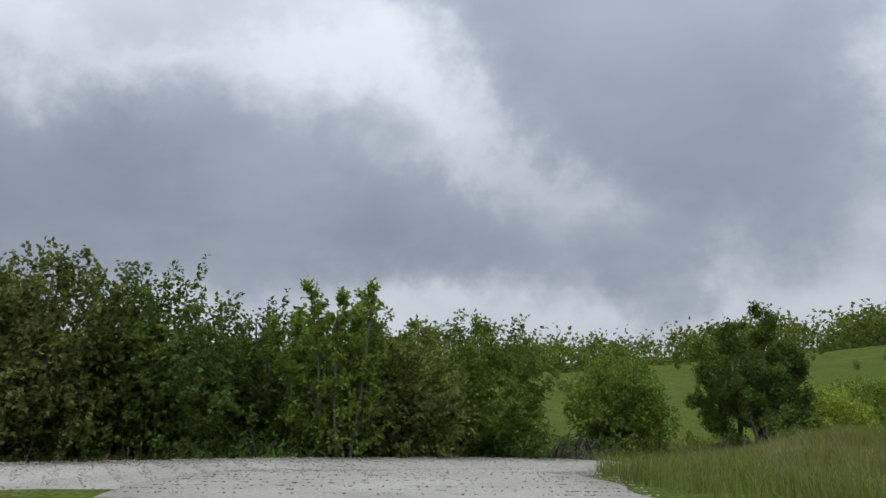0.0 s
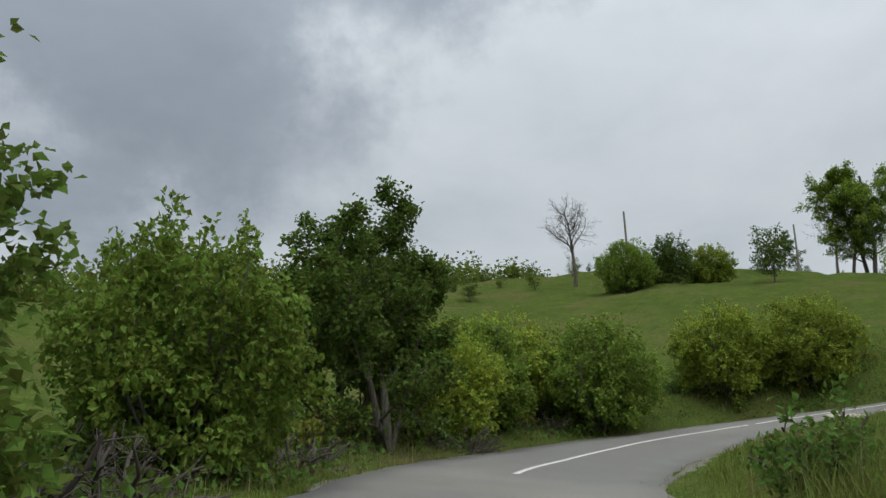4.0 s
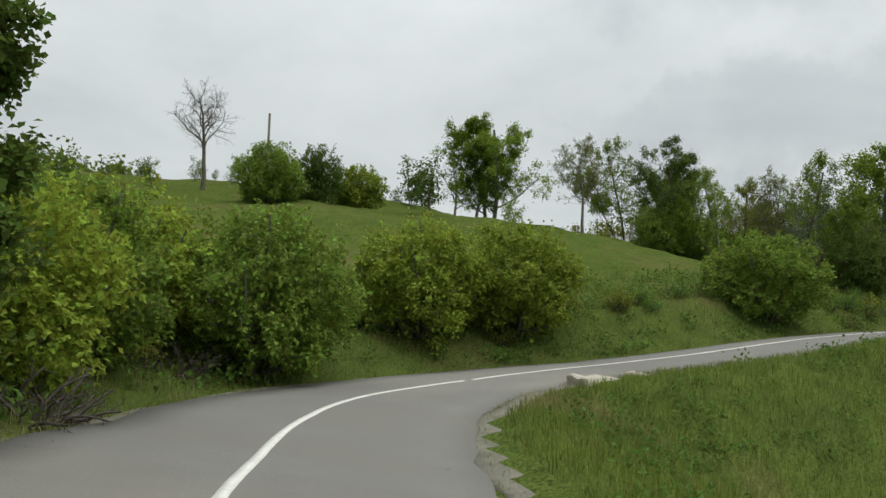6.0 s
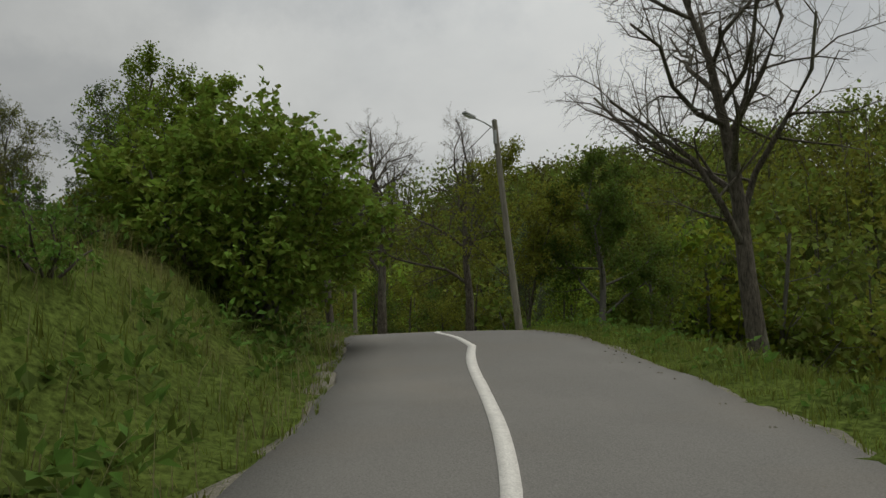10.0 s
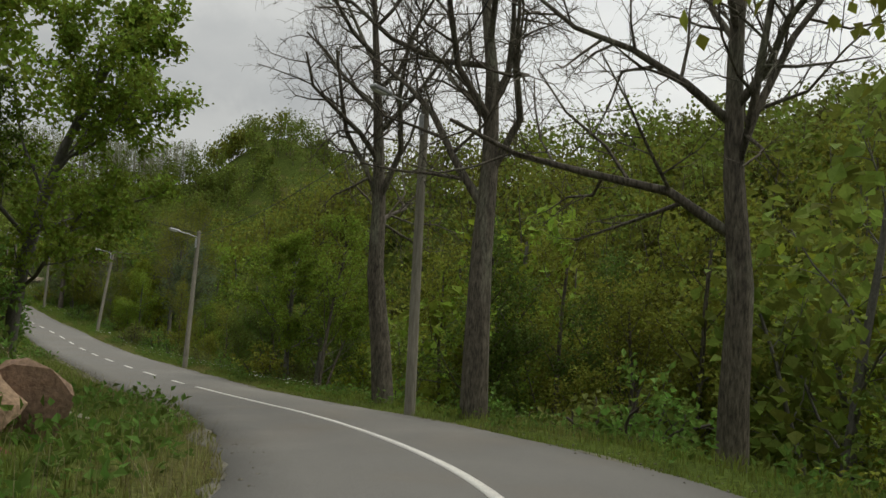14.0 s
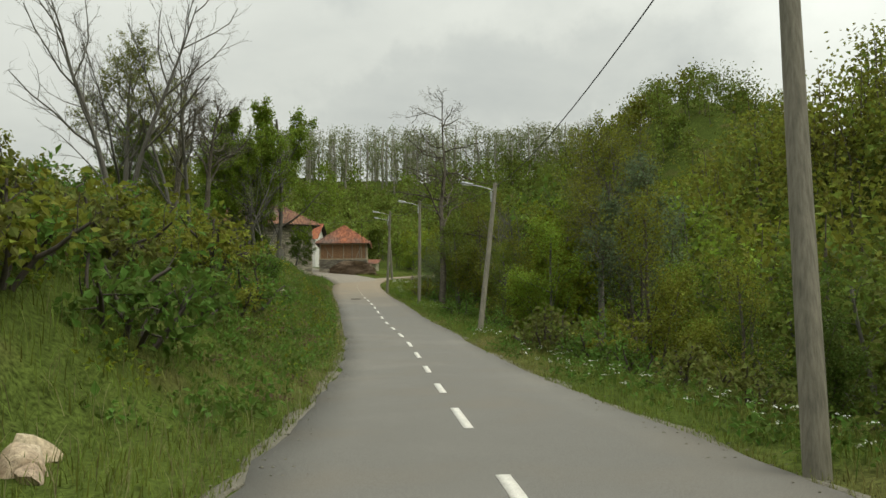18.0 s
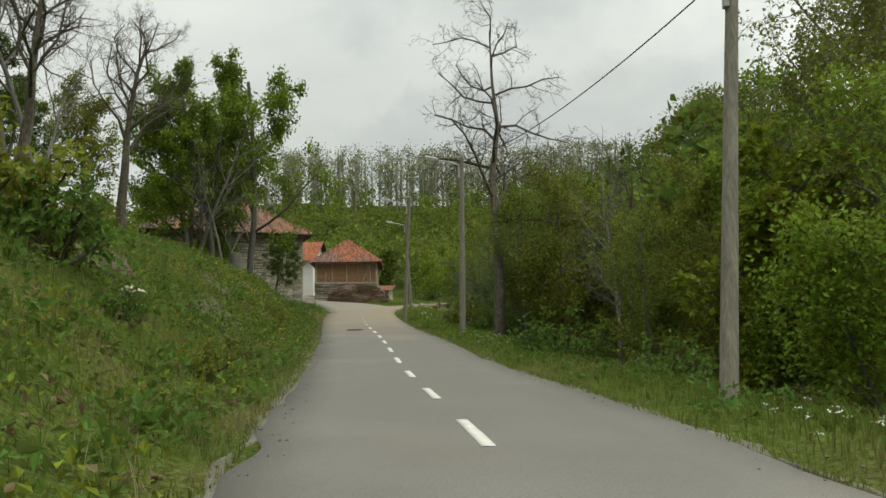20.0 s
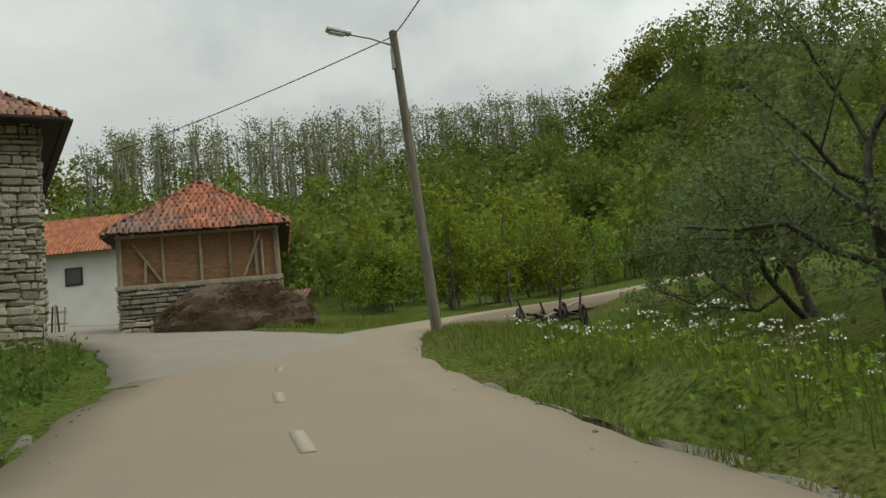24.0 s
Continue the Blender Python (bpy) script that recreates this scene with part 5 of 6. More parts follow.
def stone_house():
    c = Vector((188.9, 44.2, 0))
    u, w = Vector((-0.479, 0.878, 0)), Vector((0.878, 0.479, 0))
    L, Dp, zb, ze, zr = 12.6, 8.2, 8.8, 16.0, 19.3
    ob = empty("stone_house", Matrix.Identity(4), "old rubble stone house with a red clay tile hip roof", "house")
    P = [c, c + u * L, c + u * L + w * Dp, c + w * Dp]

    def up(p, z):
        return (p.x, p.y, z)

    V = [up(p, zb) for p in P] + [up(p, ze) for p in P]
    Q = [c + u * 0.35 + w * 0.35, c + u * (L - 0.35) + w * 0.35, c + u * (L - 0.35) + w * (Dp - 0.35), c + u * 0.35 + w * (Dp - 0.35)]
    V += [up(p, zb) for p in Q] + [up(p, ze) for p in Q]
    F = []
    for i in range(4):
        j = (i + 1) % 4
        F += [(i, j, 4 + j, 4 + i), (8 + j, 8 + i, 12 + i, 12 + j), (4 + i, 4 + j, 12 + j, 12 + i)]
    wall = mpart("wall", mesh_tris("house_wall", np.array(V), np.array(F), M_MORTAR), ob, "rubble stone wall with wide dark joints")
    stone_wall(wall, up(P[1] - w * 0.03, zb), -u, L, ze - zb, 0, 31, 0.2)
    stone_wall(wall, up(P[0] - u * 0.03, zb), w, Dp, ze - zb, 0, 32, 0.2)
    # the corner that the road passes: stones one by one
    stone_wall(wall, up(P[0] + u * 3.2 - w * 0.07, zb + 0.4), -u, 3.25, 5.0, 280, 33, 0.2)
    o = 0.75
    E = [c - u * o - w * o, c + u * (L + o) - w * o, c + u * (L + o) + w * (Dp + o), c - u * o + w * (Dp + o)]
    R0, R1 = c + u * 4.4 + w * (Dp / 2), c + u * (L - 4.4) + w * (Dp / 2)
    zz = ze - 0.15
    pts = [up(p, zz) for p in E] + [up(R0, zr), up(R1, zr)]
    me = mesh_tris("roof_boards", np.array(pts), np.array([(0, 1, 5), (0, 5, 4), (1, 2, 5), (2, 3, 4), (2, 4, 5), (3, 0, 4), (0, 2, 1), (0, 3, 2)]), M_DARKWOOD)
    roof = mpart("roof", me, ob, "hip roof of faded red clay tiles")
    tile_slope(roof, pts[1], pts[0], pts[4], pts[5], TILEF, 250, 34, 0.9, M_TILEF)
    tile_slope(roof, pts[0], pts[3], pts[4], pts[4], TILEF, 0, 35, 0.9, M_TILEF)
    tile_slope(roof, pts[2], pts[1], pts[5], pts[5], TILEF, 0, 36, 0.9, M_TILEF)
    bm = bmesh.new()
    for a, b in ((0, 1), (3, 0)):
        p, q = Vector(pts[a]), Vector(pts[b])
        box(bm, 0.06, 0.2, (q - p).length, Matrix.Translation(p - Vector((0, 0, 0.02))) @ (q - p).to_track_quat("Z", "X").to_matrix().to_4x4())
    part("eave_board", bm, M_DARKWOOD, roof)
    return ob


stone_house()


def white_house():
    x0, y0, y1, zb, ze, zr = 212.5, 50.0, 62.0, 11.8, 16.9, 19.3
    ob = empty("white_house", Matrix.Identity(4), "long whitewashed farm building with an orange tile roof", "house")
    bm = bmesh.new()
    box(bm, 6.0, y1 - y0, ze - zb, Matrix.Translation((x0 + 3, (y0 + y1) / 2, zb)))
    part("wall", bm, M_WHITEWASH, ob, "whitewashed wall with stained foot")
    A, B = (x0 - 0.6, y1 + 0.5, ze - 0.2), (x0 - 0.6, y0 - 0.5, ze - 0.2)
    C, D = (x0 + 3, y0 - 0.5, zr), (x0 + 3, y1 + 0.5, zr)
    E, F = (x0 + 6.6, y0 - 0.5, ze - 0.2), (x0 + 6.6, y1 + 0.5, ze - 0.2)
    roof = mpart("roof", mesh_tris("roof_boards", np.array([A, B, C, D, E, F]), np.array([(0, 3, 2, 1), (3, 5, 4, 2)]), M_DARKWOOD), ob, "orange clay tile roof")
    tile_slope(roof, B, A, D, C, TILEN, 0, 41, 0.3, M_TILEN)
    for y in (y0 + 0.1, y1 - 0.1):
        bm = bmesh.new()
        bm.faces.new([bm.verts.new(p) for p in ((x0 + 0.05, y, ze - 0.02), (x0 + 5.95, y, ze - 0.02), (x0 + 3, y, zr - 0.1))])
        part("gable", bm, M_WHITEWASH, ob)
    for y in (58.6, 53.0):
        bm = bmesh.new()
        box(bm, 0.08, 0.95, 1.0, Matrix.Translation((x0 - 0.01, y, 15.0)), 0.01)
        win = part("window", bm, M_DARKWOOD, ob, "small dark wooden window")
        bm = bmesh.new()
        box(bm, 0.04, 0.75, 0.8, Matrix.Translation((x0 - 0.05, y, 15.1)))
        part("pane", bm, M_GLASS, win)
    return ob


white_house()


def shed():
    ob = empty("shed", Matrix.Identity(4), "low stone shed with a small red tile roof", "shed")
    bm = bmesh.new()
    box(bm, 2.4, 1.9, 1.9, Matrix.Translation((213.2, 41.9, 11.2)))
    part("wall", bm, M_STONE, ob)
    A, B, C, D = (211.7, 43.2, 12.9), (211.7, 40.6, 12.9), (214.7, 40.6, 13.7), (214.7, 43.2, 13.7)
    roof = mpart("roof", mesh_tris("shed_roof", np.array([A, B, C, D]), np.array([(0, 1, 2, 3)]), M_DARKWOOD), ob)
    tile_slope(roof, B, A, D, C, TILE, 0, 51, 1.0)


shed()


def heap(name, label, category, x, y, sx, sy, h, mat, seed, strands=0, smat=None):
    """A lumpy mound, with straw-like strands lying on it."""
    bm = bmesh.new()
    bmesh.ops.create_icosphere(bm, subdivisions=4, radius=1.0)
    for v in bm.verts:
        n = 1 + 0.22 * noise.noise(v.co * 1.8 + Vector((seed, 0, 0))) + 0.10 * noise.noise(v.co * 6 + Vector((seed, 3, 0))) + 0.05 * noise.noise(v.co * 15)
        v.co = Vector((v.co.x * sx * n, v.co.y * sy * n, max(v.co.z, -0.15) * h * n))
    ob = empty(name, pose(x, y, land_at(x, y)), label, category)
    part("mound", bm, mat, ob)
    if strands:
        r = np.random.default_rng(seed)
        a, k = r.uniform(0, 6.28, strands), np.sqrt(r.uniform(0, 1, strands))
        P = np.stack([sx * k * np.cos(a), sy * k * np.sin(a), h * np.sqrt(np.maximum(1 - k * k, 0)) * 1.02], 1)
        v, f = leaf_mesh(P, r.normal(0, 1, (strands, 3)) * np.array([1, 1, 0.3]), 0.3, 0.03, r, 0.2)
        mpart("straw", mesh_tris("straw", v, f, smat or mat), ob)["kind"] = "stuff"
    return ob


heap("manure_heap", "broad heap of dark brown old manure and straw against the granary", "heap", 198.6, 41.4, 1.4, 3.0, 1.55, M_DUNG, 5, 7000, M_STRAW)

# ---- woods: undergrowth, far wooded slopes, the grove on the ridge ----
def far_wood(name, label, spots, heights, mats, leaves, leaf, seed, crown_from=0.25, slim=0.28, trunk=0.1):
    """Many small far trees as one object: thin trunks and clouds of leaf blades."""
    r = np.random.default_rng(seed)
    P, D, br = [], [], []
    for (x, y, z), h in zip(spots, heights):
        br.append((np.array([(x, y, z - 0.5), (x + r.normal(0, 0.2), y + r.normal(0, 0.2), z + h * 0.5), (x + r.normal(0, 0.4), y + r.normal(0, 0.4), z + h * 0.92)]), np.array([trunk, trunk * 0.7, trunk * 0.25]) * h / 9))
        k = int(leaves * r.uniform(0.7, 1.3))
        # uneven clumps round the trunk
        m = 12
        cz = r.uniform(crown_from, 0.95, m)
        ca = r.uniform(0, 6.28, m)
        cr = slim * h * np.sin(np.pi * np.clip((cz - crown_from) / (1.02 - crown_from), 0.12, 0.95)) * r.uniform(0.3, 1.0, m)
        c = np.stack([x + cr * np.cos(ca), y + cr * np.sin(ca), z + cz * h], 1)
        q = c[r.integers(0, m, k)] + r.normal(0, 1, (k, 3)) * np.array([0.10, 0.10, 0.085]) * h * slim / 0.28
        P.append(q)
        D.append(r.normal(0, 1, (k, 3)))
    v1, f1 = leaf_mesh(np.concatenate(P), np.concatenate(D), leaf, leaf * 0.8, r, 0.3)
    v2, f2 = tubes(br, 4)
    f2 = np.concatenate([f2[:, [0, 1, 2]], f2[:, [0, 2, 3]]], 0)
    ob = new(name, mesh_tris(name, np.concatenate([v1, v2]), np.concatenate([f1, f2 + len(v1)]), mats, index=np.r_[np.zeros(len(f1)), np.ones(len(f2))]))
    return tagged(ob, label, "wood", kind="stuff")


def scatter(n, x0, x1, y0, y1, seed, test=None):
    r = np.random.default_rng(seed)
    x, y = r.uniform(x0, x1, n), r.uniform(y0, y1, n)
    if test is not None:
        k = test(x, y)
        x, y = x[k], y[k]
    z = land(x, y)
    return list(zip(x, y, z)), r


CLY = lambda x: np.interp(x, CL[:, 0], CL[:, 1])
sp, r9 = scatter(760, 52, 235, -150, 2, 91, lambda x, y: (CLY(x) - y > 24) & ~((x > 186) & (y > 2)))
far_wood("wooded_slope", "wooded valley side in mixed spring greens", sp, r9.uniform(7, 12, len(sp)), [M_FARWOOD, M_BARK], 150, 0.68, 92, 0.35)
sp, r9 = scatter(1500, 48, 205, -60, 6, 109, lambda x, y: (CLY(x) - y > 19) & (CLY(x) - y < 62))
sp = sp[:430]
far_wood("wooded_slope", "steep wooded slope across the stream in olive and green", sp, r9.uniform(7.5, 12, len(sp)), [M_OLIVE, M_BARK], 170, 0.5, 110, 0.3)
# these crowns take the darkened olive, with the wood's shade in the colour
sp, r9 = scatter(360, 40, 235, -150, -6, 97, lambda x, y: (CLY(x) - y > 26))
far_wood("wooded_slope", "wooded valley side with olive crowns, coloured dark as in shade", sp, r9.uniform(6, 10, len(sp)), [M_SLOPESHADE, M_BARK], 150, 0.62, 98, 0.4)
sp, r9 = scatter(430, 222, 306, -60, 130, 93, lambda x, y: (np.abs(y - CLY(x)) > 9))
far_wood("wooded_ridge", "dense green wooded hillside beyond the village", sp, r9.uniform(6, 9.5, len(sp)), [M_FARWOOD, M_BARK], 190, 0.7, 94)
sp, r9 = scatter(170, 306, 338, 2, 92, 95)
far_wood("ridge_grove", "grove of tall slim pale trees along the ridge", sp, r9.uniform(13, 17, len(sp)), [M_FARGROVE, M_GROVEBARK], 330, 0.42, 96, 0.14, 0.15, 0.15)
sp, r9 = scatter(1700, -130, 300, 112, 225, 99, lambda x, y: (y > 122 + 0.10 * x + 10 * np.sin(x * 0.05)) & (y < 165 + 0.10 * x))
sp = sp[:760]
far_wood("hill_wood", "distant woodland along the top of the hill", sp, r9.uniform(4, 7, len(sp)), [M_FARWOOD, M_BARKG], 140, 0.85, 100, -0.05, 0.5)
def off_road(x, y, gap):
    return near_dist(np.stack([x, y], 1), CL[::2])[0] > gap


sp, r9 = scatter(330, 205, 330, -80, 34, 105, lambda x, y: off_road(x, y, 8) & (x - 0.9 * y > 222))
far_wood("wooded_hill", "steep hillside covered with mixed spring-green trees", sp, r9.uniform(7, 11, len(sp)), [M_FARWOOD, M_BARK], 230, 0.6, 106)
sp, r9 = scatter(150, 306, 340, -60, 150, 107, lambda x, y: (y < 2) | (y > 92))
far_wood("wooded_ridge", "low mixed woodland along the ridge", sp, r9.uniform(7, 10, len(sp)), [M_OLIVE, M_BARKG], 130, 1.0, 108)
sp, r9 = scatter(150, 203, 246, -4, 38, 101, lambda x, y: off_road(x, y, 4.6) & (near_dist(np.stack([x, y], 1), BRANCH_L)[0] > 6) & ~((x < 213) & (y > 33)) & (x + y > 236))
for (x, y, z), h in zip(sp, r9.uniform(0.55, 0.8, len(sp))):
    put(("mini0", "mini2", "mini0", "mini3")[int(h * 100) % 4], x, y, h, z=z, label="small orchard tree in fresh spring leaf on grass", group="orchard trees")
# bushes on the hill field, along its old terraces
r9 = np.random.default_rng(103)
sp = []
for row in (68, 82, 97, 112):
    for x in np.arange(-20, 135, 4.2):
        if r9.uniform() < 0.72:
            xx, yy = x + r9.normal(0, 1.5), row + 0.06 * x + 3.5 * math.sin(x * 0.07 + row) + r9.normal(0, 1.2)
            sp.append((xx, yy, land_at(xx, yy)))
for (x, y, z), h in zip(sp, r9.uniform(0.14, 0.42, len(sp))):
    put(("mini1", "mini2", "mini2", "mini1")[int(h * 1000) % 4], x, y, h, z=z, tall=0.75, label="rounded field bush on the hill terraces", group="field bushes")
# undergrowth at the foot of the hedge and along both verges
for i in range(30):
    x = -17 + 44 * (i + r9.uniform(0, 1)) / 30
    put("shrub%d" % r9.integers(0, 3), x, float(CLY(x)) + r9.uniform(4.4, 6.2) / max(0.55, float(np.interp(x, CL[:, 0], CLN[:, 1]))), r9.uniform(0.55, 0.95), group="verge shrubs")
for i in range(20):
    x = 27 + 24 * (i + r9.uniform(0, 1)) / 20
    out = r9.uniform(3.2, 5.6)
    k = np.abs(CL[:, 0] - x).argmin()
    put("shrub%d" % r9.integers(0, 3), CL[k, 0] + CLN[k, 0] * out, CL[k, 1] + CLN[k, 1] * out, r9.uniform(0.35, 0.6), group="bank shrubs")
for i in range(95):
    x = 46 + 86 * (i + r9.uniform(0, 1)) / 95
    off = (6.7 if 76 < x < 98 else 5.2) + (13 if x > 60 else 1.5) * r9.uniform(0, 1) ** 1.4
    if not (61 < x < 74 and off < 8.5):
        put("shrub%d" % r9.integers(0, 3), x, float(CLY(x)) + off, r9.uniform(0.7, 1.5) * (0.42 if x < 61 else 1.0), group="bank shrubs")
for i in range(110):
    x = 57 + 117 * (i + r9.uniform(0, 1)) / 110
    off = 4.6 + 6.5 * r9.uniform(0, 1)
    put("shrub%d" % r9.integers(0, 3), x, float(CLY(x)) - off, r9.uniform(0.7, 1.4), group="verge shrubs")
for i in range(64):
    x = r9.uniform(112, 178)
    put("shrub%d" % r9.integers(0, 3), x, float(CLY(x)) + 3.8 + 10 * r9.uniform(0, 1) ** 1.5, r9.uniform(0.18, 0.5), group="bank shrubs")
for x, y, s in ((11.5, 21.0, 0.8), (13.6, 22.6, 0.9), (12.6, 18.6, 0.8), (9.4, 22.8, 0.6)):
    put("shrub0", x, y, s, group="verge shrubs")
for x, y, s in ((3.3, 27.2, 1.0), (4.6, 28.6, 0.8), (9.0, 32.6, 0.8), (17.0, 37.2, 0.7), (24.0, 41.0, 0.7), (62.5, 10.8, 1.0)):
    put("brush", x, y, s)
# tall trees of the slope below the village, and shrubs on the brow of the cut bank
put("oakbud", 143.6, 12.6, 1.4, turn=30)
put("bud1", 147.5, 11.5, 1.5, turn=80)
for i, (x, y, s) in enumerate(((88.0, 23.7, 0.9), (89.9, 24.0, 1.1), (92.2, 24.2, 0.9), (94.6, 24.5, 1.2), (97.6, 25.0, 1.0), (101.6, 25.6, 1.1), (105.5, 26.3, 1.0), (110.0, 27.2, 1.2))):
    put("shrub%d" % (i % 3), x, y, s, group="bank shrubs")

# ---- grass, weeds and flowers along the verges ----
def blades(name, label, x, y, height, width, mat, seed, lean=0.65):
    """Grass as thin bent blades."""
    r = np.random.default_rng(seed)
    n = len(x)
    z = land(x, y)
    p = np.stack([x, y, z - 0.02], 1)
    a = r.uniform(0, 6.28, n)
    side = np.stack([np.cos(a), np.sin(a), 0 * a], 1)
    w = (width * r.uniform(0.6, 1.3, n))[:, None]
    d = np.stack([-np.sin(a), np.cos(a), 0 * a], 1) * (lean * height * r.uniform(0.1, 1.4, n))[:, None]
    up = np.array([[0, 0, 1.0]]) * height[:, None]
    mid = p + up * 0.6 + d * 0.35
    V = np.stack([p - side * w, p + side * w, mid - side * w * 0.7, mid + side * w * 0.7, p + up + d], 1).reshape(-1, 3)
    k = np.arange(n)[:, None] * 5
    ob = new(name, mesh_tris(name, V, np.concatenate([k + [0, 1, 3], k + [0, 3, 2], k + [2, 3, 4]], 0), mat))
    return tagged(ob, label, "grass", kind="stuff")


def verge_points(n, x0, x1, sgn, emin, emax, power, seed):
    """Points beside the road: e metres out from its edge."""
    r = np.random.default_rng(seed)
    s = r.uniform(s_at(x0), s_at(x1), n)
    e = emin + (emax - emin) * r.uniform(0, 1, n) ** power
    x, y, h = np.interp(s, S, CL[:, 0]), np.interp(s, S, CL[:, 1]), np.interp(s, S, EDGE_N if sgn > 0 else EDGE_S)
    nx, ny = np.interp(s, S, CLN[:, 0]), np.interp(s, S, CLN[:, 1])
    x, y = x + sgn * nx * (h + e), y + sgn * ny * (h + e)
    P = np.stack([x, y], 1)
    ok = (near_dist(P, TRACK[::2])[0] > 3.6) & (near_dist(P, BRANCH_L[::2])[0] > 3.2) & (near_dist(P, CL[::2])[0] > h + 0.02)
    return x[ok], y[ok], e[ok], r


x, y, e, r10 = verge_points(125000, -16, 200, 1, 0.03, 8.0, 1.7, 201)
ok = ~((x > 77) & (x < 97.5) & (e > 2.3) & (e < 3.9)) | (r10.uniform(0, 1, len(x)) < 0.2)
x, y, e = x[ok], y[ok], e[ok]
blades("bank_grass", "rough green grass on the upper verge and bank", x, y, (0.10 + 0.06 * np.minimum(e, 3)) * r10.uniform(0.6, 1.5, len(x)), 0.007, M_BLADE, 202)
x, y, e, r10 = verge_points(115000, 9, 200, -1, 0.03, 8.0, 1.7, 203)
ok = ~((x > 13) & (x < 31) & (e < 0.75)) | (r10.uniform(0, 1, len(x)) < 0.12)
x, y, e = x[ok], y[ok], e[ok]
blades("verge_grass", "rough green grass on the lower verge", x, y, (0.11 + 0.07 * np.minimum(e, 3)) * r10.uniform(0.6, 1.5, len(x)), 0.007, M_BLADE, 204)
r10 = np.random.default_rng(205)


def on_mound(x, y):
    """Beside the track and south of the road, where the tall grass grows."""
    d, k = near_dist(np.stack([x, y], 1), CL)
    return (x > np.interp(y, [0, 10, 14, 20, 26], [3.1, 3.2, 2.6, 3.4, 6.0])) & (d > EDGE_S[k] + 0.25) & (((np.stack([x, y], 1) - CL[k]) * CLN[k]).sum(1) < 0)


x, y = r10.normal(7.4, 3.2, 70000), r10.normal(16.5, 4.2, 70000)
ok = on_mound(x, y) & (y > 9.5)
x, y = x[ok], y[ok]
blades("tall_grass", "tall seeding grass on the mound beside the track", x, y, r10.uniform(0.12, 0.5, len(x)), 0.006, M_BLADE, 206, 0.8)
x, y = r10.uniform(2.6, 14, 5200), r10.uniform(10, 24, 5200)
ok = on_mound(x, y)
blades("dry_grass", "pale dry grass stalks with seed heads", x[ok], y[ok], r10.uniform(0.3, 0.75, ok.sum()), 0.003, M_DRY, 207, 0.5)
x, y = r10.uniform(14, 44, 22000), r10.uniform(20, 36, 22000)
ok = near_dist(np.stack([x, y], 1), CL[::2])[0] > 4.0
blades("meadow_grass", "short meadow grass inside the bend", x[ok], y[ok], r10.uniform(0.08, 0.3, ok.sum()), 0.012, M_BLADE, 208)
x, y, e, r10 = verge_points(12000, -16, 190, 1, 0.1, 7.0, 1.5, 209)
blades("dry_grass", "pale dry stalks among the bank grass", x, y, r10.uniform(0.2, 0.6, len(x)), 0.004, M_DRY, 210, 0.7)


def weeds(name, label, n, x0, x1, sgn, emax, seed, mat, size=0.16, per=24, tall=0.35):
    x, y, e, r = verge_points(n, x0, x1, sgn, 0.5, emax, 1.1, seed)
    ok = (sgn > 0) | (x > 33) | (e > 1.6)
    x, y = x[ok], y[ok]
    z = land(x, y)
    c = np.stack([x, y, z], 1).repeat(per, 0)
    k = len(c)
    h = np.abs(r.normal(0, 0.55, k)) * tall
    q = c + np.stack([r.normal(0, 0.17, k), r.normal(0, 0.17, k), h], 1)
    v, f = leaf_mesh(q, (q - c) * 2 + r.normal(0, 0.3, (k, 3)) + np.array([0, 0, 0.25]), size, size * 0.62, r, 0.25)
    tagged(new(name, mesh_tris(name, v, f, mat)), label, "weeds", kind="stuff")


weeds("bank_weeds", "broad-leaved weeds and nettles on the bank", 1100, -14, 78, 1, 8.0, 211, M_WEED)
weeds("bank_weeds", "broad-leaved weeds and nettles on the village bank", 500, 104, 186, 1, 8.0, 216, M_WEED)
weeds("verge_weeds", "broad-leaved weeds along the lower verge", 900, 12, 170, -1, 4.5, 212, M_WEED, 0.13, 24, 0.28)
weeds("bank_weeds", "yellow-green spurge and young shoots on the bank", 240, 104, 165, 1, 7.0, 213, M_YELLOWLEAF, 0.1, 24, 0.5)
weeds("bank_weeds", "lush low green weeds and young grass tufts covering the village bank", 900, 106, 184, 1, 9.0, 214, M_WEED, 0.13, 22, 0.22)
weeds("bank_weeds", "dark low leaf rosettes on the earthy bank", 420, 108, 182, 1, 7.0, 217, M_DARK, 0.11, 20, 0.2)
weeds("bank_weeds", "withered brown stalks and leaf litter on the earthy bank", 300, 108, 182, 1, 6.0, 218, M_DRYLEAF, 0.12, 16, 0.12)
weeds("verge_weeds", "lush nettles and goosegrass on the lower verge by the village", 200, 150, 178, -1, 3.0, 215, M_FRESH, 0.10, 26, 0.25)

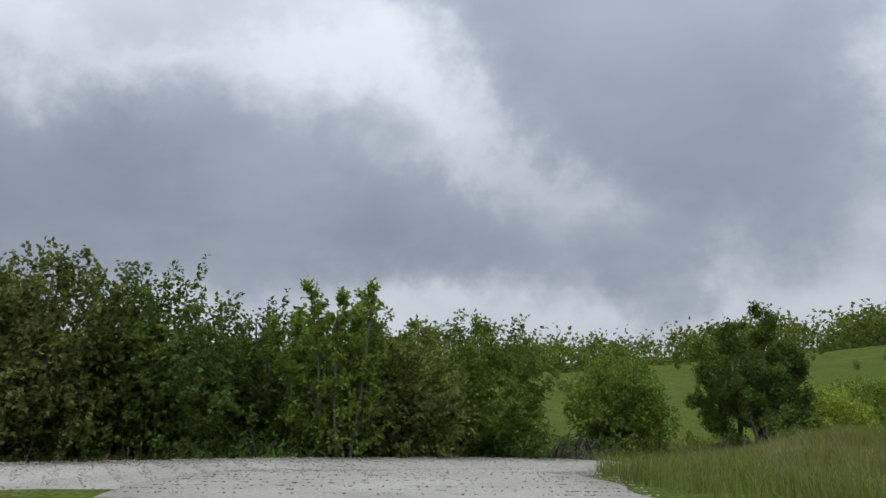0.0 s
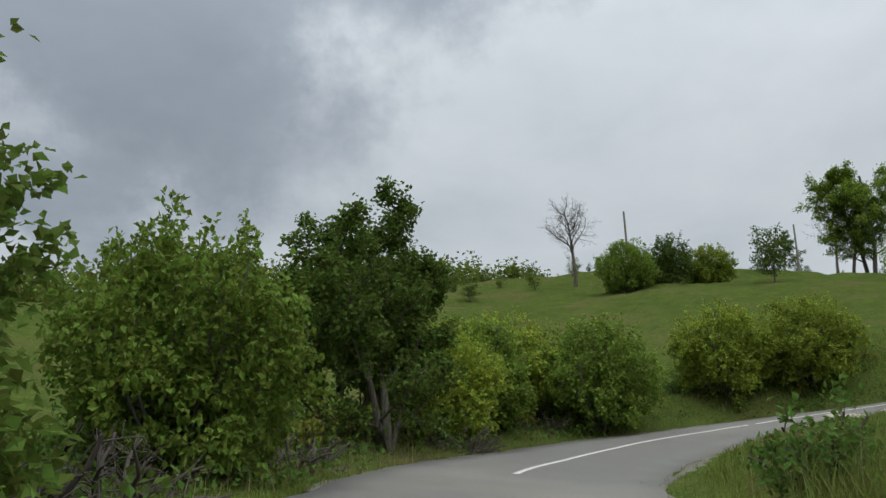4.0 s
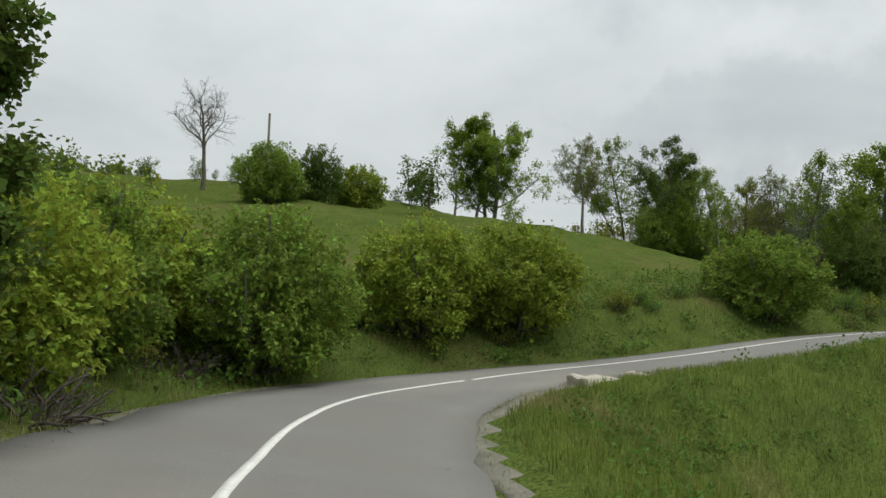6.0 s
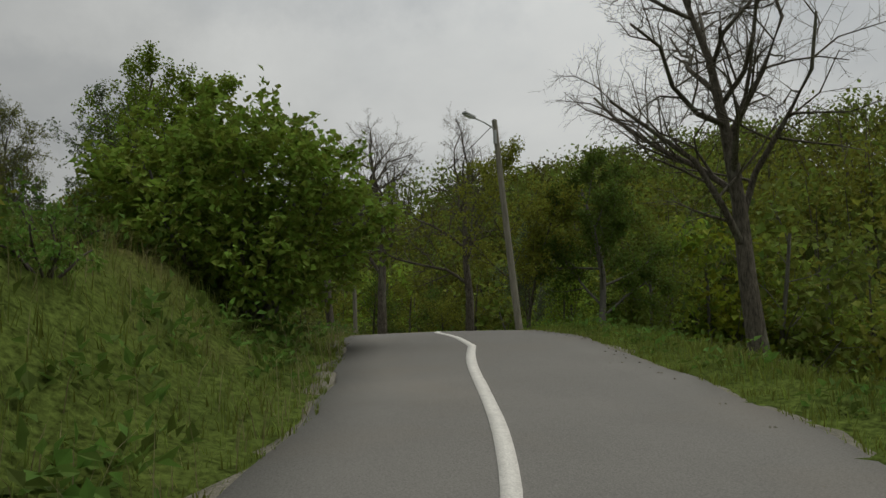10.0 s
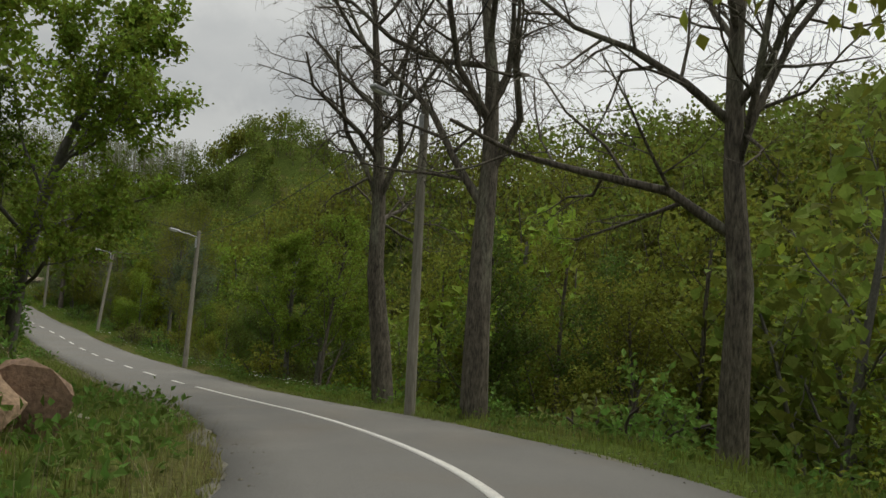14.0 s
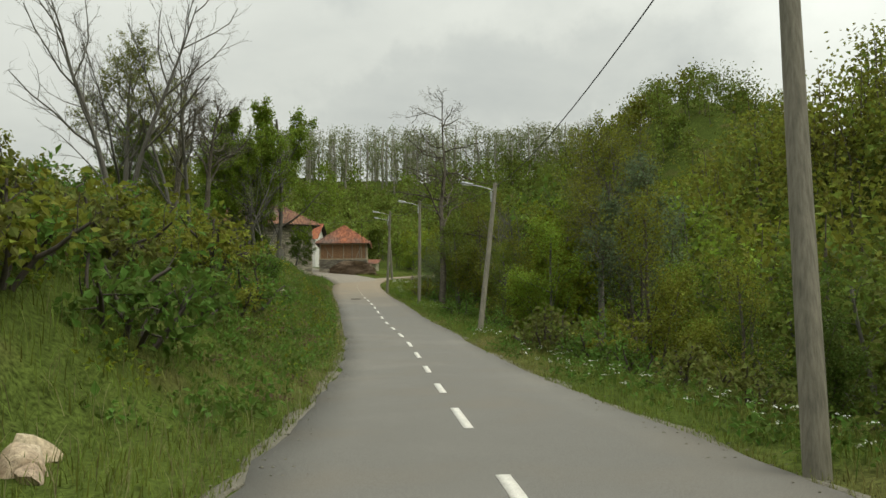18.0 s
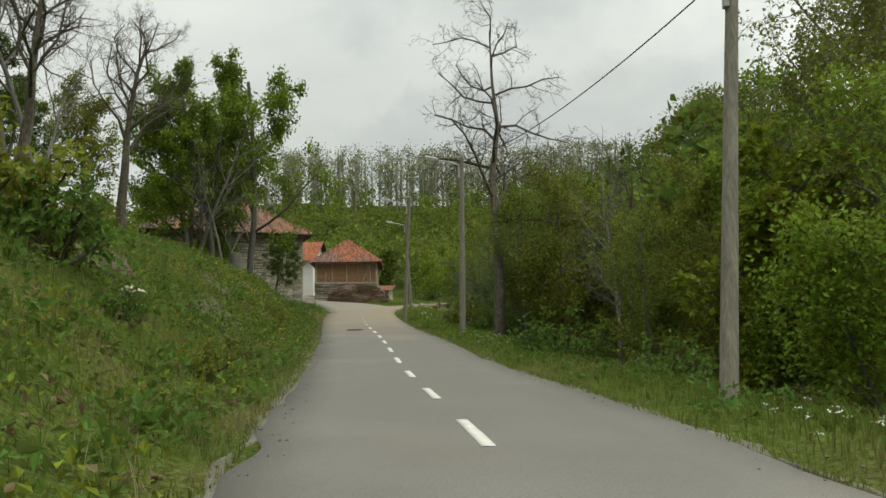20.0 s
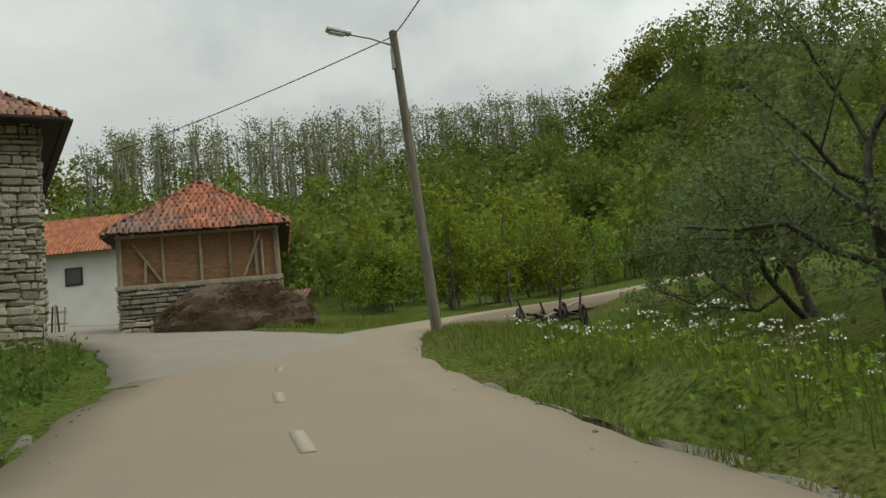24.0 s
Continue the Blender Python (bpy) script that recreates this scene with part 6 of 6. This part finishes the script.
# ---- rocks, soil, roadside odds and ends ----
def boulder_mesh(seed, mat, flat=0.7, sub=3):
    bm = bmesh.new()
    bmesh.ops.create_icosphere(bm, subdivisions=sub, radius=1.0)
    off = Vector((seed * 3.1, seed * 1.7, 0))
    for v in bm.verts:
        n = noise.noise(v.co * 1.1 + off) * 0.42 + noise.noise(v.co * 3.1 + off) * 0.16 + noise.noise(v.co * 7 + off) * 0.09
        c = v.co * (1 + n)
        # broken faces
        for k in range(10):
            d = Vector((math.sin(seed * 9.1 + k * 2.3), math.cos(seed * 5.3 + k * 1.9), math.sin(seed * 2.7 + k * 4.1))).normalized()
            over = c.dot(d) - 0.56
            if over > 0:
                c -= d * over * 0.85
        v.co = Vector((c.x, c.y, c.z * flat))
    me = bpy.data.meshes.new("rock")
    bm.to_mesh(me)
    bm.free()
    me.materials.append(mat)
    return me


def boulder(x, y, size, seed, mat, label, z=None, turn=0, stretch=(1, 1, 1), group="", name="rock", sink=0.25):
    ob = new(name, boulder_mesh(seed, mat))
    z = land_at(x, y) if z is None else z
    ob.matrix_basis = pose(x, y, z + size * stretch[2] * (0.5 - sink), 0, 0, turn) @ Matrix.Diagonal((size * stretch[0], size * stretch[1], size * stretch[2], 1))
    return tagged(ob, label, "rock", group)


for i, (x, y, size, st, t, low) in enumerate(((69.2, 20.25, 0.78, (1.0, 0.95, 1.3), 125, 0.3), (68.5, 20.9, 0.75, (1.1, 0.8, 1.1), 60, 0.75), (68.0, 21.5, 0.7, (1.2, 0.9, 1.0), 40, 0.95), (70.5, 20.5, 0.62, (1.3, 0.8, 1.1), 10, 0.45), (71.8, 20.6, 0.45, (1.3, 1.0, 0.9), 75, 0.5))):
    boulder(x, y, 1.12 * size, 3 + 2 * i, M_ROCK, "broken red-brown limestone block of the outcrop beside the road", stretch=st, turn=t, group="blocks of the rock outcrop", sink=low)
for x, y, size in ((73.2, 19.6, 0.2), (73.9, 19.9, 0.16), (74.6, 20.2, 0.13), (72.6, 20.1, 0.15)):
    boulder(x, y, 0.8 * size, 31, M_CONC, "pale grey limestone lump lying in the verge grass", stretch=(1.4, 1, 0.8), turn=x * 40, group="lumps in the verge", sink=0.55)
for i, (x, y, size) in enumerate(((100.9, 23.1, 0.34), (100.5, 23.35, 0.38), (100.1, 23.55, 0.3), (101.3, 23.3, 0.24), (100.0, 23.2, 0.2), (100.6, 22.85, 0.17), (99.6, 23.6, 0.22))):
    boulder(x, y, size, 40 + i, M_PALEROCK, "pale cracked limestone block sticking out of the bank", stretch=(1.2, 0.8, 1.3), turn=47 * i, group="pale blocks in the bank", sink=0.35)
boulder(95.9, 24.0, 0.45, 11, M_STONE, "grey lichen-covered boulder among the bank shrubs", stretch=(1.1, 1, 0.9), sink=0.5)
boulder(133.5, 30.8, 0.4, 12, M_STONE, "grey weathered rock lying in the bank grass", stretch=(1.5, 1, 0.6), turn=30, sink=0.7)
boulder(146.6, 32.3, 0.32, 13, M_CONC, "low pale limestone lump at the edge of the verge", stretch=(1.7, 0.9, 0.5), turn=15)
r11 = random.Random(11)
for i in range(130):
    x = r11.uniform(77.5, 87) if i % 3 == 0 else r11.uniform(86.5, 97.5)
    y = float(CLY(x)) + r11.triangular(5.0, 6.6, 6.0)
    boulder(x, y, r11.choice((0.06, 0.08, 0.1, 0.13, 0.19)) * r11.uniform(0.8, 1.25), 20 + i % 6, M_ROCK if i % 6 else M_CONC, "loose limestone rock lying on the red soil of the cut bank", turn=r11.uniform(0, 360), stretch=(1.2, 1, 0.9), group="rocks on the cut bank", sink=0.45)


def drape(name, label, cx, cy, rx, ry, turn, mat, seed, lift=0.035, step=0.22, kind="structure"):
    """A ragged patch of bare soil lying on the ground."""
    n, m = int(2 * rx / step), int(2 * ry / step)
    u, v = np.meshgrid(np.linspace(-1, 1, n + 1), np.linspace(-1, 1, m + 1), indexing="ij")
    c, s_ = math.cos(radians(turn)), math.sin(radians(turn))
    X, Y = cx + u * rx * c - v * ry * s_, cy + u * rx * s_ + v * ry * c
    rr = np.sqrt(u**2 + v**2) + 0.34 * wobble(X, Y, 1.3, seed) + 0.2 * wobble(X, Y, 4.3, seed) + 0.1 * wobble(X, Y, 11, seed)
    Z = land(X, Y) + lift - 0.30 * np.clip(rr - 0.8, 0, 1) + 0.06 * wobble(X, Y, 3.1, seed + 1) + 0.035 * wobble(X, Y, 8.7, seed + 2)
    i, j = np.meshgrid(np.arange(n), np.arange(m), indexing="ij")
    F = np.stack([i * (m + 1) + j, (i + 1) * (m + 1) + j, (i + 1) * (m + 1) + j + 1, i * (m + 1) + j + 1], -1).reshape(-1, 4)
    F = F[(rr.reshape(-1)[F].max(1) < 1.2)]
    ob = new(name, mesh_tris(name, np.stack([X, Y, Z], -1).reshape(-1, 3), F, mat, smooth=True))
    return tagged(ob, label, "soil", kind=kind)


drape("soil", "bare red soil of a fresh road cut", 91.8, 22.35, 5.2, 0.75, 8.6, M_REDSOIL, 1.0, 0.06, 0.12)
drape("soil", "bare red soil of a fresh road cut", 81.0, 20.75, 5.0, 0.8, 6.0, M_REDSOIL, 5.0, 0.06, 0.12)
drape("soil", "bare red soil round the rock outcrop", 69.3, 21.4, 3.0, 1.6, 0, M_REDSOIL, 2.0, 0.05)
drape("soil", "bare brown soil on the slipping bank", 158.5, 38.0, 5.0, 1.4, 14, M_SOIL, 3.0, 0.05)
drape("soil", "bare brown soil on the slipping bank", 126.0, 30.2, 2.4, 0.8, 10, M_SOIL, 4.0, 0.05)
for x, off, rx, ry, seed in ((134.5, 6.6, 1.6, 0.5, 7.0), (141.0, 5.2, 2.2, 0.6, 8.0), (148.0, 6.0, 2.6, 0.7, 9.0), (153.5, 5.0, 2.0, 0.6, 10.0), (165.5, 5.4, 2.6, 0.7, 11.0), (122.0, 6.0, 1.5, 0.5, 12.0)):
    drape("soil", "bare brown soil on the slipping bank", x, float(CLY(x)) + off, rx, ry, 13, M_SOIL, seed, 0.05)
drape("soil", "dark earth spread along the cottage bank", 172.5, 40.4, 4.0, 1.1, 14, M_SOIL, 6.0, 0.05)
# pale limestone slabs that hold the road's outer edge in the bend
for i, (x, y, z, a, b, c, t) in enumerate(((30.5, 32.55, 1.16, 1.75, 0.8, 0.55, -31), (31.95, 31.8, 1.24, 1.0, 0.75, 0.5, -34), (33.5, 31.2, 1.40, 0.6, 0.5, 0.3, -20), (34.5, 30.6, 1.50, 0.5, 0.4, 0.3, -60), (36.5, 29.3, 1.72, 1.2, 0.55, 0.5, -37),
                                         (37.7, 28.4, 1.86, 1.0, 0.5, 0.45, -38), (38.9, 27.5, 2.02, 1.0, 0.45, 0.45, -35), (40.0, 26.7, 2.20, 0.8, 0.4, 0.4, -34), (29.2, 32.9, 0.92, 0.45, 0.4, 0.3, 10))):
    bm = bmesh.new()
    box(bm, 1.2 * a, b, 0.35 * c + 0.25, Matrix.Translation((0, 0, -0.3)), 0.06, 0.07, 70 + i)
    bmesh.ops.subdivide_edges(bm, edges=bm.edges[:], cuts=3, use_grid_fill=True)
    for v in bm.verts:
        v.co += Vector((noise.noise(v.co * 2 + Vector((i, 0, 0))), noise.noise(v.co * 2 + Vector((0, i, 5))), noise.noise(v.co * 3 + Vector((9, 0, i))))) * 0.08
    ob = part("stone_slab", bm, M_CONC)
    ob.matrix_basis = pose(x, y, z + 0.1, 0, 3, t)
    tagged(ob, "pale weathered limestone slab set along the asphalt edge", "stone slab", "edge slabs")


def log(x, y, ln, rad, turn, tilt, label, mat=M_TIMBER, z=None, name="log"):
    pts = np.array([(0, 0, 0), (ln * 0.33, 0.03, 0.01), (ln * 0.66, -0.02, 0.02), (ln, 0.02, 0)])
    v, f = tubes([(pts, np.array([rad, rad * 0.95, rad * 0.85, rad * 0.7]))], 8)
    ob = new(name, mesh_tris(name, v, f, mat, smooth=True))
    ob.matrix_basis = pose(x, y, (land_at(x, y) if z is None else z) + rad * 0.6, 0, -tilt, turn)
    return tagged(ob, label, "log", "cut poles")


for i in range(5):
    x, y = 124.5 + 0.25 * i, 31.0 - 0.28 * i
    t = 160 + 6 * i
    xe, ye = x + 4.2 * math.cos(radians(t)), y + 4.2 * math.sin(radians(t))
    log(x, y, 4.2, 0.055, t, math.degrees(math.atan2(land_at(xe, ye) - land_at(x, y), 4.2)), "long pale cut pole lying on the grassy bank")


def stump():
    ob = empty("tree_stump", pose(161.3, 39.4, land_at(161.3, 39.4)), "broken grey tree stump on the bank", "stump")
    r = np.random.default_rng(5)
    pts = np.array([(0, 0, -0.2), (0.02, 0.02, 0.3), (0.0, 0.05, 0.8), (0.05, 0.1, 1.1)])
    v, f = tubes([(pts, np.array([0.42, 0.3, 0.32, 0.36]))], 12)
    v += r.normal(0, 0.03, v.shape)
    mpart("trunk", mesh_tris("stump", v, f, M_BARKG, smooth=True), ob)
    bm = bmesh.new()
    bmesh.ops.create_cone(bm, cap_ends=True, segments=12, radius1=0.35, radius2=0.2, depth=0.2, matrix=Matrix.Translation((0.06, 0.1, 1.12)))
    part("broken_top", bm, M_SOIL, ob)


stump()


def manhole(x, y):
    k = near_dist(np.array([(x, y)]), CL)[1][0]
    bm = bmesh.new()
    bmesh.ops.create_cone(bm, cap_ends=True, segments=28, radius1=0.33, radius2=0.33, depth=0.03)
    ob = empty("manhole_cover", pose(x, y, float(CLZ[k]) - 0.016), "round worn iron manhole cover in the asphalt", "manhole cover")
    part("lid", bm, M_IRON, ob)
    v, f = tubes([([(0.4 * math.cos(a), 0.4 * math.sin(a), 0.005) for a in np.linspace(0, 2 * math.pi, 25)], np.full(25, 0.02))], 6)
    mpart("frame", mesh_tris("manhole_frame", v, f, M_IRON, smooth=True), ob)


manhole(160.2, 32.75)


def paling_fence(x, y, turn, n, gap=0.16, h=1.1):
    z = land_at(x, y)
    ob = empty("paling_fence", pose(x, y, z, 0, 0, turn), "short weathered paling fence of uneven grey slats", "fence")
    r = random.Random(4)
    for i in range(n):
        bm = bmesh.new()
        box(bm, 0.075, 0.025, h * r.uniform(0.85, 1.15) + 0.2, Matrix.Translation((i * gap, r.uniform(-0.02, 0.02), -0.2)) @ pose(0, 0, 0, 0, r.uniform(-5, 5), 0), 0.008)
        part("slat", bm, M_DARKWOOD if i % 2 else M_TIMBER, ob)
    for hh in (0.35, 0.85):
        bm = bmesh.new()
        box(bm, n * gap, 0.05, 0.07, Matrix.Translation((n * gap / 2, 0.045, hh)), 0.01)
        part("rail", bm, M_TIMBER, ob)


paling_fence(202.6, 51.2, -75, 11)
paling_fence(203.3, 52.8, -60, 7)


def wagon(x, y, turn, label):
    """The rotting remains of a wooden farm wagon: wheels, axles, pole, bolsters."""
    z = land_at(x, y)
    ob = empty("old_wagon", pose(x, y, z, 0, 0, turn), label, "wagon")

    def stick(p, q, rad=0.05, name="beam", mat=M_DARKWOOD):
        v, f = tubes([([p, q], [rad, rad * 0.85])], 6)
        mpart(name, mesh_tris(name, v, f, mat, smooth=False), ob)

    for cx in (0.0, 1.9):
        for cy in (-0.55, 0.55):
            w = empty("wheel", pose(cx, cy, 0.33, 0, 0, 0), "", "")
            w.parent = ob
            a = np.linspace(0, 2 * math.pi, 17)
            v, f = tubes([([(0.34 * math.cos(t), 0, 0.34 * math.sin(t)) for t in a], np.full(17, 0.035))], 5)
            mpart("rim", mesh_tris("rim", v, f, M_DARKWOOD), w)
            for t in np.arange(0, 6.28, 0.785):
                v, f = tubes([([(0, 0, 0), (0.33 * math.cos(t), 0, 0.33 * math.sin(t))], [0.022, 0.02])], 4)
                mpart("spoke", mesh_tris("spoke", v, f, M_DARKWOOD), w)
        stick((cx, -0.6, 0.33), (cx, 0.6, 0.33), 0.05, "axle")
        stick((cx, -0.45, 0.4), (cx, -0.55, 1.0), 0.035, "stake")
        stick((cx, 0.45, 0.4), (cx, 0.58, 0.9), 0.035, "stake")
    stick((-0.5, 0, 0.42), (2.6, 0.05, 0.38), 0.05, "pole")
    stick((-0.2, -0.4, 0.5), (2.2, -0.3, 0.46), 0.04, "side_rail")
    stick((0.1, 0.4, 0.5), (2.3, 0.35, 0.5), 0.04, "side_rail")
    stick((1.0, -0.6, 0.15), (2.9, 0.5, 0.2), 0.04, "loose_beam", M_TIMBER)
    stick((-0.6, 0.5, 0.1), (0.9, -0.7, 0.7), 0.035, "loose_beam", M_TIMBER)


wagon(187.6, 31.6, -25, "rotting remains of a dark wooden farm wagon in the grass")
wagon(201.2, 53.2, 30, "old grey wooden cart parked by the white house")


# ---- flowers ----
def umbels(name, label, x, y, height, mat, head, seed):
    """Stalks with flat or round flower heads."""
    r = np.random.default_rng(seed)
    z = land(x, y)
    n = len(x)
    top = np.stack([x + r.normal(0, 0.05, n), y + r.normal(0, 0.05, n), z + height], 1)
    per = 9
    c = top.repeat(per, 0)
    k = len(c)
    q = c + np.stack([r.normal(0, head, k), r.normal(0, head, k), r.normal(0, head * 0.25, k)], 1)
    v1, f1 = leaf_mesh(q, r.normal(0, 1, (k, 3)) * np.array([1, 1, 0.2]), head * 0.9, head * 0.8, r, 0.0)
    br = [(np.array([(x[i], y[i], z[i] - 0.05), top[i]]), np.array([0.006, 0.004])) for i in range(n)]
    v2, f2 = tubes(br, 3)
    f2 = np.concatenate([f2[:, [0, 1, 2]], f2[:, [0, 2, 3]]], 0)
    ob = new(name, mesh_tris(name, np.concatenate([v1, v2]), np.concatenate([f1, f2 + len(v1)]), [mat, M_WEED], index=np.r_[np.zeros(len(f1)), np.ones(len(f2))]))
    tagged(ob, label, "flowers", kind="stuff")


r12 = np.random.default_rng(12)
x, y = r12.uniform(169, 181, 150), r12.uniform(27.5, 33.6, 150)
ok = (float(1) * (np.array([CLY(a) for a in x]) - y) > 3.6)
umbels("white_flowers", "white umbel flowers in the roadside grass", x[ok], y[ok], r12.uniform(0.3, 0.6, ok.sum()), M_WHITEFLOWER, 0.05, 13)
xs, ys, es, r12 = verge_points(260, 146, 176, -1, 0.4, 3.0, 1.0, 14)
umbels("dandelion_clocks", "pale dandelion seed heads on the lower verge", xs, ys, r12.uniform(0.15, 0.35, len(xs)), M_WHITEFLOWER, 0.022, 15)
xs, ys, es, r12 = verge_points(170, 84, 128, -1, 0.5, 2.2, 1.0, 16)
umbels("white_flowers", "small white flowers along the lower verge", xs, ys, r12.uniform(0.15, 0.35, len(xs)), M_WHITEFLOWER, 0.03, 17)
xs, ys, es, r12 = verge_points(420, 148, 170, 1, 1.2, 4.5, 1.0, 18)
umbels("yellow_flowers", "patch of small yellow flowers on the bank", xs, ys, r12.uniform(0.15, 0.4, len(xs)), M_YELLOWFLOWER, 0.035, 19)


# ---- loose stones on the gravel, crumbs of earth and twigs on the road ----
def pebbles(name, label, x, y, z, size, mat, seed):
    r = np.random.default_rng(seed)
    n = len(x)
    base = np.array([(1, 0, 0), (0, 1, 0), (-1, 0, 0), (0, -1, 0), (0, 0, 0.55), (0, 0, -0.5)], float)
    V = base[None] * (size[:, None, None] * r.uniform(0.6, 1.4, (n, 6, 1)))
    a = r.uniform(0, 6.28, n)
    c, s_ = np.cos(a)[:, None], np.sin(a)[:, None]
    V = np.stack([V[..., 0] * c - V[..., 1] * s_, V[..., 0] * s_ + V[..., 1] * c, V[..., 2]], -1) + np.stack([x, y, z], 1)[:, None]
    F = np.array([(0, 1, 4), (1, 2, 4), (2, 3, 4), (3, 0, 4), (1, 0, 5), (2, 1, 5), (3, 2, 5), (0, 3, 5)])
    tagged(new(name, mesh_tris(name, V.reshape(-1, 3), (F[None] + np.arange(n)[:, None, None] * 6).reshape(-1, 3), mat)), label, "stones", kind="stuff")


r13 = np.random.default_rng(21)
k = r13.integers(0, len(TRACK), 26000)
ox = r13.choice([-2.6, -1.0, 0.4, 2.6], 26000) + r13.normal(0, 0.55, 26000)
x, y = TRACK[k, 0] + ox, TRACK[k, 1] + r13.uniform(-0.3, 0.3, 26000)
ok = (np.abs(ox) < 3.3) & (y > 2) & (y < 19)
pebbles("loose_gravel", "loose grey gravel stones on the track", x[ok], y[ok], line_z(TRACK)[k][ok] - 0.022, r13.uniform(0.008, 0.028, ok.sum()), M_GRAVEL, 22)
sel = np.where((CL[:, 0] > -16) & (CL[:, 0] < 6))[0]
k = r13.choice(sel, 16000)
o = np.clip(r13.choice([-2.4, -0.5, 0.9, 2.7], 16000) + r13.normal(0, 0.55, 16000), -3.1, 3.1)
along = r13.uniform(-0.3, 0.3, 16000)
x, y = CL[k, 0] + CLN[k, 0] * o + CLT[k, 0] * along, CL[k, 1] + CLN[k, 1] * o + CLT[k, 1] * along
pebbles("loose_gravel", "loose grey gravel stones along the hedge", x, y, CLZ[k] + crossfall(CL[k, 0]) * o - 0.012, r13.uniform(0.01, 0.034, 16000), M_GRAVEL, 23)
sel = np.where((CL[:, 0] > 12) & (CL[:, 0] < 188))[0]
k = r13.choice(sel, 2600)
o = np.sign(r13.normal(0, 1, 2600)) * (2.75 - np.abs(r13.normal(0, 0.45, 2600)))
pebbles("road_grit", "small stones and crumbs of earth on the asphalt", CL[k, 0] + CLN[k, 0] * o, CL[k, 1] + CLN[k, 1] * o, CLZ[k] + crossfall(CL[k, 0]) * o - 0.03, r13.uniform(0.008, 0.028, 2600), M_SHOULDER, 24)
